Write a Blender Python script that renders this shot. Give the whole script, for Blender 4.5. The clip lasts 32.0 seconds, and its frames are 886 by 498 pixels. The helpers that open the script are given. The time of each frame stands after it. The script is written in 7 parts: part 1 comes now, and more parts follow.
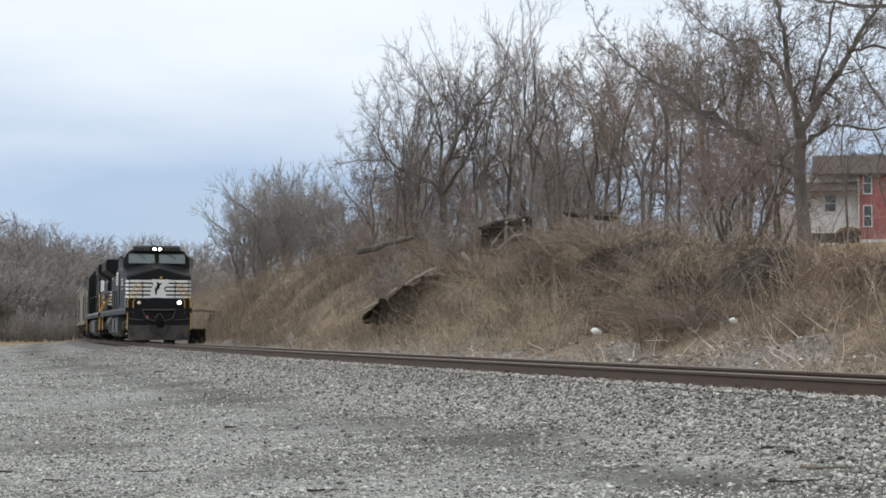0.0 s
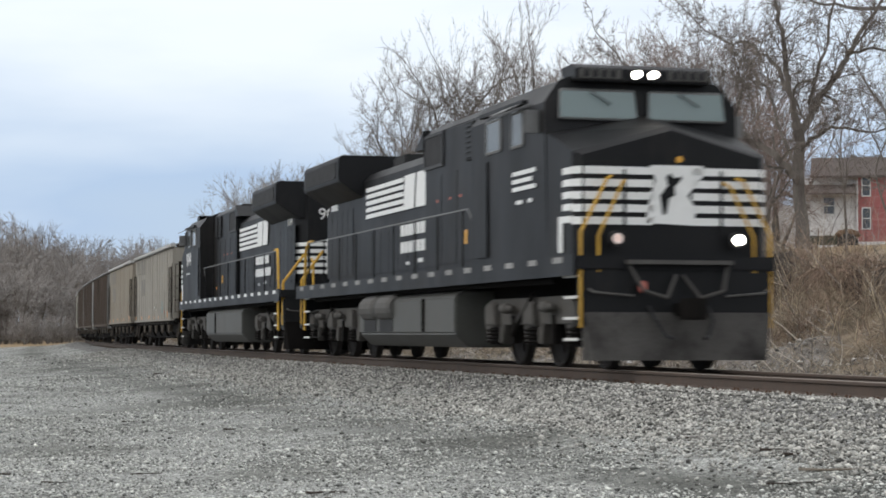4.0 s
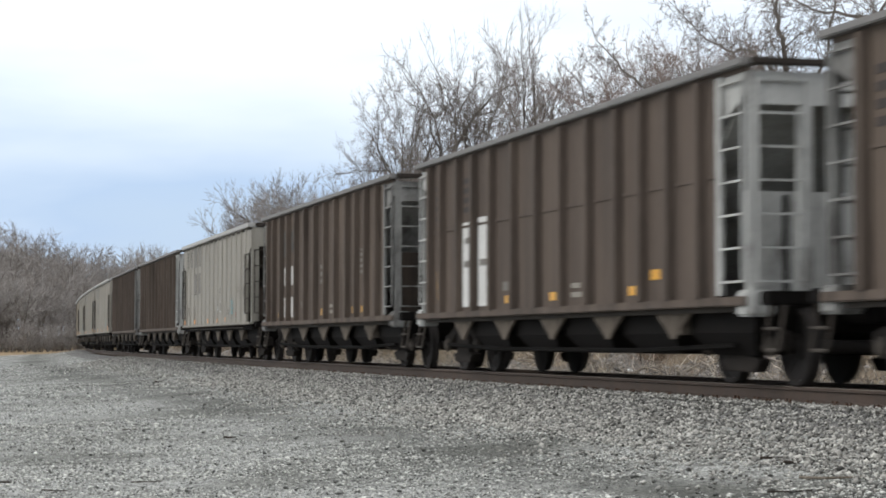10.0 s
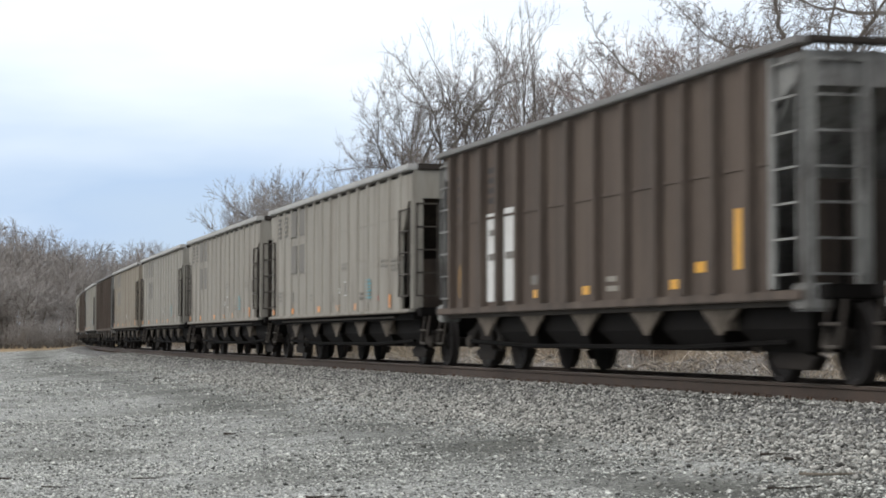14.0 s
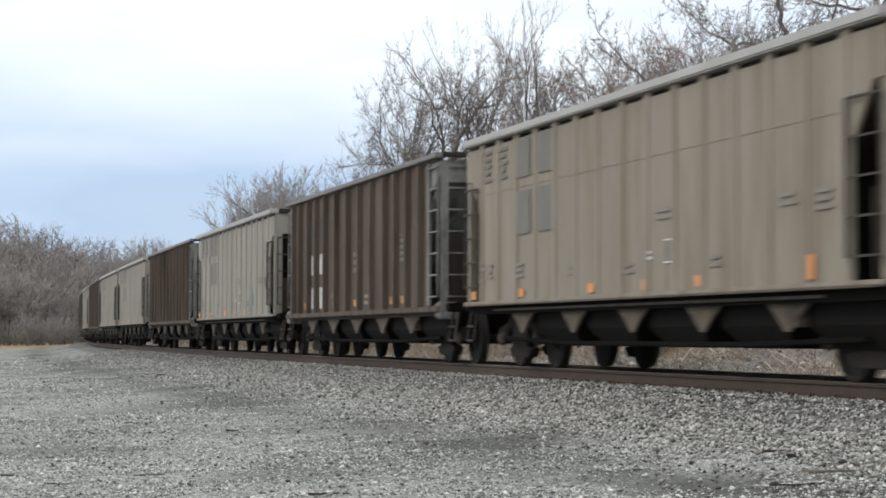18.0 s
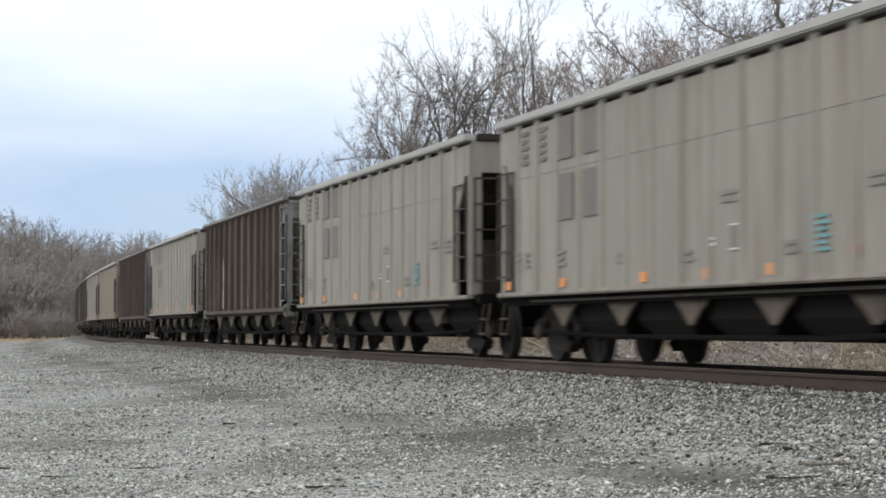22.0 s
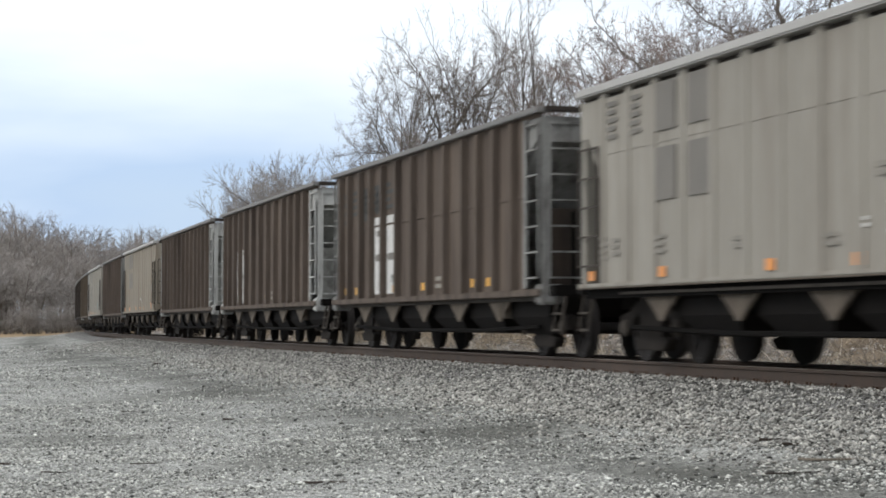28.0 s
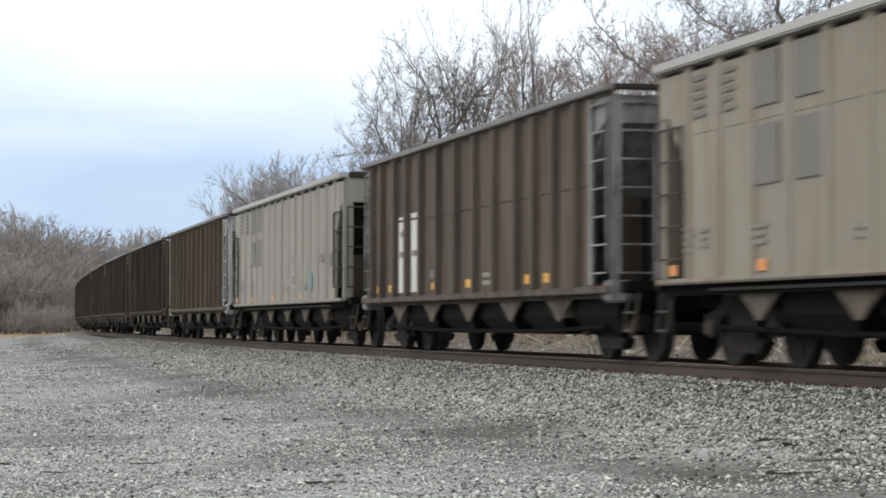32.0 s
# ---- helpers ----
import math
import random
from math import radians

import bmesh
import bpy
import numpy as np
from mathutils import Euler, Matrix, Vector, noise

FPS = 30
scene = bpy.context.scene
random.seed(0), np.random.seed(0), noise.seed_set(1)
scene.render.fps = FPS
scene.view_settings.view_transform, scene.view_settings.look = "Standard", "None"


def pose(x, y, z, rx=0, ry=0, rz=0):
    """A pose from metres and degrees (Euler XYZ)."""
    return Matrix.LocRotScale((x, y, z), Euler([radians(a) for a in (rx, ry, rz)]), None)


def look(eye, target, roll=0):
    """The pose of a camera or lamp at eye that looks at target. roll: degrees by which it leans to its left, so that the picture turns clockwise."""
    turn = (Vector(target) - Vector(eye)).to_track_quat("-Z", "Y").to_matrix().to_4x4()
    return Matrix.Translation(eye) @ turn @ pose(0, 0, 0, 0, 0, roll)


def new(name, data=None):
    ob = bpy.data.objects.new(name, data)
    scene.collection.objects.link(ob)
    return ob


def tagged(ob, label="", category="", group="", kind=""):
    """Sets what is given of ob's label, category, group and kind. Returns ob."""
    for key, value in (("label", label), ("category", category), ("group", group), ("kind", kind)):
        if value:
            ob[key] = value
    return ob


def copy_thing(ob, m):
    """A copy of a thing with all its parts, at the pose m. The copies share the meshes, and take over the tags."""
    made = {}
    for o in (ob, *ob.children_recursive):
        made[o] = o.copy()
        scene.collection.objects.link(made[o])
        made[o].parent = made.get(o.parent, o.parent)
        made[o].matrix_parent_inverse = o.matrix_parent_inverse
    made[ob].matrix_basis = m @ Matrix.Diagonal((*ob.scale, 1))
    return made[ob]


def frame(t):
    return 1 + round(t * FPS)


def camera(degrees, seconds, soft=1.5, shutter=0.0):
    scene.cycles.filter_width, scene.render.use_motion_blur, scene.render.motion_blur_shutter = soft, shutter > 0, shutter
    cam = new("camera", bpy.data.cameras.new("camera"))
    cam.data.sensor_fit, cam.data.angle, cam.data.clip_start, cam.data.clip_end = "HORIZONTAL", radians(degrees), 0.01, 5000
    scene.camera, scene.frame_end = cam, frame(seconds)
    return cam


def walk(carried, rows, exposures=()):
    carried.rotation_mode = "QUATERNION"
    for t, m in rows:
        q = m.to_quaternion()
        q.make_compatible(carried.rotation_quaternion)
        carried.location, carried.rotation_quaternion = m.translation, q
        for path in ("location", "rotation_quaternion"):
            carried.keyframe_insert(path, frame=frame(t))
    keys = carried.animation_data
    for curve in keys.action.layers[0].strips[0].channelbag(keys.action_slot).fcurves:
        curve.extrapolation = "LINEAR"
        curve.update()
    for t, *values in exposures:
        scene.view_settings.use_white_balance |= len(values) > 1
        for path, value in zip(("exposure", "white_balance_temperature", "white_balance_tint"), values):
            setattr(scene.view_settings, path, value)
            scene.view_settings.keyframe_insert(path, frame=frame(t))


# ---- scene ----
# Camera on a tripod beside the line. Rail tops lie at z = 0; the eye is half a metre above them.
cam = camera(24.26, 32.0, soft=1.7, shutter=0.4)
EYE_Z = 0.498
TILT_PAN = [
    (0.0, 92.321, 0.024), (1.0, 92.343, 0.004), (2.0, 92.335, 0.006), (3.0, 92.366, -0.02), (3.5, 92.356, -0.012),
    (5.5, 92.585, -0.012), (6.0, 92.606, -0.024), (7.0, 92.606, -0.046), (8.0, 92.61, 0.0), (8.5, 92.61, 0.02),
    (9.0, 92.61, 0.0), (10.0, 92.608, 0.0), (11.0, 92.57, 0.0), (12.0, 92.602, -0.045), (12.5, 92.587, -0.045),
    (13.0, 92.538, 0.0), (13.5, 92.495, 0.022), (14.0, 92.508, 0.0), (14.5, 92.514, -0.024), (16.5, 92.512, -0.024),
    (17.0, 92.491, -0.022), (17.5, 92.462, 0.024), (18.0, 92.421, 0.068), (18.5, 92.419, 0.045), (19.0, 92.419, -0.022),
    (19.5, 92.414, -0.047), (20.0, 92.37, -0.045), (20.5, 92.298, 0.0), (21.0, 92.252, 0.022), (22.0, 92.227, -0.022),
    (23.0, 92.204, -0.024), (24.0, 92.2, -0.072), (24.5, 92.19, -0.115), (25.0, 92.112, -0.052), (25.5, 92.106, -0.047),
    (27.5, 92.106, -0.045), (28.0, 92.106, -0.026), (29.0, 92.106, -0.046), (30.0, 92.09, -0.026), (31.0, 92.104, -0.068),
    (32.0, 92.106, -0.028)]
walk(cam, [(t, pose(0, 0, EYE_Z, tilt, -0.075, pan)) for t, tilt, pan in TILT_PAN],
     exposures=[(0.0, -0.12, 6350, 10), (3.0, -0.12, 6350, 10), (6.0, 0.10, 6350, 10), (12.0, 0.08, 6350, 10), (23.0, 0.05, 6350, 10), (32.0, 0.14, 6350, 10)])

# The track: one long curve whose centre lies on the far side of the line.
CURVE_R, CURVE_D, CURVE_TH = 1709.77, 11.183, 1.2892
CX, CY = (CURVE_R + CURVE_D) * math.sin(CURVE_TH), (CURVE_R + CURVE_D) * math.cos(CURVE_TH)


def along(s, q, z=0.0):
    """A point s metres back along the line and q metres from its middle towards the camera."""
    a = CURVE_TH + s / CURVE_R
    return Vector((CX - (CURVE_R + q) * math.sin(a), CY - (CURVE_R + q) * math.cos(a), z))


def track_pose(s, turned=False):
    a = CURVE_TH + s / CURVE_R
    p = along(s, 0)
    return pose(p.x, p.y, 0, 0, 0, -math.degrees(a) + (180 if turned else 0))


def on_track(x, y):
    """The inverse of along()."""
    dx, dy = CX - x, CY - y
    return (math.atan2(dx, dy) - CURVE_TH) * CURVE_R, math.hypot(dx, dy) - CURVE_R


def bearing(px, r):
    """A place r metres off, in the direction px (1568 across the whole view)."""
    a = math.atan((px - 784) / 3647.4)
    return r * math.sin(a), r * math.cos(a)


# Light: a bright, thinly clouded winter sky, with a weak wide sun.
world = bpy.data.worlds.new("sky")
scene.world = world
world.use_nodes = True
SUN_EL, SUN_ROT = radians(40), radians(262)


def build_sky():
    nt = world.node_tree
    for n in list(nt.nodes):
        nt.nodes.remove(n)
    N, L = nt.nodes.new, nt.links.new
    out, bg = N("ShaderNodeOutputWorld"), N("ShaderNodeBackground")
    sky = N("ShaderNodeTexSky")
    sky.sky_type, sky.sun_disc = "NISHITA", False
    sky.sun_elevation, sky.sun_rotation = SUN_EL, SUN_ROT
    sky.air_density, sky.dust_density = 1.0, 2.0
    scale = N("ShaderNodeMix")
    scale.data_type, scale.blend_type = "RGBA", "MULTIPLY"
    scale.inputs["Factor"].default_value = 1.0
    scale.inputs["B"].default_value = (0.1, 0.1, 0.1, 1)
    L(sky.outputs["Color"], scale.inputs["A"])
    co, mp = N("ShaderNodeTexCoord"), N("ShaderNodeMapping")
    mp.inputs["Scale"].default_value = (2.2, 2.2, 9.0)
    L(co.outputs["Generated"], mp.inputs["Vector"])
    noi = N("ShaderNodeTexNoise")
    noi.inputs["Scale"].default_value, noi.inputs["Detail"].default_value = 1.35, 5
    noi.inputs["Roughness"].default_value = 0.5
    L(mp.outputs["Vector"], noi.inputs["Vector"])
    sep = N("ShaderNodeSeparateXYZ")
    L(co.outputs["Generated"], sep.inputs["Vector"])
    # cloud deck: bluish low down, whiter higher up
    ramp = N("ShaderNodeValToRGB")
    e = ramp.color_ramp.elements
    e[0].position, e[0].color = 0.0, (0.64, 0.78, 0.93, 1)
    e[1].position, e[1].color = 0.30, (1.45, 1.45, 1.45, 1)
    k = ramp.color_ramp.elements.new(0.055)
    k.color = (0.56, 0.72, 0.96, 1)
    k = ramp.color_ramp.elements.new(0.155)
    k.color = (1.13, 1.19, 1.24, 1)
    add = N("ShaderNodeMath")
    add.operation = "MULTIPLY_ADD"
    L(noi.outputs["Fac"], add.inputs[0])
    add.inputs[1].default_value, add.inputs[2].default_value = 0.22, -0.11
    tot = N("ShaderNodeMath")
    tot.operation = "ADD"
    L(sep.outputs["Z"], tot.inputs[0])
    L(add.outputs[0], tot.inputs[1])
    L(tot.outputs[0], ramp.inputs["Fac"])
    mix = N("ShaderNodeMix")
    mix.data_type = "RGBA"
    mix.inputs["Factor"].default_value = 0.82
    L(scale.outputs["Result"], mix.inputs["A"])
    L(ramp.outputs["Color"], mix.inputs["B"])
    L(mix.outputs["Result"], bg.inputs["Color"])
    bg.inputs["Strength"].default_value = 1.0
    L(bg.outputs["Background"], out.inputs["Surface"])


build_sky()
sun = new("sun", bpy.data.lights.new("sun", "SUN"))
sun.data.energy, sun.data.angle, sun.data.color = 0.8, radians(30), (1.0, 0.96, 0.9)
sun.matrix_world = look((-45, -6, 38), (0, 0, 0))


# ---- materials ----
def mat(name, base, rough=0.7, metal=0.0, second=None, scale=3.0, fine=40.0, bump=0.2, amount=0.5, stain=None, stain_scale=0.6,
        stretch=(1, 1, 1), random=0.0, island=0.0, bump_dist=0.01, spec=0.5, stain_at=(0.5, 0.7)):
    """A worn surface: base and second colour by coarse noise, fine grain, optional stains, fine relief."""
    m = bpy.data.materials.new(name)
    m.use_nodes = True
    nt = m.node_tree
    N, L = nt.nodes.new, nt.links.new
    b = nt.nodes["Principled BSDF"]
    b.inputs["Metallic"].default_value = metal
    b.inputs["Specular IOR Level"].default_value = spec
    co, mp = N("ShaderNodeTexCoord"), N("ShaderNodeMapping")
    mp.inputs["Scale"].default_value = stretch
    L(co.outputs["Object"], mp.inputs["Vector"])
    n1, n2 = N("ShaderNodeTexNoise"), N("ShaderNodeTexNoise")
    for n, s, d in ((n1, scale, 4), (n2, fine, 3)):
        n.inputs["Scale"].default_value, n.inputs["Detail"].default_value = s, d
        L(mp.outputs["Vector"], n.inputs["Vector"])
    second = second or tuple(c * 0.6 for c in base)
    cr = N("ShaderNodeValToRGB")
    cr.color_ramp.elements[0].position, cr.color_ramp.elements[1].position = 0.5 - amount / 2, 0.5 + amount / 2
    cr.color_ramp.elements[0].color, cr.color_ramp.elements[1].color = (*second, 1), (*base, 1)
    av = N("ShaderNodeMath")
    av.operation = "MULTIPLY_ADD"
    L(n2.outputs["Fac"], av.inputs[0])
    av.inputs[1].default_value = 0.45
    sub = N("ShaderNodeMath")
    sub.operation = "MULTIPLY_ADD"
    L(n1.outputs["Fac"], sub.inputs[0])
    sub.inputs[1].default_value, sub.inputs[2].default_value = 0.85, -0.15
    L(sub.outputs[0], av.inputs[2])
    L(av.outputs[0], cr.inputs["Fac"])
    col = cr.outputs["Color"]
    if stain:
        n3, r3, mx = N("ShaderNodeTexNoise"), N("ShaderNodeValToRGB"), N("ShaderNodeMix")
        n3.inputs["Scale"].default_value, n3.inputs["Detail"].default_value = stain_scale, 6
        n3.inputs["Roughness"].default_value = 0.65
        L(mp.outputs["Vector"], n3.inputs["Vector"])
        r3.color_ramp.elements[0].position, r3.color_ramp.elements[1].position = stain_at
        L(n3.outputs["Fac"], r3.inputs["Fac"])
        mx.data_type = "RGBA"
        L(r3.outputs["Color"], mx.inputs["Factor"])
        L(col, mx.inputs["A"])
        mx.inputs["B"].default_value = (*stain, 1)
        col = mx.outputs["Result"]
    if random or island:
        src = N("ShaderNodeNewGeometry").outputs["Random Per Island"] if island else N("ShaderNodeObjectInfo").outputs["Random"]
        mr, hsv = N("ShaderNodeMapRange"), N("ShaderNodeHueSaturation")
        v = island or random
        mr.inputs["To Min"].default_value, mr.inputs["To Max"].default_value = 1 - v, 1 + v
        L(src, mr.inputs["Value"])
        L(mr.outputs["Result"], hsv.inputs["Value"])
        L(col, hsv.inputs["Color"])
        col = hsv.outputs["Color"]
    L(col, b.inputs["Base Color"])
    rr = N("ShaderNodeMapRange")
    rr.inputs["To Min"].default_value, rr.inputs["To Max"].default_value = max(0.05, rough - 0.12), min(1, rough + 0.12)
    L(n1.outputs["Fac"], rr.inputs["Value"])
    L(rr.outputs["Result"], b.inputs["Roughness"])
    if bump:
        bp = N("ShaderNodeBump")
        bp.inputs["Strength"].default_value, bp.inputs["Distance"].default_value = bump, bump_dist
        L(n2.outputs["Fac"], bp.inputs["Height"])
        L(bp.outputs["Normal"], b.inputs["Normal"])
    return m


def glow(name, colour, strength):
    m = bpy.data.materials.new(name)
    m.use_nodes = True
    b = m.node_tree.nodes["Principled BSDF"]
    b.inputs["Base Color"].default_value = (*colour, 1)
    b.inputs["Emission Color"].default_value = (*colour, 1)
    b.inputs["Emission Strength"].default_value = strength
    return m


# ---- mesh helpers ----
def part(name, bm, material, parent=None, label="", smooth=False):
    me = bpy.data.meshes.new(name)
    bmesh.ops.recalc_face_normals(bm, faces=bm.faces)
    bm.to_mesh(me)
    bm.free()
    return attach(name, me, material, parent, label, smooth)


def attach(name, me, material, parent=None, label="", smooth=False):
    if material and not me.materials:
        me.materials.append(material)
    if smooth:
        me.shade_smooth()
    ob = new(name, me)
    if parent:
        ob.parent = parent
    if label:
        tagged(ob, label)
    return ob


def box(x0, x1, y0, y1, z0, z1, bm=None, bevel=0.0):
    own = bmesh.new()
    vs = [own.verts.new((x, y, z)) for x in (x0, x1) for y in (y0, y1) for z in (z0, z1)]
    for f in ((0, 1, 3, 2), (4, 6, 7, 5), (0, 4, 5, 1), (2, 3, 7, 6), (0, 2, 6, 4), (1, 5, 7, 3)):
        own.faces.new([vs[i] for i in f])
    if bevel:
        bmesh.ops.bevel(own, geom=own.edges[:], offset=bevel, segments=2, affect="EDGES")
    return merge(bm, own)


def merge(bm, own, m=None):
    if m is not None:
        own.transform(m)
    if bm is None:
        return own
    me = bpy.data.meshes.new("tmp")
    own.to_mesh(me)
    own.free()
    bm.from_mesh(me)
    bpy.data.meshes.remove(me)
    return bm


def prism(profile, axis, a, b, bm=None, bevel=0.0):
    """A closed outline (pairs) swept along axis 'x', 'y' or 'z' from a to b."""
    own = bmesh.new()

    def at(u, v, w):
        return {"x": (w, u, v), "y": (u, w, v), "z": (u, v, w)}[axis]
    lo = [own.verts.new(at(u, v, a)) for u, v in profile]
    hi = [own.verts.new(at(u, v, b)) for u, v in profile]
    n = len(profile)
    own.faces.new(lo)
    own.faces.new(hi[::-1])
    for i in range(n):
        own.faces.new((lo[i], lo[(i + 1) % n], hi[(i + 1) % n], hi[i]))
    if bevel:
        bmesh.ops.recalc_face_normals(own, faces=own.faces)
        bmesh.ops.bevel(own, geom=own.edges[:], offset=bevel, segments=2, affect="EDGES")
    return merge(bm, own)


def rod(p, q, r, bm=None, n=6, r2=None):
    p, q = Vector(p), Vector(q)
    own = bmesh.new()
    bmesh.ops.create_cone(own, cap_ends=True, segments=n, radius1=r, radius2=r if r2 is None else r2, depth=(q - p).length)
    return merge(bm, own, Matrix.Translation((p + q) / 2) @ (q - p).to_track_quat("Z", "Y").to_matrix().to_4x4())


def pipe(points, r, bm=None, n=6):
    for p, q in zip(points, points[1:]):
        bm = rod(p, q, r, bm, n)
    return bm


def lathe(profile, n=24, axis="y", bm=None):
    """(radius, along) pairs turned about an axis."""
    own = bmesh.new()
    rings = []
    for r, w in profile:
        ring = []
        for i in range(n):
            c, s = math.cos(2 * math.pi * i / n) * r, math.sin(2 * math.pi * i / n) * r
            ring.append(own.verts.new({"y": (c, w, s), "z": (c, s, w), "x": (w, c, s)}[axis]))
        rings.append(ring)
    for a, b in zip(rings, rings[1:]):
        for i in range(n):
            own.faces.new((a[i], a[(i + 1) % n], b[(i + 1) % n], b[i]))
    own.faces.new(rings[0])
    own.faces.new(rings[-1][::-1])
    return merge(bm, own)


def loft(outlines, bm=None):
    """Skin between closed outlines that have the same number of points."""
    own = bmesh.new()
    rings = [[own.verts.new(p) for p in o] for o in outlines]
    n = len(rings[0])
    for a, b in zip(rings, rings[1:]):
        for i in range(n):
            own.faces.new((a[i], a[(i + 1) % n], b[(i + 1) % n], b[i]))
    own.faces.new(rings[0])
    own.faces.new(rings[-1][::-1])
    return merge(bm, own)


def mesh_from(name, verts, faces):
    me = bpy.data.meshes.new(name)
    me.from_pydata([tuple(v) for v in verts], [], [tuple(int(i) for i in f) for f in faces])
    me.update()
    return me


def thing(name, label, category, group="", m=None):
    e = new(name)
    e.empty_display_size = 0.3
    if m is not None:
        e.matrix_basis = m
    return tagged(e, label, category, group)


# ---- ground, track and bank ----
def gravel(name, size, dark, light, patch, bump=0.6, patch_scale=0.35, lane=None):
    """Crushed stone: cells of the stones' size, each of its own grey, with broad darker, finer patches."""
    m = bpy.data.materials.new(name)
    m.use_nodes = True
    nt = m.node_tree
    N, L = nt.nodes.new, nt.links.new
    b = nt.nodes["Principled BSDF"]
    b.inputs["Roughness"].default_value = 0.9
    b.inputs["Specular IOR Level"].default_value = 0.25
    co = N("ShaderNodeTexCoord")
    vo, vo2 = N("ShaderNodeTexVoronoi"), N("ShaderNodeTexVoronoi")
    vo.inputs["Scale"].default_value = 1 / size
    vo2.inputs["Scale"].default_value = 2.7 / size
    big, mid = N("ShaderNodeTexNoise"), N("ShaderNodeTexNoise")
    big.inputs["Scale"].default_value, big.inputs["Detail"].default_value = patch_scale, 5
    mid.inputs["Scale"].default_value, mid.inputs["Detail"].default_value = 2.6, 9
    mid.inputs["Roughness"].default_value = 0.75
    for n in (vo, vo2, big, mid):
        L(co.outputs["Object"], n.inputs["Vector"])
    sx = N("ShaderNodeSeparateColor")
    L(vo.outputs["Color"], sx.inputs["Color"])
    sy = N("ShaderNodeSeparateColor")
    L(vo2.outputs["Color"], sy.inputs["Color"])
    av = N("ShaderNodeMath")
    av.operation = "ADD"
    L(sx.outputs["Red"], av.inputs[0])
    L(sy.outputs["Red"], av.inputs[1])
    cr = N("ShaderNodeValToRGB")
    cr.color_ramp.elements[0].color, cr.color_ramp.elements[1].color = (*dark, 1), (*light, 1)
    cr.color_ramp.elements[0].position, cr.color_ramp.elements[1].position = 0.1, 0.92
    hv = N("ShaderNodeMath")
    hv.operation = "MULTIPLY"
    hv.inputs[1].default_value = 0.5
    L(av.outputs[0], hv.inputs[0])
    L(hv.outputs[0], cr.inputs["Fac"])
    pr = N("ShaderNodeValToRGB")
    pr.color_ramp.elements[0].position, pr.color_ramp.elements[1].position = 0.46, 0.62
    L(big.outputs["Fac"], pr.inputs["Fac"])
    mx = N("ShaderNodeMix")
    mx.data_type, mx.blend_type = "RGBA", "MULTIPLY"
    L(pr.outputs["Color"], mx.inputs["Factor"])
    L(cr.outputs["Color"], mx.inputs["A"])
    mx.inputs["B"].default_value = (*patch, 1)
    mv = N("ShaderNodeMapRange")
    mv.inputs["From Min"].default_value, mv.inputs["From Max"].default_value = 0.3, 0.7
    mv.inputs["To Min"].default_value, mv.inputs["To Max"].default_value = 0.58, 1.3
    L(mid.outputs["Fac"], mv.inputs["Value"])
    hs = N("ShaderNodeHueSaturation")
    L(mv.outputs["Result"], hs.inputs["Value"])
    L(mx.outputs["Result"], hs.inputs["Color"])
    col = hs.outputs["Color"]
    if lane:
        # a compacted wheel lane of dark fines that follows the line: (middle, half width, colour)
        off, away = N("ShaderNodeVectorMath"), N("ShaderNodeMath")
        off.operation, away.operation = "DISTANCE", "SUBTRACT"
        flat = N("ShaderNodeVectorMath")
        flat.operation = "MULTIPLY"
        flat.inputs[1].default_value = (1, 1, 0)
        L(co.outputs["Object"], flat.inputs[0])
        L(flat.outputs["Vector"], off.inputs[0])
        off.inputs[1].default_value = (CX, CY, 0)
        L(off.outputs["Value"], away.inputs[0])
        away.inputs[1].default_value = CURVE_R + lane[0]
        wob, wide = N("ShaderNodeTexNoise"), N("ShaderNodeMath")
        wob.inputs["Scale"].default_value, wob.inputs["Detail"].default_value = 0.5, 6
        L(co.outputs["Object"], wob.inputs["Vector"])
        wide.operation = "ABSOLUTE"
        L(away.outputs[0], wide.inputs[0])
        edge = N("ShaderNodeMath")
        edge.operation = "MULTIPLY_ADD"
        L(wob.outputs["Fac"], edge.inputs[0])
        edge.inputs[1].default_value = 3.4
        L(wide.outputs[0], edge.inputs[2])
        fade = N("ShaderNodeMapRange")
        fade.inputs["From Min"].default_value, fade.inputs["From Max"].default_value = lane[1] + 1.3, lane[1] + 2.5
        fade.inputs["To Min"].default_value, fade.inputs["To Max"].default_value = 0.85, 0.0
        L(edge.outputs[0], fade.inputs["Value"])
        dirt = N("ShaderNodeMix")
        dirt.data_type, dirt.blend_type = "RGBA", "MULTIPLY"
        L(fade.outputs["Result"], dirt.inputs["Factor"])
        L(col, dirt.inputs["A"])
        dirt.inputs["B"].default_value = (*lane[2], 1)
        col = dirt.outputs["Result"]
    L(col, b.inputs["Base Color"])
    bp = N("ShaderNodeBump")
    bp.inputs["Strength"].default_value, bp.inputs["Distance"].default_value = bump, size * 0.8
    bp.invert = True
    L(vo.outputs["Distance"], bp.inputs["Height"])
    L(bp.outputs["Normal"], b.inputs["Normal"])
    return m


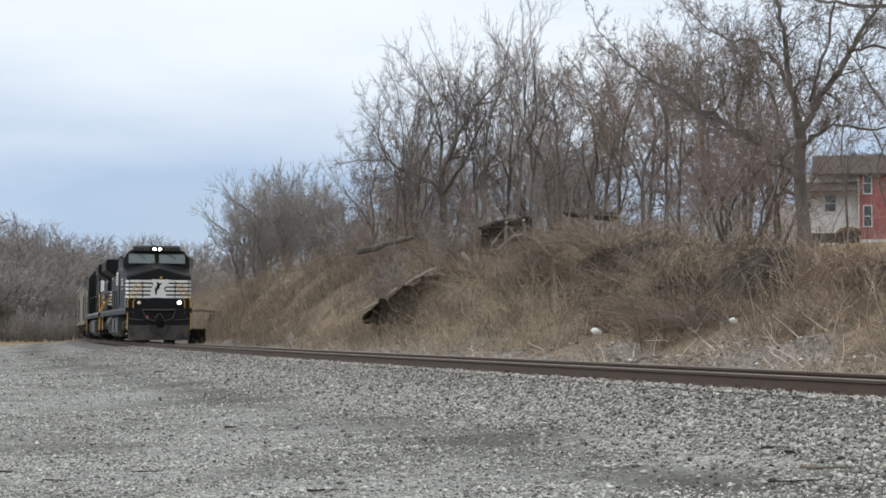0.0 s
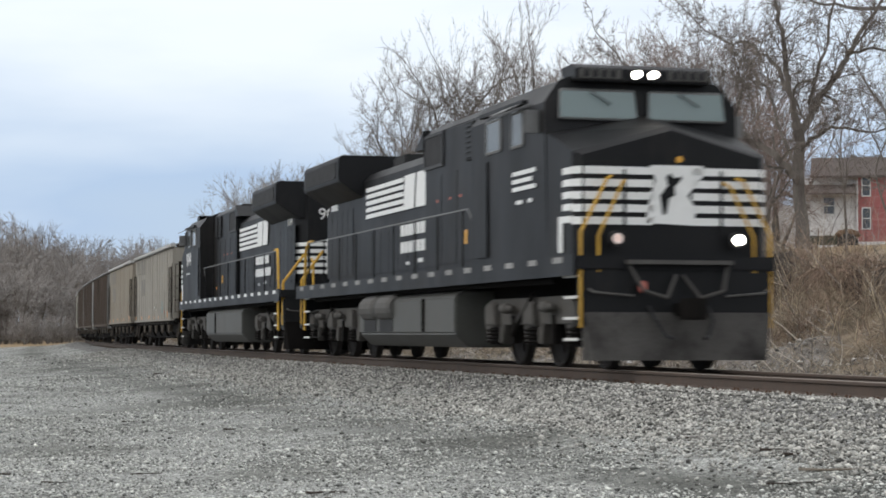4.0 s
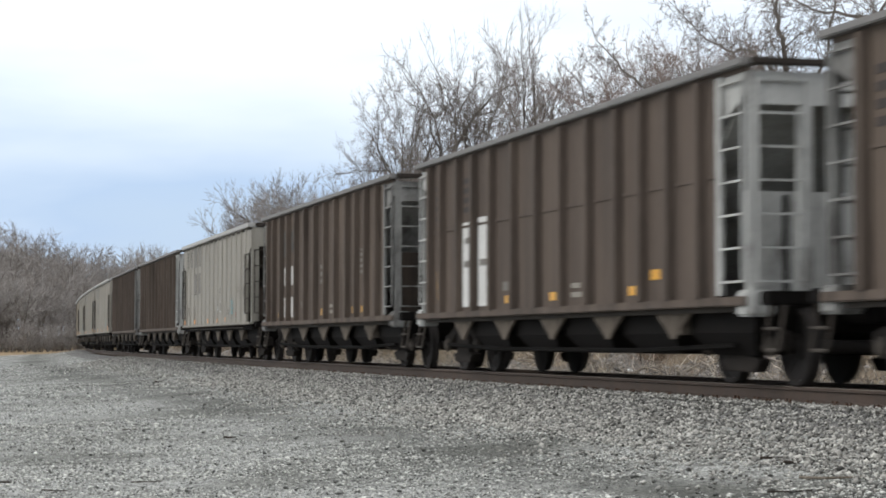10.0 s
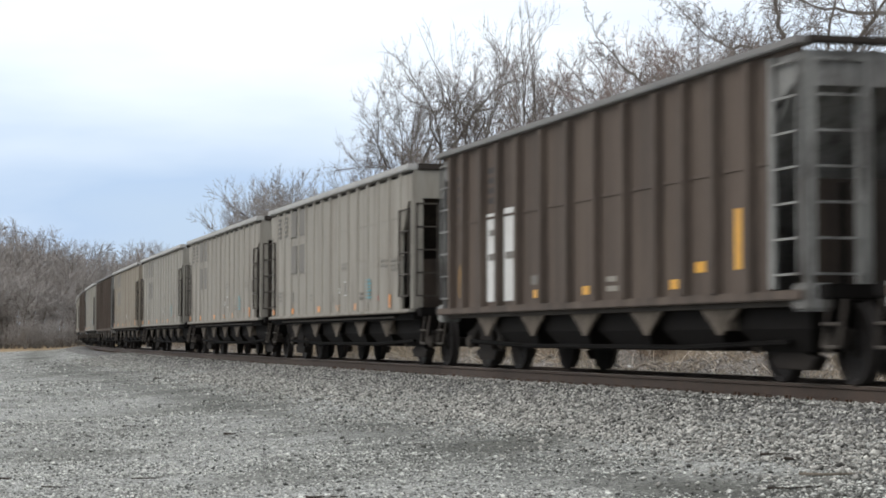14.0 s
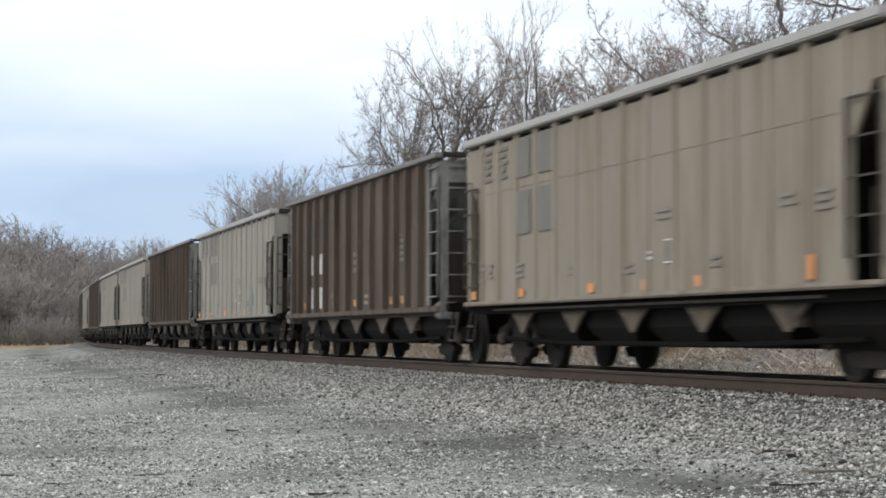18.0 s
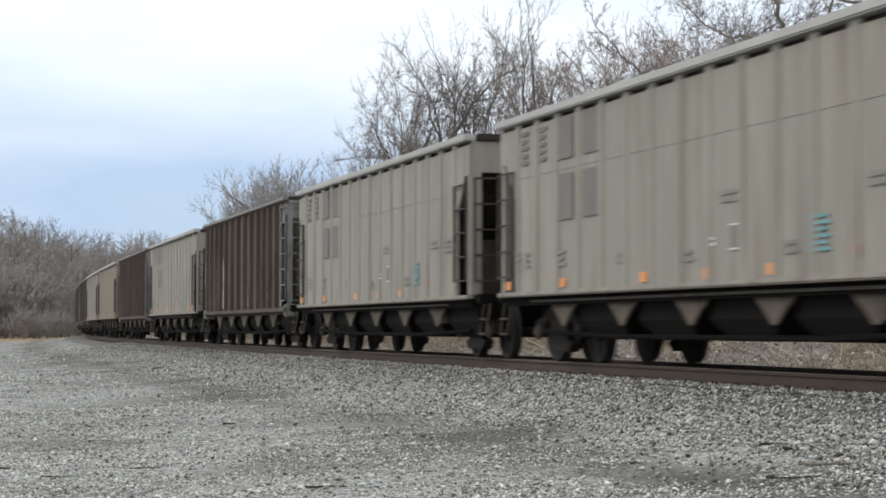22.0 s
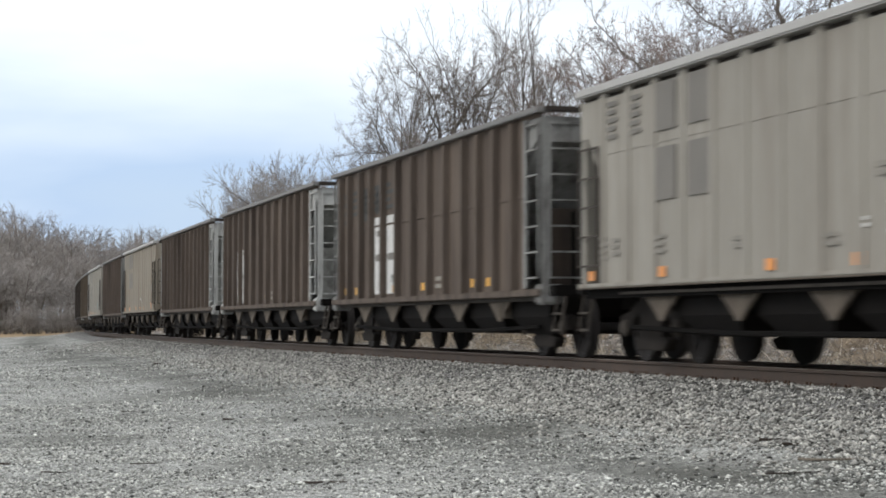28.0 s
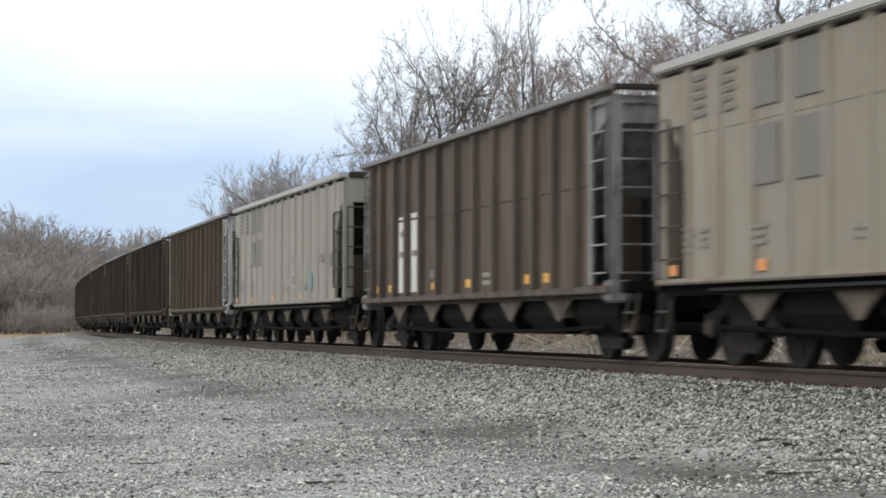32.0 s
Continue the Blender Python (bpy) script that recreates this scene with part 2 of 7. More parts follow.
YARD = gravel("yard_gravel", 0.034, (0.035, 0.036, 0.033), (0.52, 0.528, 0.495), (0.58, 0.58, 0.56), lane=(5.0, 0.55, (0.52, 0.52, 0.50)))
# Bed darkened: the shade in gaps between loose stones is in its colour.
BALLAST = gravel("ballast_bed", 0.05, (0.04, 0.04, 0.038), (0.30, 0.295, 0.28), (0.8, 0.78, 0.74))
LITTER = mat("leaf_litter", (0.27, 0.218, 0.158), 0.95, second=(0.105, 0.082, 0.06), scale=0.8, fine=16, bump=0.9, bump_dist=0.05, amount=0.3,
             stain=(0.115, 0.09, 0.066), stain_scale=0.42, stain_at=(0.52, 0.66), spec=0.1)
FOOT = mat("stony_litter_at_the_bank_foot", (0.38, 0.352, 0.32), 0.95, second=(0.13, 0.117, 0.104), scale=2.2, fine=26, bump=1.0, bump_dist=0.05, amount=0.35,
           stain=(0.20, 0.16, 0.12), stain_scale=0.8, spec=0.1)
FIELD = mat("dead_grass_field", (0.30, 0.225, 0.13), 0.95, second=(0.19, 0.135, 0.082), scale=0.2, fine=9, bump=0.8, bump_dist=0.08, spec=0.1)


def lump(x, y, scale, seed=0.0):
    return noise.noise(Vector((x * scale, y * scale, seed)))


def ramp_to(v, points):
    for (a, za), (b, zb) in zip(points, points[1:]):
        if v <= b:
            f = max(0.0, (v - a) / (b - a))
            return za + (zb - za) * f
    return points[-1][1]


def ground_z(s, q):
    if q >= -2.3:
        z = ramp_to(q, [(-2.3, -0.25), (-1.6, -0.21), (1.6, -0.21), (2.6, -0.40), (4.0, -0.58), (8.0, -0.8), (14, -0.86), (400, -0.5)])
        if q > 2:
            z += 0.05 * min(1, (q - 2) / 2) * (lump(s, q, 0.35) + 0.5 * lump(s, q, 1.1, 4))
        return z
    top = min(4.4, max(2.2, 2.5 + 0.036 * (s - 48)))
    wob = 1.1 * lump(s, 0, 0.09, 2) + 0.5 * lump(s, q, 0.3, 7)
    d = -q + wob * min(1, max(0, (-q - 4) / 3))
    z = ramp_to(d, [(2.3, -0.25), (3.3, -0.55), (4.6, -0.45), (6.2, -0.05), (8.4, top * 0.45), (11.5, top * 0.95), (16, top),
                    (30, top + 0.35), (80, 8.0), (140, 9.5), (400, 14)])
    k = min(1, max(0, (-q - 3) / 3)) * (1 if q > -15 else max(0.2, 1 + (q + 15) / 6))
    z += k * (0.42 * lump(s, q, 0.33, 3) + 0.26 * lump(s, q, 0.85, 8) + 0.10 * lump(s, q, 2.0, 5))
    # an eroded hollow in the bank, under a ragged overhanging lip
    if 70 < s < 100 and -14 < q < -4:
        z -= 0.9 * math.exp(-((s - 84) / 5) ** 2 - ((q + 7.8) / 1.4) ** 2)
    # slumped scoops in the slope, each below a shelf that still stands
    for sc, qc, ws, wq, deep in ((51.5, -8.6, 2.6, 0.8, 0.85), (46.5, -8.9, 1.6, 0.7, 0.9), (62.0, -9.6, 3.0, 0.8, 0.5), (41.0, -8.2, 1.5, 0.6, 0.5), (106.0, -8.6, 5.0, 1.0, 0.6)):
        if abs(s - sc) < 3 * ws and abs(q - qc) < 3 * wq:
            z -= deep * math.exp(-((s - sc) / ws) ** 2 - ((q - qc) / wq) ** 2)
            z += 0.55 * deep * math.exp(-((s - sc) / (ws * 1.2)) ** 2 - ((q - qc + 1.7 * wq) / wq) ** 2)
    return z


def ground_at(x, y):
    s, q = on_track(x, y)
    return ground_z(s, q)


def build_ground():
    def steps(stops):
        out = []
        for a, b, n in stops:
            out += [a + (b - a) * i / n for i in range(n)]
        return out + [stops[-1][1]]
    ss = steps([(-2500, -300, 12), (-300, -20, 28), (-20, 10, 30), (10, 130, 170), (130, 260, 80), (260, 600, 34), (600, 2500, 14)])
    qs = steps([(-1500, -400, 6), (-400, -80, 16), (-80, -16, 26), (-16, -2.3, 46), (-2.3, 12, 42), (12, 60, 24), (60, 400, 17), (400, 2500, 10)])
    verts = [along(s, q, ground_z(s, q)) for s in ss for q in qs]
    n = len(qs)
    faces, idx = [], []
    for i in range(len(ss) - 1):
        for j in range(n - 1):
            faces.append((i * n + j, i * n + j + 1, (i + 1) * n + j + 1, (i + 1) * n + j))
            q, s = (qs[j] + qs[j + 1]) / 2, (ss[i] + ss[i + 1]) / 2
            if q < -16 or (s > 205 and q > -3) or s > 232 or q > 60:
                idx.append(3)
            elif q < -6.2 + 1.2 * lump(s, 0, 0.2, 6):
                idx.append(2)
            elif q < -2.9:
                idx.append(4)
            elif q < 2.4:
                idx.append(1)
            else:
                idx.append(0)
    me = mesh_from("ground", verts, faces)
    for m in (YARD, BALLAST, LITTER, FIELD, FOOT):
        me.materials.append(m)
    me.polygons.foreach_set("material_index", idx)
    me.shade_smooth()
    ob = new("ground", me)
    tagged(ob, "grey gravel yard sloping from a ballasted railway to a brown leafy bank", "ground", kind="structure")
    return ob


build_ground()

RAIL_STEEL = mat("rail_steel", (0.085, 0.059, 0.044), 0.85, 0.0, second=(0.05, 0.036, 0.027), scale=4, fine=60, bump=0.3)
RAIL_HEAD = mat("rail_head_polished", (0.26, 0.215, 0.18), 0.5, 0.5, second=(0.17, 0.135, 0.11), scale=6, fine=50, bump=0.05)
TIE_WOOD = mat("tie_wood", (0.14, 0.105, 0.08), 0.9, second=(0.07, 0.052, 0.04), scale=5, fine=45, stretch=(1, 6, 6), bump=0.6, random=0.25)
RUST = mat("rusty_iron", (0.17, 0.09, 0.05), 0.85, 0.1, second=(0.08, 0.05, 0.035), scale=9, fine=60, bump=0.4)


def swept(name, profile, s0, s1, step, q0):
    """An outline of (offset, height) pairs carried along the curve."""
    n = len(profile)
    count = int((s1 - s0) / step) + 1
    verts, faces = [], []
    for i in range(count):
        for o, z in profile:
            verts.append(along(s0 + i * step, q0 + o, z))
    for i in range(count - 1):
        for j in range(n):
            k = (j + 1) % n
            faces.append((i * n + j, i * n + k, (i + 1) * n + k, (i + 1) * n + j))
    return mesh_from(name, verts, faces)


def build_track():
    track = thing("railway_track", "single railway track of rusty rails on timber ties in ballast", "railway track")
    tagged(track, kind="structure")
    body = [(-0.07, -0.185), (0.07, -0.185), (0.07, -0.172), (0.014, -0.15), (0.009, -0.05), (0.035, -0.04), (0.036, -0.008),
            (-0.036, -0.008), (-0.035, -0.04), (-0.009, -0.05), (-0.014, -0.15), (-0.07, -0.172)]
    head = [(-0.034, -0.008), (0.034, -0.008), (0.028, 0.0), (-0.028, 0.0)]
    for q in (0.7535, -0.7535):
        rail = attach("rail", swept("rail", body, -400, 420, 4, q), RAIL_STEEL, track)
        attach("running_surface", swept("running_surface", head, -400, 420, 4, q), RAIL_HEAD, rail, "rail head polished by wheels")
    tie = box(-0.115, 0.115, -1.3, 1.3, -0.37, -0.192, bevel=0.008)
    tie_mesh = bpy.data.meshes.new("tie")
    tie.to_mesh(tie_mesh)
    tie.free()
    tie_mesh.materials.append(TIE_WOOD)
    plate = box(-0.09, 0.09, 0.58, 0.93, -0.192, -0.178)
    for o in (-0.1, 0.1):
        for e in (-0.05, 0.05):
            box(e - 0.012, e + 0.012, 0.7535 + o - 0.012, 0.7535 + o + 0.012, -0.18, -0.145, plate)
    plate_mesh = bpy.data.meshes.new("tie_plate")
    plate.to_mesh(plate_mesh)
    plate.free()
    plate_mesh.materials.append(RUST)
    rnd = random.Random(5)
    for i in range(260):
        s = 2 + i * 0.52
        p = along(s, rnd.uniform(-0.06, 0.06))
        t = new("tie", tie_mesh)
        t.parent = track
        t.matrix_basis = pose(p.x, p.y, rnd.uniform(-0.008, 0.004), 0, 0, -math.degrees(CURVE_TH + s / CURVE_R) + rnd.uniform(-1, 1))
        if s < 60:
            k = new("tie_plate", plate_mesh)
            k.parent = t
            k.matrix_basis = pose(0, 0, 0, 0, 0, 180)


build_track()


# ---- the train ----
CAR_L = 16.7515
BROWN = mat("brown_car_paint", (0.126, 0.097, 0.078), 0.8, second=(0.055, 0.044, 0.036), scale=0.9, fine=26, bump=0.15,
            stain=(0.128, 0.10, 0.079), stain_scale=1.5, stretch=(1.6, 1.6, 0.16), spec=0.2)
BROWN_OLD = mat("faded_brown_car_paint", (0.148, 0.116, 0.092), 0.85, second=(0.074, 0.058, 0.047), scale=0.8, fine=24, bump=0.15,
                stain=(0.052, 0.040, 0.033), stain_scale=1.5, stretch=(1.6, 1.6, 0.16), spec=0.2, stain_at=(0.46, 0.72))
BROWN_DARK = mat("dark_brown_car_paint", (0.052, 0.042, 0.035), 0.85, second=(0.027, 0.023, 0.020), scale=0.9, fine=26, bump=0.15,
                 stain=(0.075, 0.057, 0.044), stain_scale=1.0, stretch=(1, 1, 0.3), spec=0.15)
OLIVE = mat("olive_brown_car_paint", (0.118, 0.092, 0.066), 0.85, second=(0.070, 0.054, 0.039), scale=0.9, fine=26, bump=0.15, stretch=(1, 1, 0.3), spec=0.2)
GREY = mat("dusty_grey_car_paint", (0.318, 0.296, 0.252), 0.75, second=(0.22, 0.202, 0.168), scale=0.8, fine=20, bump=0.1,
           stain=(0.165, 0.143, 0.115), stain_scale=1.5, stretch=(1.6, 1.6, 0.16), stain_at=(0.47, 0.74))
GREY_COOL = mat("cool_grey_car_paint", (0.308, 0.289, 0.245), 0.7, second=(0.222, 0.206, 0.172), scale=0.8, fine=20, bump=0.1,
                stain=(0.165, 0.148, 0.122), stain_scale=1.5, stretch=(1.6, 1.6, 0.16), stain_at=(0.47, 0.74))
TAN = mat("tan_grey_car_paint", (0.285, 0.253, 0.2), 0.75, second=(0.20, 0.172, 0.132), scale=0.8, fine=20, bump=0.1,
          stain=(0.165, 0.128, 0.085), stain_scale=1.5, stretch=(1.6, 1.6, 0.16), stain_at=(0.45, 0.72))
GREY_PATCH = mat("worn_grey_lettering", (0.185, 0.172, 0.15), 0.8, second=(0.14, 0.13, 0.114), scale=2, fine=30, bump=0.1)
FAINT = mat("faint_worn_stencil", (0.235, 0.218, 0.186), 0.8, second=(0.19, 0.175, 0.15), scale=4, fine=30, bump=0.1)
GREY_DARK = mat("dark_grey_repaint", (0.062, 0.062, 0.057), 0.85, second=(0.04, 0.04, 0.037), scale=2, fine=30, bump=0.1)
BROWN_PATCH = mat("sooty_lettering", (0.045, 0.035, 0.031), 0.8, second=(0.03, 0.025, 0.022), scale=2, fine=30, bump=0.1)
SILVER = mat("pale_end_paint", (0.50, 0.50, 0.475), 0.75, second=(0.34, 0.338, 0.318), scale=2.2, fine=30, bump=0.15,
             stain=(0.12, 0.11, 0.10), stain_scale=2.6, stretch=(1, 1, 0.4), stain_at=(0.52, 0.72), spec=0.25)
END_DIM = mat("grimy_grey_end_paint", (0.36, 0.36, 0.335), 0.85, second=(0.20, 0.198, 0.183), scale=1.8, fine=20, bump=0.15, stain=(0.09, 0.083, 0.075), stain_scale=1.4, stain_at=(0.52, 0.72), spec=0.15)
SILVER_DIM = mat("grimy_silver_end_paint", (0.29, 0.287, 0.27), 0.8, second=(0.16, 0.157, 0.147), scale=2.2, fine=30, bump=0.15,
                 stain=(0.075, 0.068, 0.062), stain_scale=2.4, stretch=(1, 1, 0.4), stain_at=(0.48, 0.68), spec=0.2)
CHORD = mat("top_chord_paint", (0.21, 0.20, 0.188), 0.65, second=(0.145, 0.137, 0.128), scale=1.5, fine=30, bump=0.1)
CHORD_PALE = mat("pale_top_chord", (0.43, 0.42, 0.395), 0.6, second=(0.33, 0.318, 0.297), scale=1.5, fine=30, bump=0.1)
# Near black: soot, with the shade beneath the vehicles put into the colour.
SOOT_SHADE = mat("soot_and_shade_underframe", (0.011, 0.0096, 0.0086), 0.95, second=(0.0055, 0.005, 0.0045), scale=4, fine=40, bump=0.3, spec=0.08)
CHUTE = mat("dusty_chute_steel", (0.085, 0.074, 0.063), 0.9, second=(0.043, 0.037, 0.032), scale=3, fine=30, bump=0.2, spec=0.15)
CHUTE_PALE = mat("pale_gusset_steel", (0.165, 0.138, 0.11), 0.9, second=(0.07, 0.058, 0.047), scale=4, fine=30, bump=0.2, spec=0.15)
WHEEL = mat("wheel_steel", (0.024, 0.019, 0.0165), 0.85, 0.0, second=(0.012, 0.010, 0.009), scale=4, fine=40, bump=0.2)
WHITE_PAINT = mat("white_paint", (0.66, 0.655, 0.63), 0.65, second=(0.50, 0.49, 0.46), scale=3, fine=30, bump=0.1)
YELLOW = mat("yellow_reflector", (0.72, 0.38, 0.045), 0.5, second=(0.6, 0.3, 0.04), scale=6, fine=40, bump=0.05)
ORANGE = mat("orange_reflector", (0.75, 0.30, 0.07), 0.5, second=(0.55, 0.22, 0.06), scale=6, fine=40, bump=0.05)
TEAL = mat("teal_stencil", (0.16, 0.36, 0.38), 0.7, bump=0.05)
RED = mat("faded_red_stencil", (0.52, 0.16, 0.12), 0.7, bump=0.05)
COAL = mat("coal_load", (0.022, 0.021, 0.021), 0.7, second=(0.012, 0.012, 0.012), scale=6, fine=30, bump=1.0, bump_dist=0.06)

TRUCK_STEEL = mat("dusty_cast_truck_steel", (0.034, 0.029, 0.025), 0.9, second=(0.018, 0.015, 0.013), scale=3, fine=30, bump=0.3, spec=0.15)
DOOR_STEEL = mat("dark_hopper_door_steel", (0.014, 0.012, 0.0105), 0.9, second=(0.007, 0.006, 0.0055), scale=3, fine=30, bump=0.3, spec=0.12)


def wheelset(parent, x, kind, r=0.457):
    """An axle with two flanged wheels, turning about its own middle."""
    bm = bmesh.new()
    for sgn in (1, -1):
        prof = [(0.0, 0.60), (r + 0.025, 0.665), (r + 0.027, 0.695), (r, 0.715), (r - 0.004, 0.80), (r - 0.06, 0.805),
                (r - 0.08, 0.765), (0.17, 0.755), (0.12, 0.815), (0.0, 0.815)]
        lathe([(a, b * sgn) for a, b in prof], 22, "y", bm)
        # four shallow marks on the plate, so that turning shows
        for k in range(4):
            a = k * math.pi / 2
            own = box(-0.035, 0.035, 0.75, 0.772, 0.20, 0.33)
            own.transform(Matrix.Rotation(a, 4, "Y"))
            if sgn < 0:
                own.transform(Matrix.Scale(-1, 4, (0, 1, 0)))
            merge(bm, own)
    lathe([(0.085, -0.9), (0.085, 0.9)], 12, "y", bm)
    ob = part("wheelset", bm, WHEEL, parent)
    ob.matrix_basis = pose(x, 0, r)
    return ob


def freight_truck(parent, x):
    """A three-piece freight truck: two cast side frames, a bolster, springs and two wheelsets."""
    bol = box(-0.22, 0.22, -1.0, 1.0, 0.50, 0.72, bevel=0.03)
    truck = part("truck", bol, TRUCK_STEEL, parent, "sooty cast-steel freight truck")
    truck.matrix_basis = pose(x, 0, 0)
    for y in (-1.0, 1.0):
        bm = prism([(-1.16, 0.42), (-1.16, 0.62), (-0.78, 0.70), (-0.42, 0.86), (0.42, 0.86), (0.78, 0.70), (1.16, 0.62), (1.16, 0.42),
                    (0.80, 0.44), (0.62, 0.60), (0.40, 0.66), (0.40, 0.34), (0.62, 0.30), (0.45, 0.16), (-0.45, 0.16), (-0.62, 0.30),
                    (-0.40, 0.34), (-0.40, 0.66), (-0.62, 0.60), (-0.80, 0.44)], "y", y - 0.085, y + 0.085, bevel=0.012)
        part("side_frame", bm, TRUCK_STEEL, truck)
        sp = bmesh.new()
        for sx in (-0.24, 0, 0.24):
            for k in range(4):
                own = lathe([(0.07, 0.235 + k * 0.068), (0.088, 0.262 + k * 0.068), (0.07, 0.29 + k * 0.068)], 6, "z")
                merge(sp, own, Matrix.Translation((sx, y, 0)))
        part("spring", sp, CHUTE, truck)
        for ax in (-0.94, 0.94):
            cap = lathe([(0.0, 0.0), (0.11, 0.0), (0.12, 0.05), (0.07, 0.09), (0.0, 0.09)], 12, "y")
            cap.transform(Matrix.Translation((ax, y + (0.06 if y > 0 else -0.06), 0.457)) @ (Matrix.Identity(4) if y > 0 else Matrix.Scale(-1, 4, (0, 1, 0))))
            part("bearing_cap", cap, CHUTE, truck)
    for ax in (-0.94, 0.94):
        wheelset(truck, ax, "freight")
    return truck


def coupler(parent, x, sgn, z=0.86):
    bm = box(min(0, 0.55 * sgn), max(0, 0.55 * sgn), -0.09, 0.09, -0.09, 0.09, bevel=0.02)
    merge(bm, prism([(0.5 * sgn, -0.16), (0.78 * sgn, -0.14), (0.86 * sgn, 0.0), (0.74 * sgn, 0.16), (0.5 * sgn, 0.16)], "z", -0.15, 0.15, bevel=0.02))
    ob = part("coupler", bm, SOOT_SHADE, parent)
    ob.matrix_basis = pose(x, 0, z)
    return ob


def ladder(parent, pts0, pts1, count, material, out):
    """A ladder cut as one frame: two stiles and their rungs, standing off by 'out'."""
    a0, a1 = Vector(pts0[0]), Vector(pts0[1])
    b0 = Vector(pts1[0])
    o = Vector(out)
    w, h = (b0 - a0), (a1 - a0).length
    W, U = w.length, w.normalized()
    up = Vector((0, 0, 1))
    t = 0.013
    us = [0, 2 * t, W - 2 * t, W]
    zs = []
    for i in range(count):
        zs += [h * i / (count - 1) - t, h * i / (count - 1) + t]
    bm = bmesh.new()
    grid = [[bm.verts.new(a0 + o + U * u + up * z) for u in us] for z in zs]
    faces = []
    for r in range(len(zs) - 1):
        for k in range(3):
            if k == 1 and r % 2 == 1:
                continue
            faces.append(bm.faces.new((grid[r][k], grid[r][k + 1], grid[r + 1][k + 1], grid[r + 1][k])))
    new_geo = bmesh.ops.extrude_face_region(bm, geom=faces)["geom"]
    bmesh.ops.translate(bm, verts=[v for v in new_geo if isinstance(v, bmesh.types.BMVert)], vec=-o.normalized() * 0.03)
    return part("ladder", bm, material, parent)


def plate(parent, name, x0, x1, z0, z1, y, material, label="", lift=0.006):
    """A thin painted panel or stencil standing just off a car's side."""
    sg = 1 if y > 0 else -1
    return part(name, box(x0, x1, min(y, y + sg * lift), max(y, y + sg * lift), z0, z1), material, parent, label)


def bars(parent, name, x0, x1, z0, z1, rows, y, material):
    """Lettering that cannot be read: plain bars."""
    bm = bmesh.new()
    sg = 1 if y > 0 else -1
    h = (z1 - z0) / rows
    for i in range(rows):
        box(x0, x1 - (0.15 * (x1 - x0) if i % 2 else 0), min(y, y + sg * 0.006), max(y, y + sg * 0.006), z0 + i * h + h * 0.2, z0 + i * h + h * 0.75, bm)
    return part(name, bm, material, parent)


def underframe(car, gusset, tip_half=0.66):
    part("center_sill", box(-7.9, 7.9, -0.22, 0.22, 0.72, 1.08, bevel=0.02), SOOT_SHADE, car)
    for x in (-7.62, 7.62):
        part("end_platform", box(min(x, x * 1.035), max(x, x * 1.035), -1.5, 1.5, 0.92, 1.08, bevel=0.02), SOOT_SHADE, car)
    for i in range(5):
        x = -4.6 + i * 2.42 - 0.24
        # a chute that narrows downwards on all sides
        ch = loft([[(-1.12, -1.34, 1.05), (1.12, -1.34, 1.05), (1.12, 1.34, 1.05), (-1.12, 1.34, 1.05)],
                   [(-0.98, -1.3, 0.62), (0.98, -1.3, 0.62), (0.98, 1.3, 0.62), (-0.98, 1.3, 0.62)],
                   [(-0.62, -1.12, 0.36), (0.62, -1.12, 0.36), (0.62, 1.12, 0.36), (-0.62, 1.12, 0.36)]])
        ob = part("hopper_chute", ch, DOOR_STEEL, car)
        ob.matrix_basis = pose(x + 1.21, 0, 0)
        for y in (-1.42, 1.42):
            curve = [(tip_half * (1 - k / 4) ** 1.12 + 0.06, 0.93 - 0.38 * k / 4) for k in range(5)]
            g = prism(curve + [(-a, b) for a, b in curve[::-1]], "y", y - 0.02, y + 0.02)
            gob = part("gusset_plate", g, gusset, car)
            gob.matrix_basis = pose(x, 0, 0)
    for sx, y in ((4.95, -1.32), (-5.2, 1.32)):
        part("brake_box", box(sx - 0.16, sx + 0.16, y - 0.12, y + 0.12, 0.60, 0.93, bevel=0.02), CHUTE_PALE, car)
    part("brake_pipe", pipe([(-6.4, -1.25, 0.47), (-3, -1.27, 0.40), (3.4, -1.27, 0.40), (6.4, -1.25, 0.47)], 0.035), SOOT_SHADE, car)
    part("air_reservoir", lathe([(0.0, -0.5), (0.17, -0.48), (0.19, -0.4), (0.19, 0.4), (0.17, 0.48), (0.0, 0.5)], 14, "x"), SOOT_SHADE, car).matrix_basis = pose(6.9, 0.4, 1.35)
    for x in (-6.09, 6.09):
        freight_truck(car, x)
    for x, sg in ((-7.85, -1), (7.85, 1)):
        coupler(car, x, sg)
        for y in (-1.35, 1.35):
            bm = pipe([(x - sg * 0.25, y, 0.92), (x - sg * 0.25, y * 1.06, 0.42), (x + sg * 0.12, y * 1.06, 0.42), (x + sg * 0.12, y, 0.92)], 0.022)
            pipe([(x - sg * 0.25, y * 1.06, 0.66), (x + sg * 0.12, y * 1.06, 0.66)], 0.02, bm)
            part("step", bm, CHUTE, car)


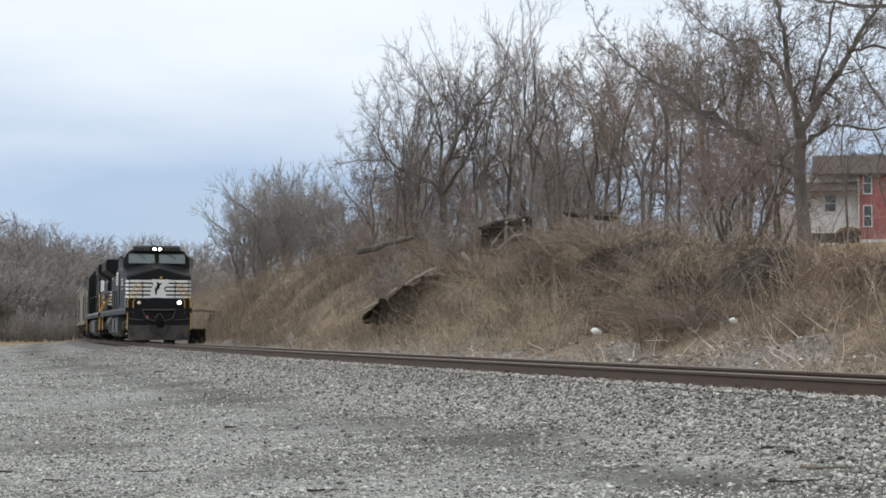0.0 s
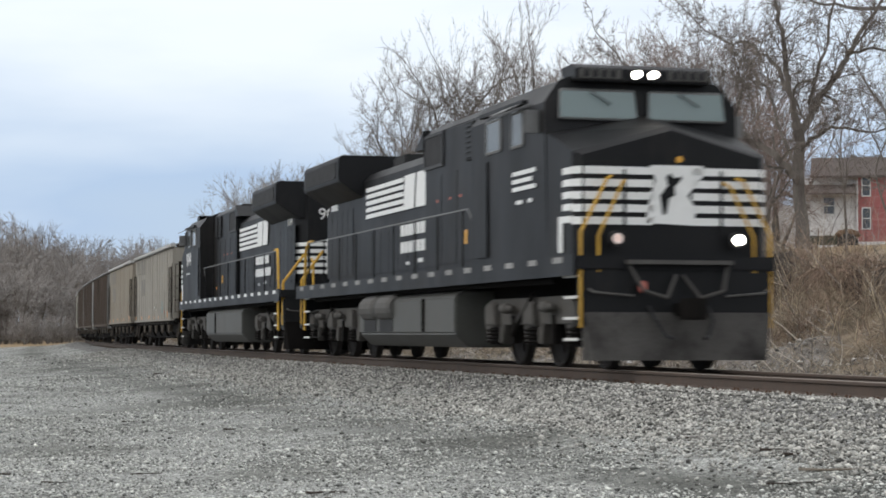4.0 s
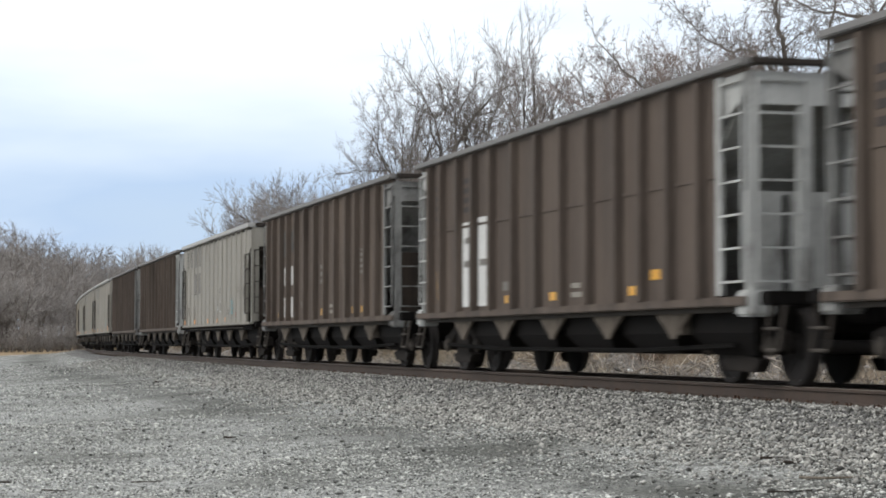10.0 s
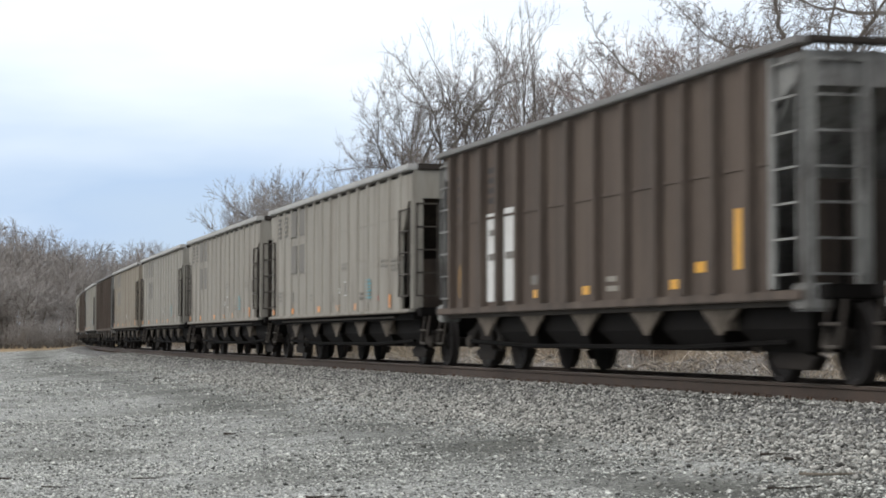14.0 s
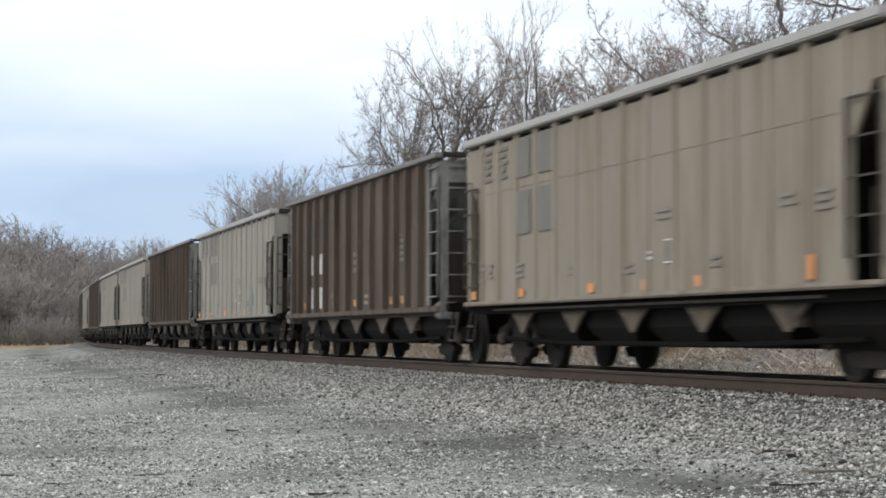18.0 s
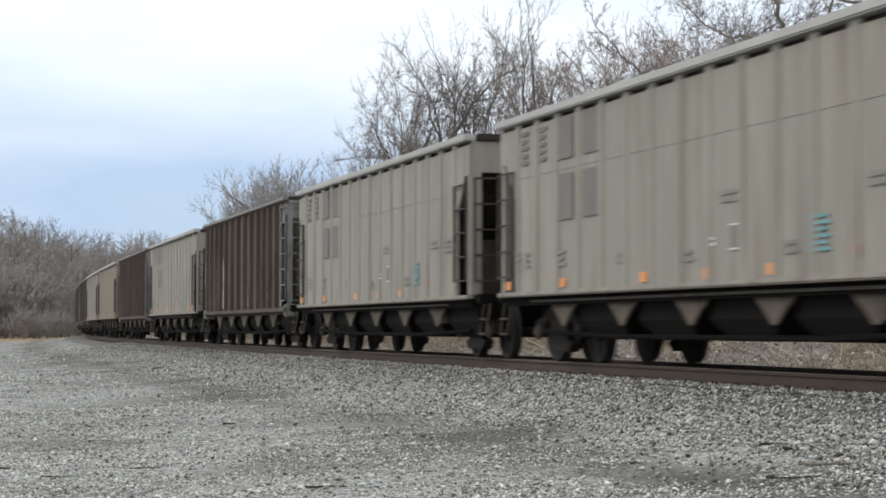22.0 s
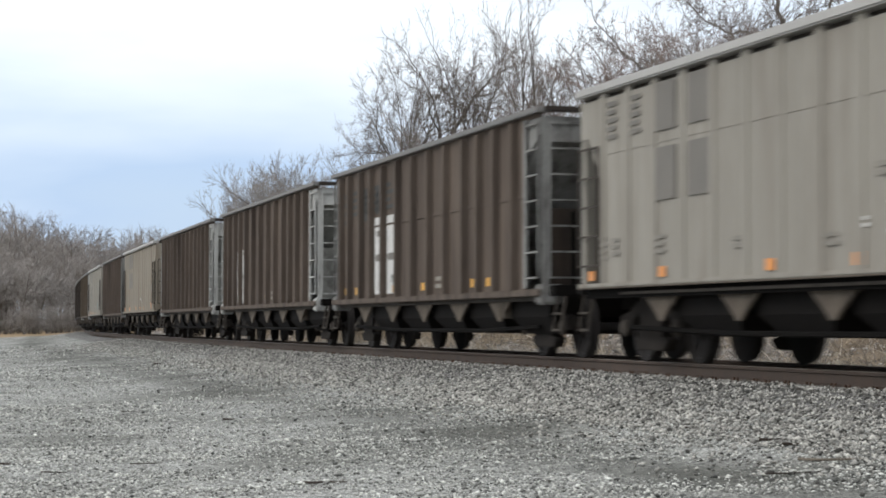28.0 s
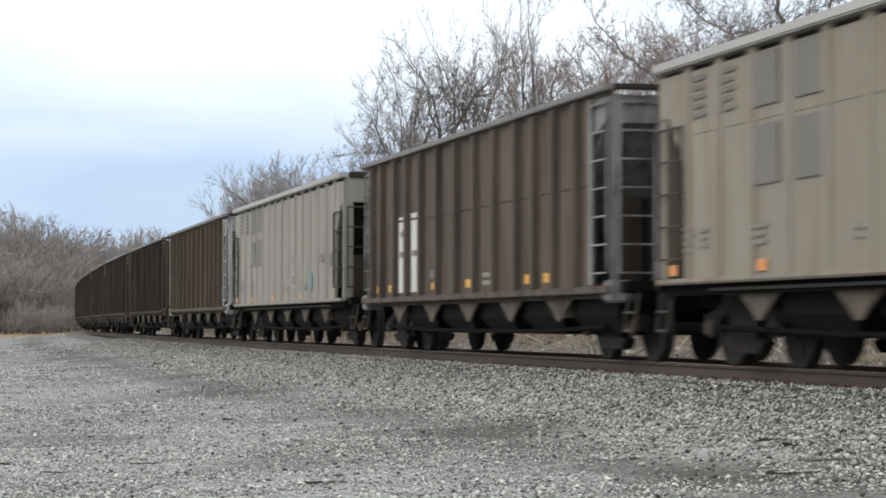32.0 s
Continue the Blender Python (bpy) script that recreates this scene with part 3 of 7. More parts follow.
def ribbed_hopper(label, paint, end_paint, marks):
    """A brown steel hopper car with outside posts and open ends."""
    car = thing("coal_hopper", label, "hopper car", "coal train cars")
    top, y0 = 3.60, 1.50
    for y in (-y0, y0):
        sg = 1 if y > 0 else -1
        part("side_sheet", box(-6.5, 6.5, y - 0.015, y + 0.015, 1.0, top), paint, car)
        part("top_chord", box(-7.42, 7.42, min(y - sg * .08, y + sg * .13), max(y - sg * .08, y + sg * .13), top + 0.05, top + 0.14, bevel=0.015), CHORD, car, "dusty grey top chord")
        part("chord_web", box(-7.3, 7.3, min(y - sg * .02, y + sg * .02), max(y - sg * .02, y + sg * .02), top - 0.01, top + 0.05), paint, car)
        part("side_sill", box(-7.42, 7.42, min(y - sg * .06, y + sg * .10), max(y - sg * .06, y + sg * .10), 0.92, 1.03, bevel=0.015), paint, car)
        part("side_angle", box(-7.3, 7.3, min(y - sg * .16, y - sg * .02), max(y - sg * .16, y - sg * .02), 0.86, 0.915), CHUTE, car)
        seam = box(-6.5, 6.5, min(y, y + sg * 0.03), max(y, y + sg * 0.03), 2.43, 2.47)
        part("seam", seam, paint, car)
        for x in (-6.5, -5.72, -4.65, -3.72, -2.68, -1.5, -0.3, 0.87, 2.02, 3.18, 4.1, 5.05, 6.05):
            bm = prism([(x - 0.085, y), (x - 0.065, y + sg * 0.13), (x + 0.065, y + sg * 0.13), (x + 0.085, y)], "z", 1.03, top)
            part("side_post", bm, paint, car)
        for x in (-1, 1):
            part("corner_post", box(min(x * 7.26, x * 7.36), max(x * 7.26, x * 7.36), min(y, y - sg * .10), max(y, y - sg * .10), 1.05, top, bevel=0.012), end_paint, car)
            part("corner_plate", box(min(x * 6.5, x * 6.64), max(x * 6.5, x * 6.64), min(y, y + sg * .05), max(y, y + sg * .05), 1.05, top), end_paint, car)
            tri = prism([(x * 6.6, top), (x * 7.3, top), (x * 7.3, top - 0.25), (x * 6.6, top - 0.55)], "y", y - 0.012, y + 0.012)
            part("corner_web", tri, end_paint, car)
            ladder(car, ((x * 6.66, y, 1.2), (x * 6.66, y, 3.5)), ((x * 7.3, y, 1.2), (x * 7.3, y, 3.5)), 7, end_paint, (0, sg * 0.07, 0))
    for x in (-1, 1):
        part("end_chord", box(min(x * 7.34, x * 7.50), max(x * 7.34, x * 7.50), -1.5, 1.5, top + 0.06, top + 0.14, bevel=0.015), BROWN_DARK, car, "dark end cap angle")
        part("end_header", box(min(x * 7.30, x * 7.34), max(x * 7.30, x * 7.34), -1.44, 1.44, 3.22, top), end_paint, car)
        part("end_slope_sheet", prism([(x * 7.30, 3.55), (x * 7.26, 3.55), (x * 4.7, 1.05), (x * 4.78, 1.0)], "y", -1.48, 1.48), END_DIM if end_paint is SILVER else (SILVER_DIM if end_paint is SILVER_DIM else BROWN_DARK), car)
        for yy in (-0.78, 0.78):
            part("end_post", box(min(x * 7.2, x * 7.34), max(x * 7.2, x * 7.34), yy - 0.08, yy + 0.08, 1.05, 3.22, bevel=0.01), end_paint, car)
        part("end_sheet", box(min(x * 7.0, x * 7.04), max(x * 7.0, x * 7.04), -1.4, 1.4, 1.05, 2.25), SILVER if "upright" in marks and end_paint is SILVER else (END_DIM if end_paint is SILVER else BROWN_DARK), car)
        for ya, yb in ((-1.42, -0.80), (0.80, 1.42)):
            ladder(car, ((x * 7.34, ya, 1.2), (x * 7.34, ya, 3.5)), ((x * 7.34, yb, 1.2), (x * 7.34, yb, 3.5)), 7, end_paint, (x * 0.07, 0, 0))
        part("vertical_brace", box(min(x * 6.86, x * 6.96), max(x * 6.86, x * 6.96), -0.08, 0.08, 1.05, 3.3), end_paint, car)
        part("brake_rod", rod((x * 7.12, -0.95, 1.1), (x * 7.12, -0.95, 2.2), 0.035), SOOT_SHADE, car)
        for y in (-1.4, 1.4):
            part("corner_casting", box(min(x * 7.1, x * 7.5), max(x * 7.1, x * 7.5), y - 0.16, y + 0.16, 0.80, 1.10, bevel=0.03), end_paint, car)
    part("coal_heap", heap(6.9, 1.42, 3.35, 0.22), COAL, car, "black coal load", smooth=True)
    underframe(car, CHUTE_PALE)
    y = -y0 - 0.016
    if "panel" in marks:
        plate(car, "white_panel", -4.55, -4.04, 1.1, 2.52, y, WHITE_PAINT, "chalk-white painted panel")
        plate(car, "white_panel", -3.60, -2.78, 1.1, 2.56, y, WHITE_PAINT, "chalk-white painted panel")
        bars(car, "lettering", -3.5, -2.9, 1.72, 1.92, 1, y - 0.007, GREY_PATCH)
        bars(car, "lettering", -4.45, -4.12, 1.72, 1.92, 1, y - 0.007, GREY_PATCH)
        bars(car, "lettering", -4.38, -4.14, 2.12, 2.3, 1, y - 0.007, GREY_PATCH)
        plate(car, "reflector", -2.98, -2.8, 1.13, 1.23, y - 0.007, YELLOW, "yellow reflective patch")
    if "wide" in marks:
        for xa, xb in ((-3.60, -2.80), (-2.56, -1.66)):
            plate(car, "white_panel", xa, xb, 1.1, 2.62, y, WHITE_PAINT, "chalk-white painted panel")
            bars(car, "lettering", xa + 0.1, xb - 0.08, 1.7, 1.95, 1, y - 0.007, GREY_PATCH)
        bars(car, "lettering", -3.4, -3.0, 2.2, 2.4, 1, y - 0.007, GREY_PATCH)
        bars(car, "faded_lettering", -5.6, -1.66, 2.72, 3.3, 4, y - 0.003, GREY_DARK)
    if "thin" in marks:
        plate(car, "white_panel", -4.52, -4.3, 1.1, 2.3, y, WHITE_PAINT, "chalk-white painted panel")
        plate(car, "white_panel", -3.58, -3.2, 1.1, 2.3, y, WHITE_PAINT, "chalk-white painted panel")
    if "square" in marks:
        for xa, xb in ((-4.5, -4.05), (-3.55, -2.9)):
            plate(car, "white_panel", xa, xb, 1.9, 2.35, y, WHITE_PAINT, "chalk-white painted square")
            plate(car, "white_panel", xa, xb, 1.12, 1.6, y, WHITE_PAINT, "chalk-white painted square")
        bars(car, "lettering", 0.1, 0.6, 1.8, 2.3, 3, y, GREY_PATCH)
        bars(car, "lettering", 4.3, 4.75, 1.9, 2.5, 5, y, GREY_PATCH)
    if "yellow" in marks:
        for x in (-6.2, -5.2, -1.95, 0.3, 3.62, 4.55):
            plate(car, "reflector", x - 0.16, x + 0.16, 1.12, 1.26, y, YELLOW, "yellow reflective patch")
    if "block" in marks or "square" in marks:
        bars(car, "faded_block", -6.4, -5.8, 2.55, 3.3, 4, y - 0.003, GREY_DARK)
        plate(car, "faded_block", -4.55, -3.85, 2.6, 3.25, y - 0.003, GREY_DARK)
        plate(car, "faded_block", -3.5, -2.9, 2.7, 3.2, y - 0.003, GREY_DARK)
    if "upright" in marks:
        plate(car, "reflector", 4.3, 4.62, 1.3, 1.43, y, YELLOW, "yellow reflective patch")
        if "strip" in marks:
            plate(car, "reflector", 5.5, 5.7, 1.3, 2.0, y, YELLOW, "yellow reflective strip")
        plate(car, "reflector", -6.2, -6.0, 1.2, 1.75, y, YELLOW, "yellow reflective strip")
        for x in (-1.95, 0.3, 3.62):
            plate(car, "reflector", x - 0.14, x + 0.14, 1.12, 1.24, y, YELLOW, "yellow reflective patch")
    bars(car, "lettering", -6.3, -5.95, 2.6, 3.3, 4, y, BROWN_PATCH)
    bars(car, "lettering", -4.5, -4.0, 2.65, 3.3, 4, y, BROWN_PATCH)
    if paint is not BROWN_DARK:
        bars(car, "stencil", 1.15, 1.6, 1.12, 1.38, 2, y, GREY)
        plate(car, "stencil", -2.2, -1.85, 1.32, 1.46, y, GREY_PATCH)
    return car


def heap(lx, ly, z, up):
    bm = bmesh.new()
    nx, ny = 40, 8
    rows = []
    for i in range(nx + 1):
        x = -lx + 2 * lx * i / nx
        row = []
        for j in range(ny + 1):
            y = -ly + 2 * ly * j / ny
            e = max(0, 1 - (y / ly) ** 2) * max(0, 1 - (x / lx) ** 6)
            row.append(bm.verts.new((x, y, z + up * e * (0.6 + 0.5 * lump(x, y, 0.9, 11)))))
        rows.append(row)
    for a, b in zip(rows, rows[1:]):
        for j in range(ny):
            bm.faces.new((a[j], a[j + 1], b[j + 1], b[j]))
    return bm


def smooth_hopper(label, paint, marks=()):
    """A grey hopper car with flush side panels, shallow posts and recessed end cages."""
    car = thing("coal_hopper", label, "hopper car", "coal train cars")
    top, y0 = 3.62, 1.56
    for y in (-y0, y0):
        sg = 1 if y > 0 else -1
        edges = [-7.5 + 0.938 * i for i in range(17)]
        for i in range(16):
            a, b = edges[i], edges[i + 1]
            if i in (0, 15):
                continue
            part("side_panel", box(a + 0.05, b - 0.05, y - 0.015, y + 0.015, 1.06, top - 0.075), paint, car)
        for x in edges[1:-1]:
            part("side_post", prism([(x - 0.11, y - sg * 0.015), (x - 0.07, y + sg * 0.042), (x + 0.07, y + sg * 0.042), (x + 0.11, y - sg * 0.015)], "z", 1.06, top), paint, car)
        part("top_chord", box(-7.5, 7.5, min(y - sg * .1, y + sg * .11), max(y - sg * .1, y + sg * .11), top, top + 0.12, bevel=0.02), CHORD_PALE, car, "pale grey top chord")
        # dark strip: the shade under the chord is put into its colour
        part("chord_web", box(-7.4, 7.4, min(y - sg * .14, y - sg * .08), max(y - sg * .14, y - sg * .08), top - 0.14, top), CHUTE, car)
        part("side_sill", box(-7.5, 7.5, min(y - sg * .05, y + sg * .07), max(y - sg * .05, y + sg * .07), 1.0, 1.06, bevel=0.012), paint, car)
        part("side_angle", box(-7.4, 7.4, min(y - sg * .2, y - sg * .04), max(y - sg * .2, y - sg * .04), 0.86, 0.995), SOOT_SHADE, car)
        part("sill_flange", box(-7.4, 7.4, min(y, y + sg * .10), max(y, y + sg * .10), 0.985, 1.0), CHUTE_PALE, car)
        part("side_lip", box(-6.0, 6.0, min(y - sg * .2, y - sg * .0), max(y - sg * .2, y - sg * .0), 0.90, 0.935), CHUTE, car)
        part("seam", box(-6.5, 6.5, min(y, y + sg * 0.022), max(y, y + sg * 0.022), 2.785, 2.797), paint, car)
        for x in (-1, 1):
            # end bay: a panel above and below a tall opening with a slanted top
            part("end_bay_panel", prism([(x * 6.56, top - 0.06), (x * 7.48, top - 0.06), (x * 7.48, 3.05), (x * 7.2, 3.05), (x * 6.70, 2.45), (x * 6.70, 1.06), (x * 6.56, 1.06)], "y", y - 0.015, y + 0.03), paint, car)
            part("corner_post", box(min(x * 7.3, x * 7.5), max(x * 7.3, x * 7.5), min(y, y - sg * .2), max(y, y - sg * .2), 1.06, 3.10, bevel=0.015), paint, car)
            ladder(car, ((x * 6.66, y, 1.3), (x * 6.66, y, 2.9)), ((x * 7.44, y, 1.3), (x * 7.44, y, 2.9)), 5, CHUTE, (0, sg * 0.08, 0))
    for x in (-1, 1):
        part("end_chord", box(min(x * 7.42, x * 7.54), max(x * 7.42, x * 7.54), -1.46, 1.46, top, top + 0.12, bevel=0.02), BROWN_DARK, car)
        part("end_header", box(min(x * 7.44, x * 7.48), max(x * 7.44, x * 7.48), -1.54, 1.54, 3.1, top), paint, car)
        # sheets inside the end cage are coloured darker than its posts
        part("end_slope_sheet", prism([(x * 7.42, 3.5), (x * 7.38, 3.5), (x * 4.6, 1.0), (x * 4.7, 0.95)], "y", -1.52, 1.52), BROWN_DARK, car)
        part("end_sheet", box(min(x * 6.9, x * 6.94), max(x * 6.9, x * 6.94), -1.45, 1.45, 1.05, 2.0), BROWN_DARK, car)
        for yy in (-0.52, 0.52):
            part("end_post", box(min(x * 7.3, x * 7.46), max(x * 7.3, x * 7.46), yy - 0.08, yy + 0.08, 1.05, 3.1, bevel=0.01), paint, car)
        for ya, yb in ((-1.5, -1.08), (1.08, 1.5)):
            ladder(car, ((x * 7.46, ya, 1.3), (x * 7.46, ya, 3.0)), ((x * 7.46, yb, 1.3), (x * 7.46, yb, 3.0)), 5, CHUTE, (x * 0.06, 0, 0))
    part("coal_heap", heap(7.0, 1.46, 3.35, 0.2), COAL, car, "black coal load", smooth=True)
    underframe(car, CHUTE_PALE, 0.6)
    y = -y0 - 0.032
    for xa, xb, za, zb, n in ((-6.38, -6.02, 2.95, 3.5, 5), (-5.5, -5.15, 2.95, 3.5, 5)):
        bars(car, "lettering", xa, xb, za, zb, n, y, GREY_PATCH)
    for xa, xb in ((-4.72, -3.95), (-3.55, -2.88)):
        plate(car, "faded_logo_block", xa, xb, 2.93, 3.53, y, GREY_PATCH, "faded dark grey painted block")
        plate(car, "faded_logo_block", xa, xb, 2.06, 2.72, y, GREY_PATCH, "faded dark grey painted block")
    for x in (-7.0, -4.4, -1.2, 0.9, 2.7):
        plate(car, "reflector", x - 0.12, x + 0.12, 1.10, 1.23, y, ORANGE, "orange reflective patch")
    if "orange" in marks:
        plate(car, "reflector", 5.55, 5.85, 1.1, 1.36, y, ORANGE, "orange reflective square")
    if "teal" in marks:
        bars(car, "stencil", 3.62, 4.15, 1.3, 1.72, 6, y, TEAL)
        plate(car, "stencil", 4.6, 4.8, 1.25, 1.36, y, RED)
    plate(car, "stencil", 1.62, 1.86, 1.42, 1.70, y, GREY_PATCH)
    for za in (1.41, 1.69):
        plate(car, "stencil_edge", 1.58, 1.90, za, za + 0.02, y - 0.002, WHITE_PAINT)
    bars(car, "stencil", 0.92, 1.12, 1.46, 1.6, 2, y, WHITE_PAINT)
    for xa, za, w, n in ((-6.7, 1.35, 0.3, 4), (-6.2, 1.4, 0.25, 3), (-4.6, 1.38, 0.3, 3), (-2.2, 1.36, 0.35, 2), (0.15, 1.3, 0.3, 2), (1.3, 1.95, 0.55, 2), (3.0, 1.3, 0.35, 2), (5.0, 1.9, 0.4, 2), (5.9, 1.8, 0.4, 3)):
        bars(car, "stencil", xa, xa + w, za, za + 0.09 * n, n, y, FAINT)
    return car


PROTOTYPES = {
    "g": smooth_hopper("dusty grey coal hopper with faded dark blocks", GREY, ("teal", "orange")),
    "c": smooth_hopper("cool grey coal hopper with faded dark blocks", GREY_COOL, ("teal",)),
    "t": smooth_hopper("tan-grey weathered coal hopper with faded dark blocks", TAN, ("orange",)),
    "w": ribbed_hopper("brown ribbed coal hopper with white panels and grimy silver ends", BROWN_OLD, SILVER_DIM, ("panel",)),
    "y": ribbed_hopper("brown ribbed coal hopper with white panels and yellow patches", BROWN_OLD, SILVER, ("panel", "yellow")),
    "n": ribbed_hopper("faded brown coal hopper with white panels and a grey block", BROWN_OLD, SILVER_DIM, ("wide", "yellow", "block")),
    "v": ribbed_hopper("brown ribbed coal hopper with white panels and one yellow strip", BROWN, SILVER, ("panel", "upright")),
    "u": ribbed_hopper("brown ribbed coal hopper with white panels and yellow strips", BROWN, SILVER_DIM, ("panel", "upright", "strip")),
    "m": ribbed_hopper("brown ribbed coal hopper with white panels and grimy grey ends", BROWN_OLD, SILVER_DIM, ("panel", "yellow")),
    "q": ribbed_hopper("brown ribbed coal hopper with broken white squares", BROWN_OLD, SILVER_DIM, ("square", "yellow")),
    "d": ribbed_hopper("sooty dark brown ribbed coal hopper", BROWN_DARK, BROWN_OLD, ("thin",)),
    "o": ribbed_hopper("olive-brown ribbed coal hopper", OLIVE, SILVER, ()),
}
ORDER = "gtwvqcyuggctqcwgcugutgnyytmcoddddddddd"
CARS = []


def build_cars():
    used = set()
    for i, kind in enumerate(ORDER):
        proto = PROTOTYPES[kind]
        m = track_pose(139.8 + (i + 0.5) * CAR_L)
        if kind in used:
            car = copy_thing(proto, m)
        else:
            car = proto
            car.matrix_basis = m
            used.add(kind)
        CARS.append(car)


build_cars()


# a black somewhat lighter than the hood, for the grille frame
PANEL_EDGE = mat("lighter_black_panel_edge", (0.03, 0.031, 0.033), 0.6, second=(0.016, 0.016, 0.017), bump=0.05)
TRUCK_GREY = mat("grey_engine_truck_paint", (0.078, 0.072, 0.063), 0.85, second=(0.038, 0.035, 0.03), scale=2.2, fine=30, bump=0.2, stain=(0.06, 0.052, 0.045), stain_scale=1.6)
BLACK = mat("black_engine_paint", (0.0072, 0.0077, 0.0085), 0.5, second=(0.012, 0.012, 0.0128), scale=0.8, fine=30, bump=0.04, stain=(0.023, 0.021, 0.0195), stain_scale=0.7, stretch=(1, 1, 0.5), spec=0.17)
ENGINE_GREY = mat("grey_truck_paint", (0.10, 0.097, 0.09), 0.8, second=(0.045, 0.042, 0.038), scale=2.2, fine=30, bump=0.2, stain=(0.055, 0.048, 0.042), stain_scale=1.6)
TANK_GREY = mat("grey_tank_paint", (0.078, 0.078, 0.069), 0.6, second=(0.052, 0.052, 0.045), scale=1.2, fine=30, bump=0.1, stain=(0.07, 0.066, 0.058), stain_scale=1.1)
PLOW = mat("dusty_plow_steel", (0.088, 0.084, 0.078), 0.85, second=(0.045, 0.042, 0.039), scale=1.6, fine=30, bump=0.2, stain=(0.022, 0.02, 0.019), stain_scale=1.2, spec=0.2)
RAIL_YELLOW = mat("yellow_handrail_paint", (0.62, 0.36, 0.035), 0.6, second=(0.42, 0.24, 0.03), scale=5, fine=40, bump=0.1)
RAIL_GREY = mat("grey_handrail_paint", (0.2, 0.2, 0.195), 0.6, bump=0.05)
GRILLE = mat("dark_grille", (0.012, 0.012, 0.013), 0.8, bump=0.2)
ENGINE_WHITE = mat("white_engine_paint", (0.78, 0.78, 0.76), 0.5, second=(0.68, 0.68, 0.65), scale=3, fine=30, bump=0.03)
HEADLIGHT = glow("lit_headlight", (1.0, 0.93, 0.8), 14.0)
DULL_WHITE = mat("grimy_white_engine_paint", (0.34, 0.335, 0.32), 0.7, second=(0.18, 0.176, 0.166), scale=3, fine=30, bump=0.05)
DIM_LIGHT = glow("dim_ditch_light", (0.8, 0.62, 0.55), 0.22)
MARKER = glow("amber_marker", (1.0, 0.35, 0.08), 1.2)


def cab_glass(name, colour, gloss):
    m = bpy.data.materials.new(name)
    m.use_nodes = True
    b = m.node_tree.nodes["Principled BSDF"]
    b.inputs["Base Color"].default_value = (*colour, 1)
    b.inputs["Roughness"].default_value = 0.06
    b.inputs["Specular IOR Level"].default_value = gloss
    return m


GLASS = cab_glass("cab_side_glass", (0.045, 0.055, 0.058), 0.5)
# Base colour lightened towards green to carry the sky's reflection in the windshield.
WINDSHIELD = cab_glass("windshield_glass", (0.10, 0.15, 0.15), 0.9)


def engine_truck(loco, x):
    bol = box(-1.2, 1.2, -0.85, 0.85, 0.62, 0.95, bevel=0.04)
    truck = part("engine_truck", bol, SOOT_SHADE, loco, "three-axle truck with grey side frames")
    truck.matrix_basis = pose(x, 0, 0)
    for y in (-1.12, 1.12):
        sg = 1 if y > 0 else -1
        prof = [(-2.75, 0.70), (-2.75, 0.98), (-2.35, 1.08), (2.35, 1.08), (2.75, 0.98), (2.75, 0.70), (2.52, 0.36), (1.72, 0.36), (1.58, 0.66),
                (0.52, 0.66), (0.42, 0.36), (-0.42, 0.36), (-0.52, 0.66), (-1.58, 0.66), (-1.72, 0.36), (-2.52, 0.36)]
        part("side_frame", prism(prof, "y", y - 0.09, y + 0.09, bevel=0.015), TRUCK_GREY, truck)
        for ax in (-2.1, 0.0, 2.1):
            jb = prism([(ax - 0.3, 0.64), (ax + 0.3, 0.64), (ax + 0.26, 0.98), (ax + 0.12, 1.04), (ax - 0.12, 1.04), (ax - 0.26, 0.98)], "y", min(y + sg * .02, y + sg * .19), max(y + sg * .02, y + sg * .19), bevel=0.03)
            part("journal_box", jb, TRUCK_GREY, truck)
            # raised block, coloured black for the shade inside a spring pocket
            pocket = part("spring_pocket", box(ax - 0.22, ax + 0.22, min(y + sg * .02, y + sg * .12), max(y + sg * .02, y + sg * .12), 0.34, 0.62, bevel=0.015), SOOT_SHADE, truck)
            for e in (-0.11, 0.11):
                sp = bmesh.new()
                for k in range(4):
                    lathe([(0.06, 0.37 + k * 0.06), (0.085, 0.392 + k * 0.06), (0.06, 0.414 + k * 0.06)], 8, "z", sp)
                sp.transform(Matrix.Translation((ax + e, y + sg * 0.13, 0)))
                part("spring", sp, DOOR_STEEL, pocket)
        for ax in (-1.05, 1.05):
            bc = lathe([(0.0, -0.25), (0.08, -0.25), (0.09, 0.0), (0.05, 0.1), (0.04, 0.3), (0.0, 0.3)], 12, "x")
            bc.transform(Matrix.Translation((ax, y + sg * 0.2, 0.92)))
            part("brake_cylinder", bc, TRUCK_GREY, truck)
            part("brake_hanger", box(ax - 0.06, ax + 0.06, min(y, y + sg * .12), max(y, y + sg * .12), 0.36, 0.80), SOOT_SHADE, truck)
        part("damper", rod((-0.9, y + sg * 0.16, 0.5), (0.2, y + sg * 0.16, 1.12), 0.04, n=8), SOOT_SHADE, truck)
    for ax in (-2.1, 0.0, 2.1):
        wheelset(truck, ax, "engine", 0.533)


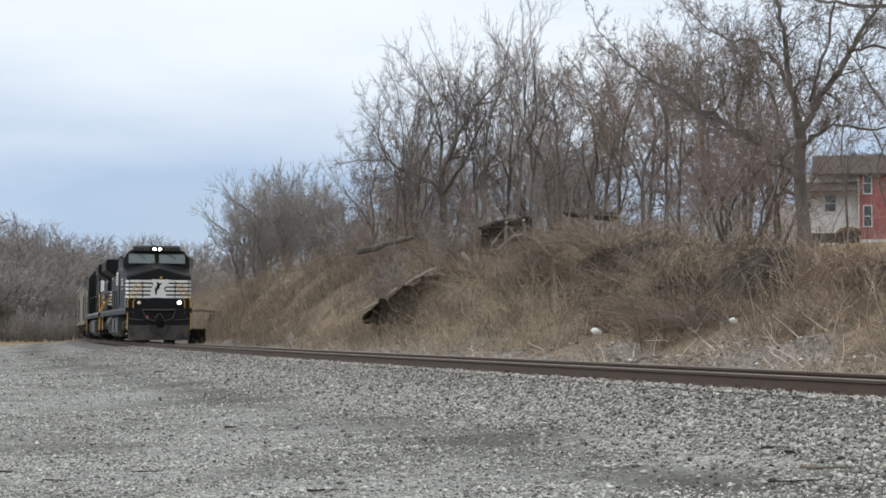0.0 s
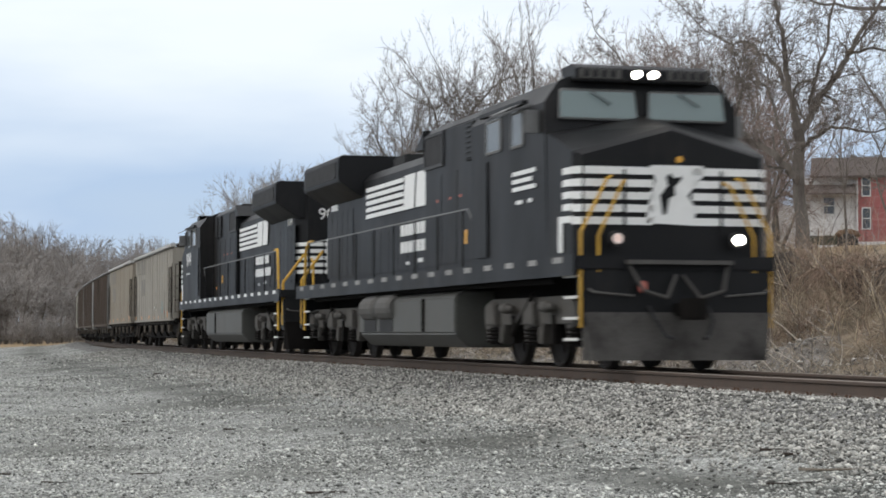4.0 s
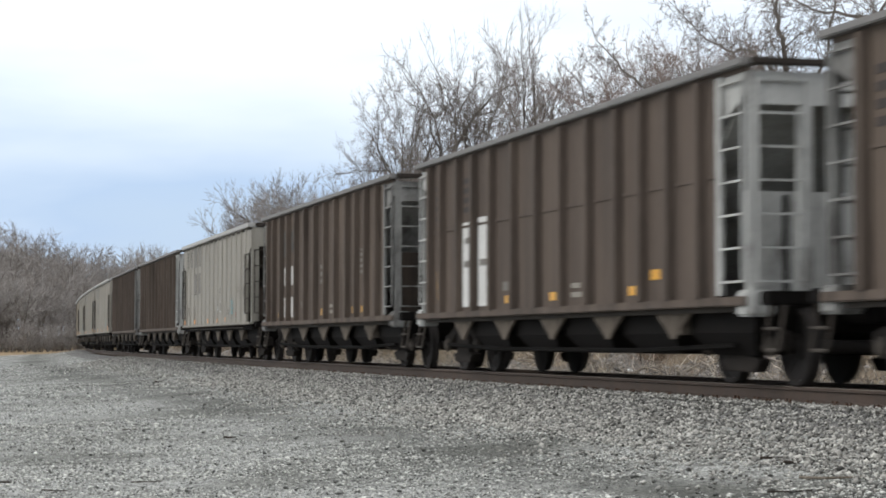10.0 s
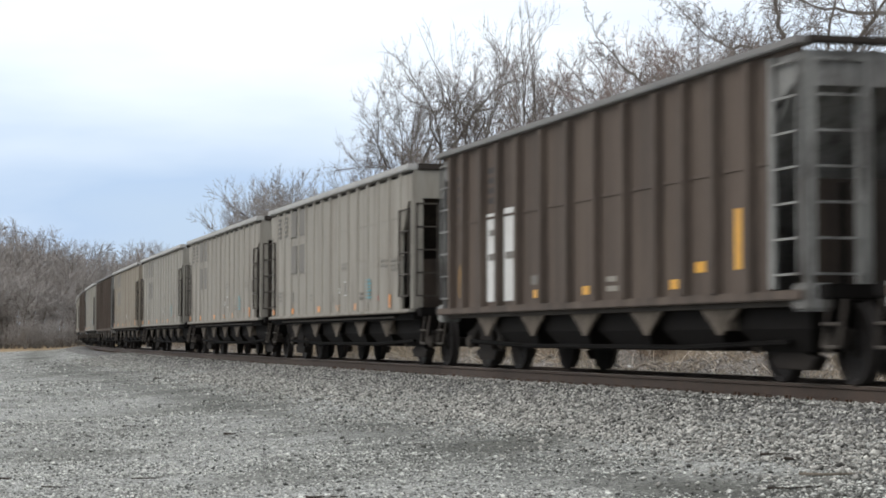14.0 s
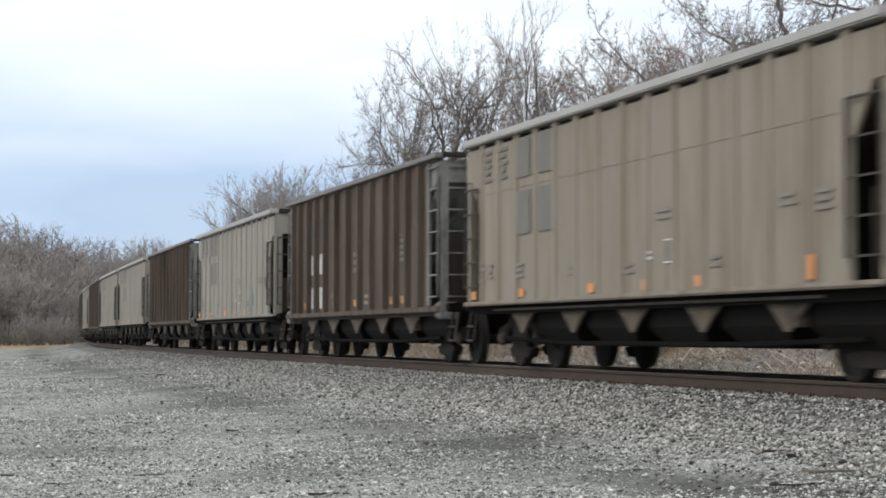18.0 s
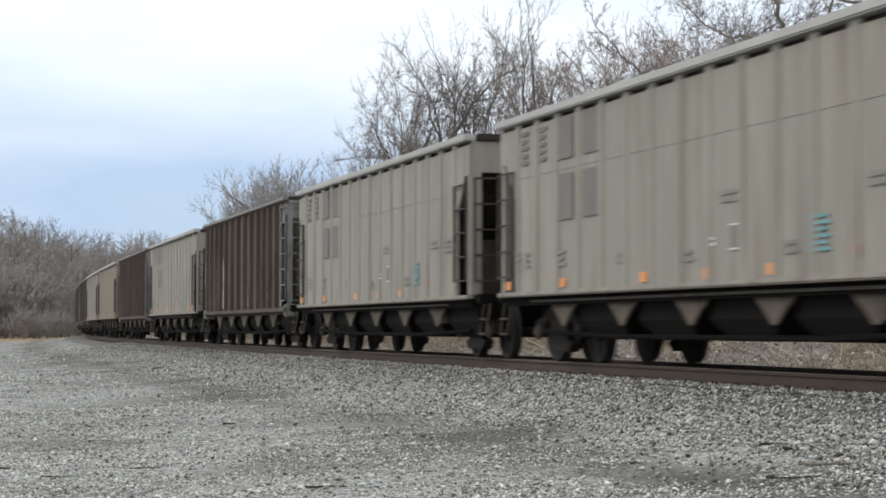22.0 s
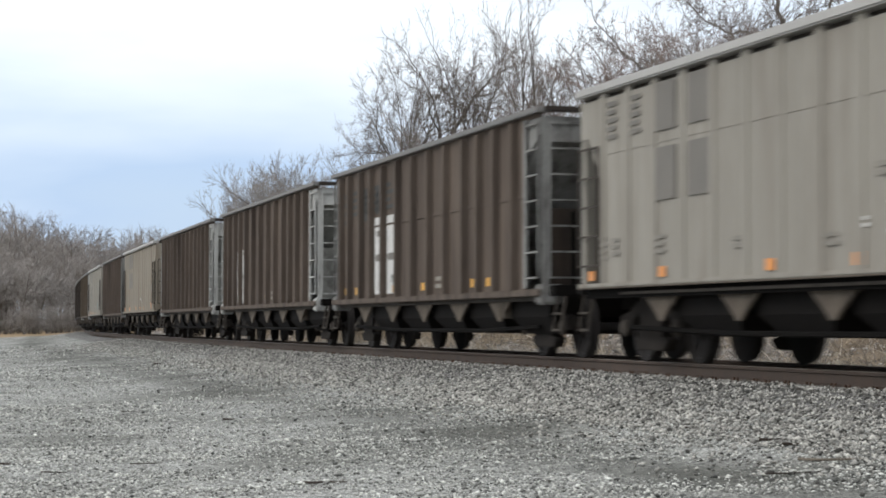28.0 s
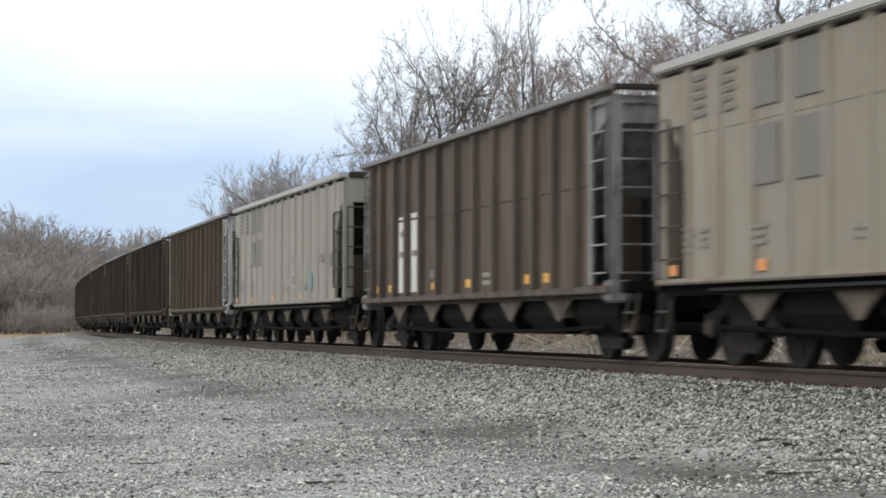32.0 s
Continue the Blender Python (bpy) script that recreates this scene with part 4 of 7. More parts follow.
def stripes(loco, name, quad, rows, fill, material, label=""):
    """White bars across a panel given by its lower left, lower right and upper left corners."""
    a, b, c = (Vector(v) for v in quad)
    n = (b - a).cross(c - a).normalized() * 0.008
    made = []
    for i in range(rows):
        lo, hi = i / rows, (i + fill) / rows
        bm = bmesh.new()
        p = [a + (c - a) * lo, b + (c - a) * lo, b + (c - a) * hi, a + (c - a) * hi]
        vs = [bm.verts.new(v - n) for v in p] + [bm.verts.new(v + n) for v in p]
        bm.faces.new(vs[:4][::-1])
        bm.faces.new(vs[4:])
        for k in range(4):
            bm.faces.new((vs[k], vs[(k + 1) % 4], vs[4 + (k + 1) % 4], vs[4 + k]))
        made.append(part(name, bm, material, loco, label))
    return made


def letters(loco, text, size, m, material):
    cu = bpy.data.curves.new("letters", "FONT")
    cu.body, cu.size, cu.extrude, cu.align_x, cu.align_y = text, size, 0.004, "CENTER", "CENTER"
    tmp = new("letters", cu)
    bpy.context.view_layer.update()
    me = bpy.data.meshes.new_from_object(tmp.evaluated_get(bpy.context.evaluated_depsgraph_get()))
    bpy.data.objects.remove(tmp)
    bpy.data.curves.remove(cu)
    me.transform(m)
    me.materials.clear()
    return attach("road_number", me, material, loco)


def emblem(loco, y, sg):
    """The owner's mark on the hood side, as plain shapes: five bars that run into two bold slanted blocks, and small blocks under them."""
    def X(x):
        return x if sg > 0 else -5.33 - x

    def slab(name, xa, xb, za, zb, lean=0.0):
        pts = [(X(xa), za), (X(xb), za), (X(xb) + lean, zb), (X(xa) + lean, zb)]
        part(name, prism(pts, "y", min(y, y + sg * 0.007), max(y, y + sg * 0.007)), ENGINE_WHITE, loco, "white painted mark")
    for i in range(5):
        z = 2.98 + i * 0.142
        slab("logo_bar", -3.42, -0.05, z, z + 0.088)
    lean = -0.12 if sg > 0 else 0.12
    slab("logo_block", -4.28, -3.42, 2.98, 3.66, lean)
    slab("logo_block", -5.2, -4.4, 2.98, 3.66, lean)
    for z in (2.12, 2.46):
        for k in range(7 if z > 2.3 else 8):
            x = -3.2 - k * 0.33
            slab("lettering_block", x - 0.27, x, z, z + 0.22)
    slab("lettering_block", -5.0, -4.62, 1.9, 1.98)
    slab("lettering_block", -3.9, -3.65, 1.88, 1.94)


CROWN = ("cab", "cab_roof_visor", "number_board", "number_bars", "windshield", "wiper", "window_frame", "headlight_bezel", "headlight", "horn", "antenna_dome")


def locomotive(label, number):
    loco = thing("diesel_locomotive", label, "locomotive", "locomotives of the coal train")
    part("deck", box(-10.5, 10.5, -1.5, 1.5, 1.42, 1.62, bevel=0.02), BLACK, loco)
    part("main_frame", box(-10.3, 10.3, -0.75, 0.75, 0.95, 1.42, bevel=0.03), SOOT_SHADE, loco)
    for y in (-1.5, 1.5):
        sg = 1 if y > 0 else -1
        part("side_sill", box(-10.4, 10.4, min(y, y + sg * .03), max(y, y + sg * .03), 1.34, 1.64), BLACK, loco)
        for i in range(17):
            x = -9.9 + i * 1.21
            plate(loco, "sill_stripe", x, x + 0.42, 1.53, 1.615, y + sg * 0.031, ENGINE_WHITE if number else DULL_WHITE)
    # wide nose with a peaked top, and the cab behind it
    def nose_ring(x, hw, ch, z1, zc):
        return [(x, -hw, 1.62), (x, hw, 1.62), (x - ch * 0, hw, z1), (x, 0.0, zc), (x, -hw, z1)]
    nb = loft([nose_ring(10.30, 1.36, 0, 3.06, 3.44), nose_ring(10.16, 1.47, 0, 3.12, 3.52), nose_ring(9.15, 1.50, 0, 3.46, 3.74), nose_ring(8.9, 1.50, 0, 3.5, 3.8)])
    part("nose", nb, BLACK, loco)
    cab_o = [(-1.5, 1.62), (1.5, 1.62), (1.52, 3.98), (1.28, 4.36), (0.85, 4.55), (-0.85, 4.55), (-1.28, 4.36), (-1.52, 3.98)]

    def slant(x, z):
        return x - max(0, z - 3.4) * 0.16
    part("cab", loft([[(slant(9.1, z), y, z) for y, z in cab_o], [(5.0, y, z) for y, z in cab_o]]), BLACK, loco)
    part("cab_roof_visor", prism([(8.55, 4.40), (9.16, 4.34), (9.16, 4.56), (8.95, 4.66), (8.4, 4.64)], "y", -1.08, 1.08, bevel=0.02), BLACK, loco)
    for yy in (-0.7, 0.7):
        nbx = part("number_board", box(9.155, 9.175, yy - 0.33, yy + 0.33, 4.39, 4.55), ENGINE_GREY, loco, "grey number board with dark unreadable bars")
        bb = bmesh.new()
        for k in range(4):
            box(9.176, 9.18, yy - 0.26 + k * 0.14, yy - 0.17 + k * 0.14, 4.41, 4.53, bb)
        part("number_bars", bb, GRILLE, nbx)
        wf = part("windshield", loft([[(9.045, yy - 0.60, 3.72), (9.045, yy + 0.60, 3.72), (8.985, yy + 0.57, 4.18), (8.985, yy - 0.57, 4.18)],
                                      [(9.10, yy - 0.60, 3.72), (9.10, yy + 0.60, 3.72), (9.04, yy + 0.57, 4.18), (9.04, yy - 0.57, 4.18)]]), WINDSHIELD, loco, "windshield glass tinted greenish for the sky's reflection")
        part("wiper", rod((9.09, yy - 0.12, 4.17), (9.12, yy + 0.18, 3.95), 0.012), GRILLE, wf)
        fr = bmesh.new()
        for pa, pb in (((9.07, yy - 0.6, 3.71), (9.07, yy + 0.6, 3.71)), ((9.07, yy + 0.6, 3.71), (9.01, yy + 0.57, 4.2)), ((9.01, yy + 0.57, 4.2), (9.01, yy - 0.57, 4.2)), ((9.01, yy - 0.57, 4.2), (9.07, yy - 0.6, 3.71))):
            rod(pa, pb, 0.022, fr, 5)
        part("window_frame", fr, RAIL_GREY, wf)
    for yy in (-0.13, 0.13):
        hl = part("headlight_bezel", rod((9.10, yy, 4.47), (9.19, yy, 4.47), 0.10, n=18), GRILLE, loco)
        part("headlight", rod((9.19, yy, 4.47), (9.205, yy, 4.47), 0.07, n=18), HEADLIGHT, hl, "lit white headlight")
    for yy in (-0.92, 0.92):
        dl = part("ditch_light_bezel", rod((10.42, yy, 1.86), (10.53, yy, 1.86), 0.115, n=18), GRILLE, loco)
        part("ditch_light", rod((10.53, yy, 1.86), (10.545, yy, 1.86), 0.075, n=18), HEADLIGHT if yy > 0 else DIM_LIGHT, dl, "lit white ditch light" if yy > 0 else "dim ditch light between flashes")
    # nose bars and the plain emblem shape between them
    for ya, yb in ((-1.34, -0.30), (0.30, 1.34)):
        stripes(loco, "nose_stripe", ((10.31, ya, 2.07), (10.31, yb, 2.07), (10.31, ya, 2.97)), 5, 0.6, ENGINE_WHITE, "white painted nose bar")
    for sg in (-1, 1):
        stripes(loco, "nose_stripe", ((10.165, sg * 1.478, 2.07), (10.295, sg * 1.37, 2.07), (10.165, sg * 1.478, 2.97)), 5, 0.6, ENGINE_WHITE, "white painted nose bar")
        stripes(loco, "nose_stripe", ((9.80, sg * 1.492, 2.10), (10.15, sg * 1.48, 2.10), (9.80, sg * 1.492, 2.97)), 5, 0.55, ENGINE_WHITE, "white painted nose bar")
        plate(loco, "step_light_plate", 9.62, 9.80, 1.68, 2.2, sg * 1.497, ENGINE_WHITE, "upright white plate")
        part("nose_door_edge", box(10.32, 10.33, sg * 0.74 - 0.02, sg * 0.74 + 0.02, 1.9, 2.86), BLACK, loco)
    part("nose_emblem_panel", prism([(-0.42, 2.10), (0.30, 2.07), (0.36, 2.3), (0.22, 2.5), (0.46, 2.78), (0.46, 2.93), (-0.34, 2.93), (-0.26, 2.7), (-0.34, 2.5)], "x", 10.305, 10.318), ENGINE_WHITE, loco, "white emblem panel")
    part("nose_emblem", prism([(-0.16, 2.22), (-0.11, 2.22), (-0.06, 2.46), (0.03, 2.5), (0.02, 2.62), (0.14, 2.74), (0.11, 2.78), (0.02, 2.74), (-0.05, 2.82), (-0.11, 2.76), (-0.08, 2.64), (-0.2, 2.5)], "x", 10.319, 10.326), BLACK, loco, "plain dark emblem shape")
    part("nose_light", rod((10.2, 0.1, 3.02), (10.32, 0.1, 3.02), 0.05, n=10), YELLOW, loco)
    for sg in (-1, 1):
        y = sg * 1.52
        for xa, xb, za, zb in ((5.95, 6.75, 3.42, 3.95), (7.35, 7.95, 3.40, 3.95)):
            w = plate(loco, "side_window", xa, xb, za, zb, y, GLASS, "dark cab side window", 0.012)
            fr = bmesh.new()
            for a, b in (((xa, y, za), (xb, y, za)), ((xb, y, za), (xb, y, zb)), ((xb, y, zb), (xa, y, zb)), ((xa, y, zb), (xa, y, za))):
                rod(a, b, 0.03, fr, 5)
            part("window_frame", fr, RAIL_GREY, w)
        part("cab_door", box(5.25, 6.0, min(y, y + sg * .02), max(y, y + sg * .02), 1.75, 3.3, bevel=0.006), BLACK, loco)
        part("sun_visor", prism([(5.8, 4.0), (8.2, 4.0), (8.2, 4.06), (5.8, 4.06)], "y", min(y, y + sg * .10), max(y, y + sg * .10)), BLACK, loco)
        part("window_awning", loft([[(7.3, y + sg * .01, 4.03), (8.05, y + sg * .01, 4.03), (8.05, y + sg * .34, 3.88), (7.3, y + sg * .34, 3.88)], [(7.3, y + sg * .01, 4.05), (8.05, y + sg * .01, 4.05), (8.05, y + sg * .34, 3.90), (7.3, y + sg * .34, 3.90)]]), RAIL_GREY, loco, "pale tilted window awning")
        part("side_mirror", box(8.72, 8.76, min(y, y + sg * .22), max(y, y + sg * .22), 3.5, 3.85, bevel=0.008), RAIL_GREY, loco)
        letters(loco, number, 0.62, Matrix.Translation((7.75, y + sg * 0.012, 2.98)) @ Matrix.Rotation(math.pi if sg > 0 else 0, 4, "Z") @ Matrix.Rotation(math.pi / 2, 4, "X"), ENGINE_WHITE) \
            if number else bars(loco, "road_number_bars", 7.4, 8.6, 2.68, 3.04, 3, y + sg * 0.005, ENGINE_WHITE)
        plate(loco, "stencil", 8.2, 8.4, 2.5, 2.56, y, ENGINE_WHITE)
        plate(loco, "stencil", 7.6, 7.9, 2.5, 2.56, y, ENGINE_WHITE)
        plate(loco, "warning_plate", 2.95, 3.12, 2.1, 2.35, sg * 1.06, YELLOW, "yellow warning plate")
        plate(loco, "marker_light", 4.2, 4.32, 1.95, 2.0, sg * 1.07, MARKER, "small amber light")
        for x in (2.6, 1.9, 1.0):
            plate(loco, "stencil", x, x + 0.12, 2.95, 3.0, sg * 1.06, RED)
    # hoods
    part("equipment_cabinet", prism([(-1.05, 1.62), (1.05, 1.62), (1.05, 4.26), (0.88, 4.42), (-0.88, 4.42), (-1.05, 4.26)], "x", 0.1, 5.05, bevel=0.02), BLACK, loco)
    part("cabinet_slope", prism([(0.1, 4.38), (-0.55, 4.02), (0.1, 4.02)], "y", -1.1, 1.1), BLACK, loco)
    part("engine_hood", prism([(-0.95, 1.62), (0.95, 1.62), (0.95, 3.80), (0.80, 3.98), (0.5, 4.06), (-0.5, 4.06), (-0.80, 3.98), (-0.95, 3.80)], "x", -5.8, 0.1), BLACK, loco)
    part("exhaust_stack", box(-5.0, -3.9, -0.45, 0.45, 4.05, 4.3, bevel=0.04), GRILLE, loco)
    part("radiator_hood", loft([[(-5.8, y, z) for y, z in ((-0.95, 1.62), (0.95, 1.62), (0.95, 4.15), (-0.95, 4.15))],
                                [(-9.3, y, z) for y, z in ((-0.95, 1.62), (0.95, 1.62), (0.95, 4.15), (-0.95, 4.15))],
                                [(-9.75, y, z) for y, z in ((-0.68, 1.62), (0.68, 1.62), (0.68, 4.12), (-0.68, 4.12))]]), BLACK, loco)
    part("radiator_wing", prism([(-0.9, 3.45), (0.9, 3.45), (1.50, 3.84), (1.50, 4.32), (1.42, 4.40), (-1.42, 4.40), (-1.50, 4.32), (-1.50, 3.84)], "x", -9.65, -5.75, bevel=0.02), BLACK, loco)
    for sg in (-1, 1):
        y = sg * 0.955
        for i in range(7):
            x = -5.55 + i * 0.78
            part("hood_door", box(x, x + 0.75, min(y, y + sg * .009), max(y, y + sg * .009), 1.78, 2.66, bevel=0.003), BLACK, loco)
        for i in range(4):
            x = 0.35 + i * 1.08
            part("cabinet_door", box(x, x + 0.98, min(sg * 1.05, sg * 1.058), max(sg * 1.05, sg * 1.058), 1.78, 3.45, bevel=0.006), BLACK, loco)
        gr = part("intake_grille", box(0.15, 1.45, min(sg * 1.04, sg * 1.07), max(sg * 1.04, sg * 1.07), 3.66, 4.2, bevel=0.01), GRILLE, loco, "dark intake grille")
        fr = bmesh.new()
        for xa, xb, za, zb in ((0.1, 1.5, 3.6, 3.66), (0.1, 1.5, 4.2, 4.25), (0.1, 0.15, 3.66, 4.2), (1.45, 1.5, 3.66, 4.2)):
            box(xa, xb, min(sg * 1.04, sg * 1.085), max(sg * 1.04, sg * 1.085), za, zb, fr)
        part("grille_frame", fr, PANEL_EDGE, gr)
        for i in range(2):
            xa = 3.15 + i * 0.75
            lv = part("louver_box", box(xa, xa + 0.5, min(sg * 1.04, sg * 1.1), max(sg * 1.04, sg * 1.1), 3.55, 4.22, bevel=0.01), GRILLE, loco, "dark louvred vent")
            sl = bmesh.new()
            for k in range(7):
                box(xa + 0.04, xa + 0.46, min(sg * 1.1, sg * 1.115), max(sg * 1.1, sg * 1.115), 3.6 + k * 0.09, 3.64 + k * 0.09, sl)
            part("louver_slat", sl, BLACK, lv)
        rg = part("radiator_grille", box(-9.4, -6.0, min(sg * 1.495, sg * 1.515), max(sg * 1.495, sg * 1.515), 3.9, 4.26), GRILLE, loco, "black radiator grille")
        for i in range(5):
            x = -6.7 - i * 0.56
            part("radiator_door", box(x - 0.53, x, min(y, y + sg * .009), max(y, y + sg * .009), 1.8, 3.3, bevel=0.003), BLACK, loco)
        emblem(loco, sg * 0.98, sg)
        stripes(loco, "end_stripe", ((-9.25, sg * 0.953, 2.05), (-8.95, sg * 0.953, 2.05), (-9.25, sg * 0.953, 2.92)), 5, 0.55, ENGINE_WHITE)
        for k in range(3):
            plate(loco, "end_marker", -9.28, -9.1, 3.6 + k * 0.2, 3.7 + k * 0.2, y, ENGINE_WHITE)
        if number:
            letters(loco, number, 0.36, Matrix.Translation((-8.7, y + sg * 0.008, 3.42)) @ Matrix.Rotation(math.pi if sg > 0 else 0, 4, "Z") @ Matrix.Rotation(math.pi / 2, 4, "X"), ENGINE_WHITE)
        else:
            bars(loco, "road_number_bars", -9.05, -8.35, 3.3, 3.55, 1, y, ENGINE_WHITE)
        # walkway rail with stanchions
        yr = sg * 1.44
        part("handrail", pipe([(4.7, yr * 0.96, 2.35), (4.5, yr, 2.62), (-9.4, yr, 2.62)], 0.015), RAIL_GREY, loco, "thin pale handrail")
        for i in range(9):
            x = 4.2 - i * 1.68
            part("stanchion", rod((x, yr, 1.62), (x, yr, 2.62), 0.016), BLACK, loco)
        for x, sx in ((10.32, 1), (-9.8, -1)):
            e = sx * 0.5
            f = x + sx * 0.12
            if sx > 0:
                part("corner_handrail", pipe([(f, yr, 0.6), (f, yr, 1.95), (f - 0.02, yr * 0.72, 2.72), (f - 0.1, yr * 0.66, 2.76)], 0.024), RAIL_YELLOW, loco, "yellow corner handrail")
                part("corner_handrail", pipe([(f + 0.02, yr * 0.74, 1.0), (f + 0.02, yr * 0.82, 1.08), (f + 0.02, yr * 0.82, 1.9), (f, yr * 0.58, 2.62), (f - 0.1, yr * 0.52, 2.7)], 0.022), RAIL_YELLOW, loco, "yellow corner handrail")
            else:
                part("corner_handrail", pipe([(x, yr, 0.6), (x, yr, 1.7), (x + 0.12, yr, 2.45), (x + 0.35, yr * 0.98, 2.66), (x + 0.75, yr * 0.98, 2.66)], 0.034), RAIL_YELLOW, loco, "yellow corner handrail")
                part("corner_handrail", pipe([(x - 0.5, yr * 0.98, 0.75), (x - 0.5, yr * 0.98, 1.8), (x - 0.55, yr * 0.62, 2.5)], 0.034), RAIL_YELLOW, loco, "yellow corner handrail")
                part("corner_handrail", pipe([(x - 0.52, yr * 0.45, 1.3), (x - 0.52, yr * 0.45, 2.3), (x - 0.3, yr * 0.45, 2.4)], 0.03), RAIL_YELLOW, loco, "yellow end handrail")
            st = bmesh.new()
            for k in range(4):
                box(min(x, x - sx * 0.62), max(x, x - sx * 0.62), min(yr, yr - sg * .25), max(yr, yr - sg * .25), 0.42 + k * 0.3, 0.45 + k * 0.3, st)
            part("step_well", st, ENGINE_GREY, loco)
            sp = bmesh.new()
            for k in range(4):
                box(min(x, x - sx * 0.62), max(x, x - sx * 0.62), min(yr, yr + sg * .012), max(yr, yr + sg * .012), 0.415 + k * 0.3, 0.455 + k * 0.3, sp)
            part("step_edge", sp, WHITE_PAINT, loco)
    # hood end: bars and number
    stripes(loco, "end_stripe", ((-9.765, -0.62, 2.05), (-9.765, 0.62, 2.05), (-9.765, -0.62, 2.92)), 5, 0.55, ENGINE_WHITE, "white painted end bar")
    for sg in (-1, 1):
        stripes(loco, "end_stripe", ((-9.75, sg * 0.69, 2.05), (-9.31, sg * 0.952, 2.05), (-9.75, sg * 0.69, 2.92)), 5, 0.55, ENGINE_WHITE, "white painted end bar")
    part("end_emblem_panel", prism([(-0.2, 2.03), (0.2, 2.03), (0.2, 2.94), (-0.2, 2.94)], "x", -9.785, -9.775), ENGINE_WHITE, loco)
    if number:
        letters(loco, number, 0.42, Matrix.Translation((-9.762, 0, 3.55)) @ Matrix.Rotation(-math.pi / 2, 4, "Z") @ Matrix.Rotation(math.pi / 2, 4, "X"), ENGINE_WHITE)
    # pilots, plow, couplers
    for sx in (-1, 1):
        part("pilot", box(min(sx * 10.2, sx * 10.5), max(sx * 10.2, sx * 10.5), -1.42, 1.42, 0.62, 1.42, bevel=0.03), BLACK, loco)
        part("plow", loft([[(sx * 10.35, -1.40, 0.14), (sx * 10.35, 1.40, 0.14), (sx * 10.45, 1.40, 0.80), (sx * 10.45, -1.40, 0.80)],
                           [(sx * 10.62, -1.30, 0.14), (sx * 10.62, 1.30, 0.14), (sx * 10.55, 1.40, 0.82), (sx * 10.55, -1.40, 0.82)]]), PLOW if sx > 0 else SOOT_SHADE, loco, "dusty steel plow")
        cp = coupler(loco, sx * 10.45, sx)
        for y in (-0.45, 0.45):
            part("air_hose", pipe([(sx * 10.5, y, 0.9), (sx * 10.75, y * 0.95, 0.7), (sx * 10.85, y * 0.7, 0.48), (sx * 10.95, y * 0.5, 0.45)], 0.028), GRILLE, loco)
        part("drop_step", box(min(sx * 10.5, sx * 10.62), max(sx * 10.5, sx * 10.62), -0.8, 0.8, 1.50, 1.56), ENGINE_GREY, loco)
        part("glad_hand", box(min(sx * 10.53, sx * 10.6), max(sx * 10.53, sx * 10.6), -0.62, -0.5, 1.1, 1.26, bevel=0.02), RED, loco, "red hose coupling")
        part("mu_hose", pipe([(sx * 10.53, -0.75, 1.5), (sx * 10.72, -0.6, 1.12), (sx * 10.74, -0.25, 1.02), (sx * 10.55, -0.05, 1.35)], 0.025), PLOW, loco)
        part("mu_hose", pipe([(sx * 10.53, 0.75, 1.5), (sx * 10.72, 0.6, 1.12), (sx * 10.74, 0.25, 1.02), (sx * 10.55, 0.05, 1.35)], 0.025), PLOW, loco)
        part("grab_iron", pipe([(sx * 10.52, -1.35, 1.15), (sx * 10.58, -1.3, 1.1), (sx * 10.58, -0.7, 1.05)], 0.018), ENGINE_GREY, loco)
        part("grab_iron", pipe([(sx * 10.52, 1.35, 1.15), (sx * 10.58, 1.3, 1.1), (sx * 10.58, 0.7, 1.05)], 0.018), ENGINE_GREY, loco)
    # tank and running gear
    tank = part("fuel_tank", prism([(-1.2, 0.28), (1.2, 0.28), (1.46, 0.52), (1.46, 1.16), (1.3, 1.26), (-1.3, 1.26), (-1.46, 1.16), (-1.46, 0.52)], "x", -3.75, 3.75, bevel=0.03), TANK_GREY, loco, "dusty grey fuel tank")
    for y in (-1.475, 1.475):
        part("tank_strap", box(1.55, 1.66, y - 0.02, y + 0.02, 0.55, 1.15), SOOT_SHADE, tank)
    for y in (-1.25, 1.25):
        part("air_reservoir", lathe([(0.0, -1.0), (0.14, -0.98), (0.17, -0.9), (0.17, 0.9), (0.14, 0.98), (0.0, 1.0)], 14, "x"), ENGINE_GREY, loco).matrix_basis = pose(-5.6 + 2.6, y * 0.9, 1.34)
        part("sand_pipe", pipe([(9.9, y, 1.3), (9.75, y * 0.75, 0.6), (9.7, y * 0.62, 0.2)], 0.03), GRILLE, loco)
        part("cable_duct", pipe([(8.9, y * 1.05, 1.30), (4.0, y * 1.05, 1.32), (-9.0, y * 1.05, 1.30)], 0.05), SOOT_SHADE, loco)
    for x in (7.5, -7.5):
        engine_truck(loco, x)
    if not number:
        for y in (-1.40, 1.40):
            for x in (-2.75, -1.35):
                part("air_tank", lathe([(0.0, -0.62), (0.22, -0.6), (0.27, -0.5), (0.27, 0.5), (0.22, 0.6), (0.0, 0.62)], 16, "x"), ENGINE_GREY, tank, "round grey air tank").matrix_basis = pose(x, y * 0.95, 1.02)
                # flat dark plate: a recess's shade is put into its colour
                part("tank_recess", box(x - 0.55, x + 0.55, y * 1.047 - 0.006, y * 1.047 + 0.006, 0.56, 0.80), GRILLE, tank)
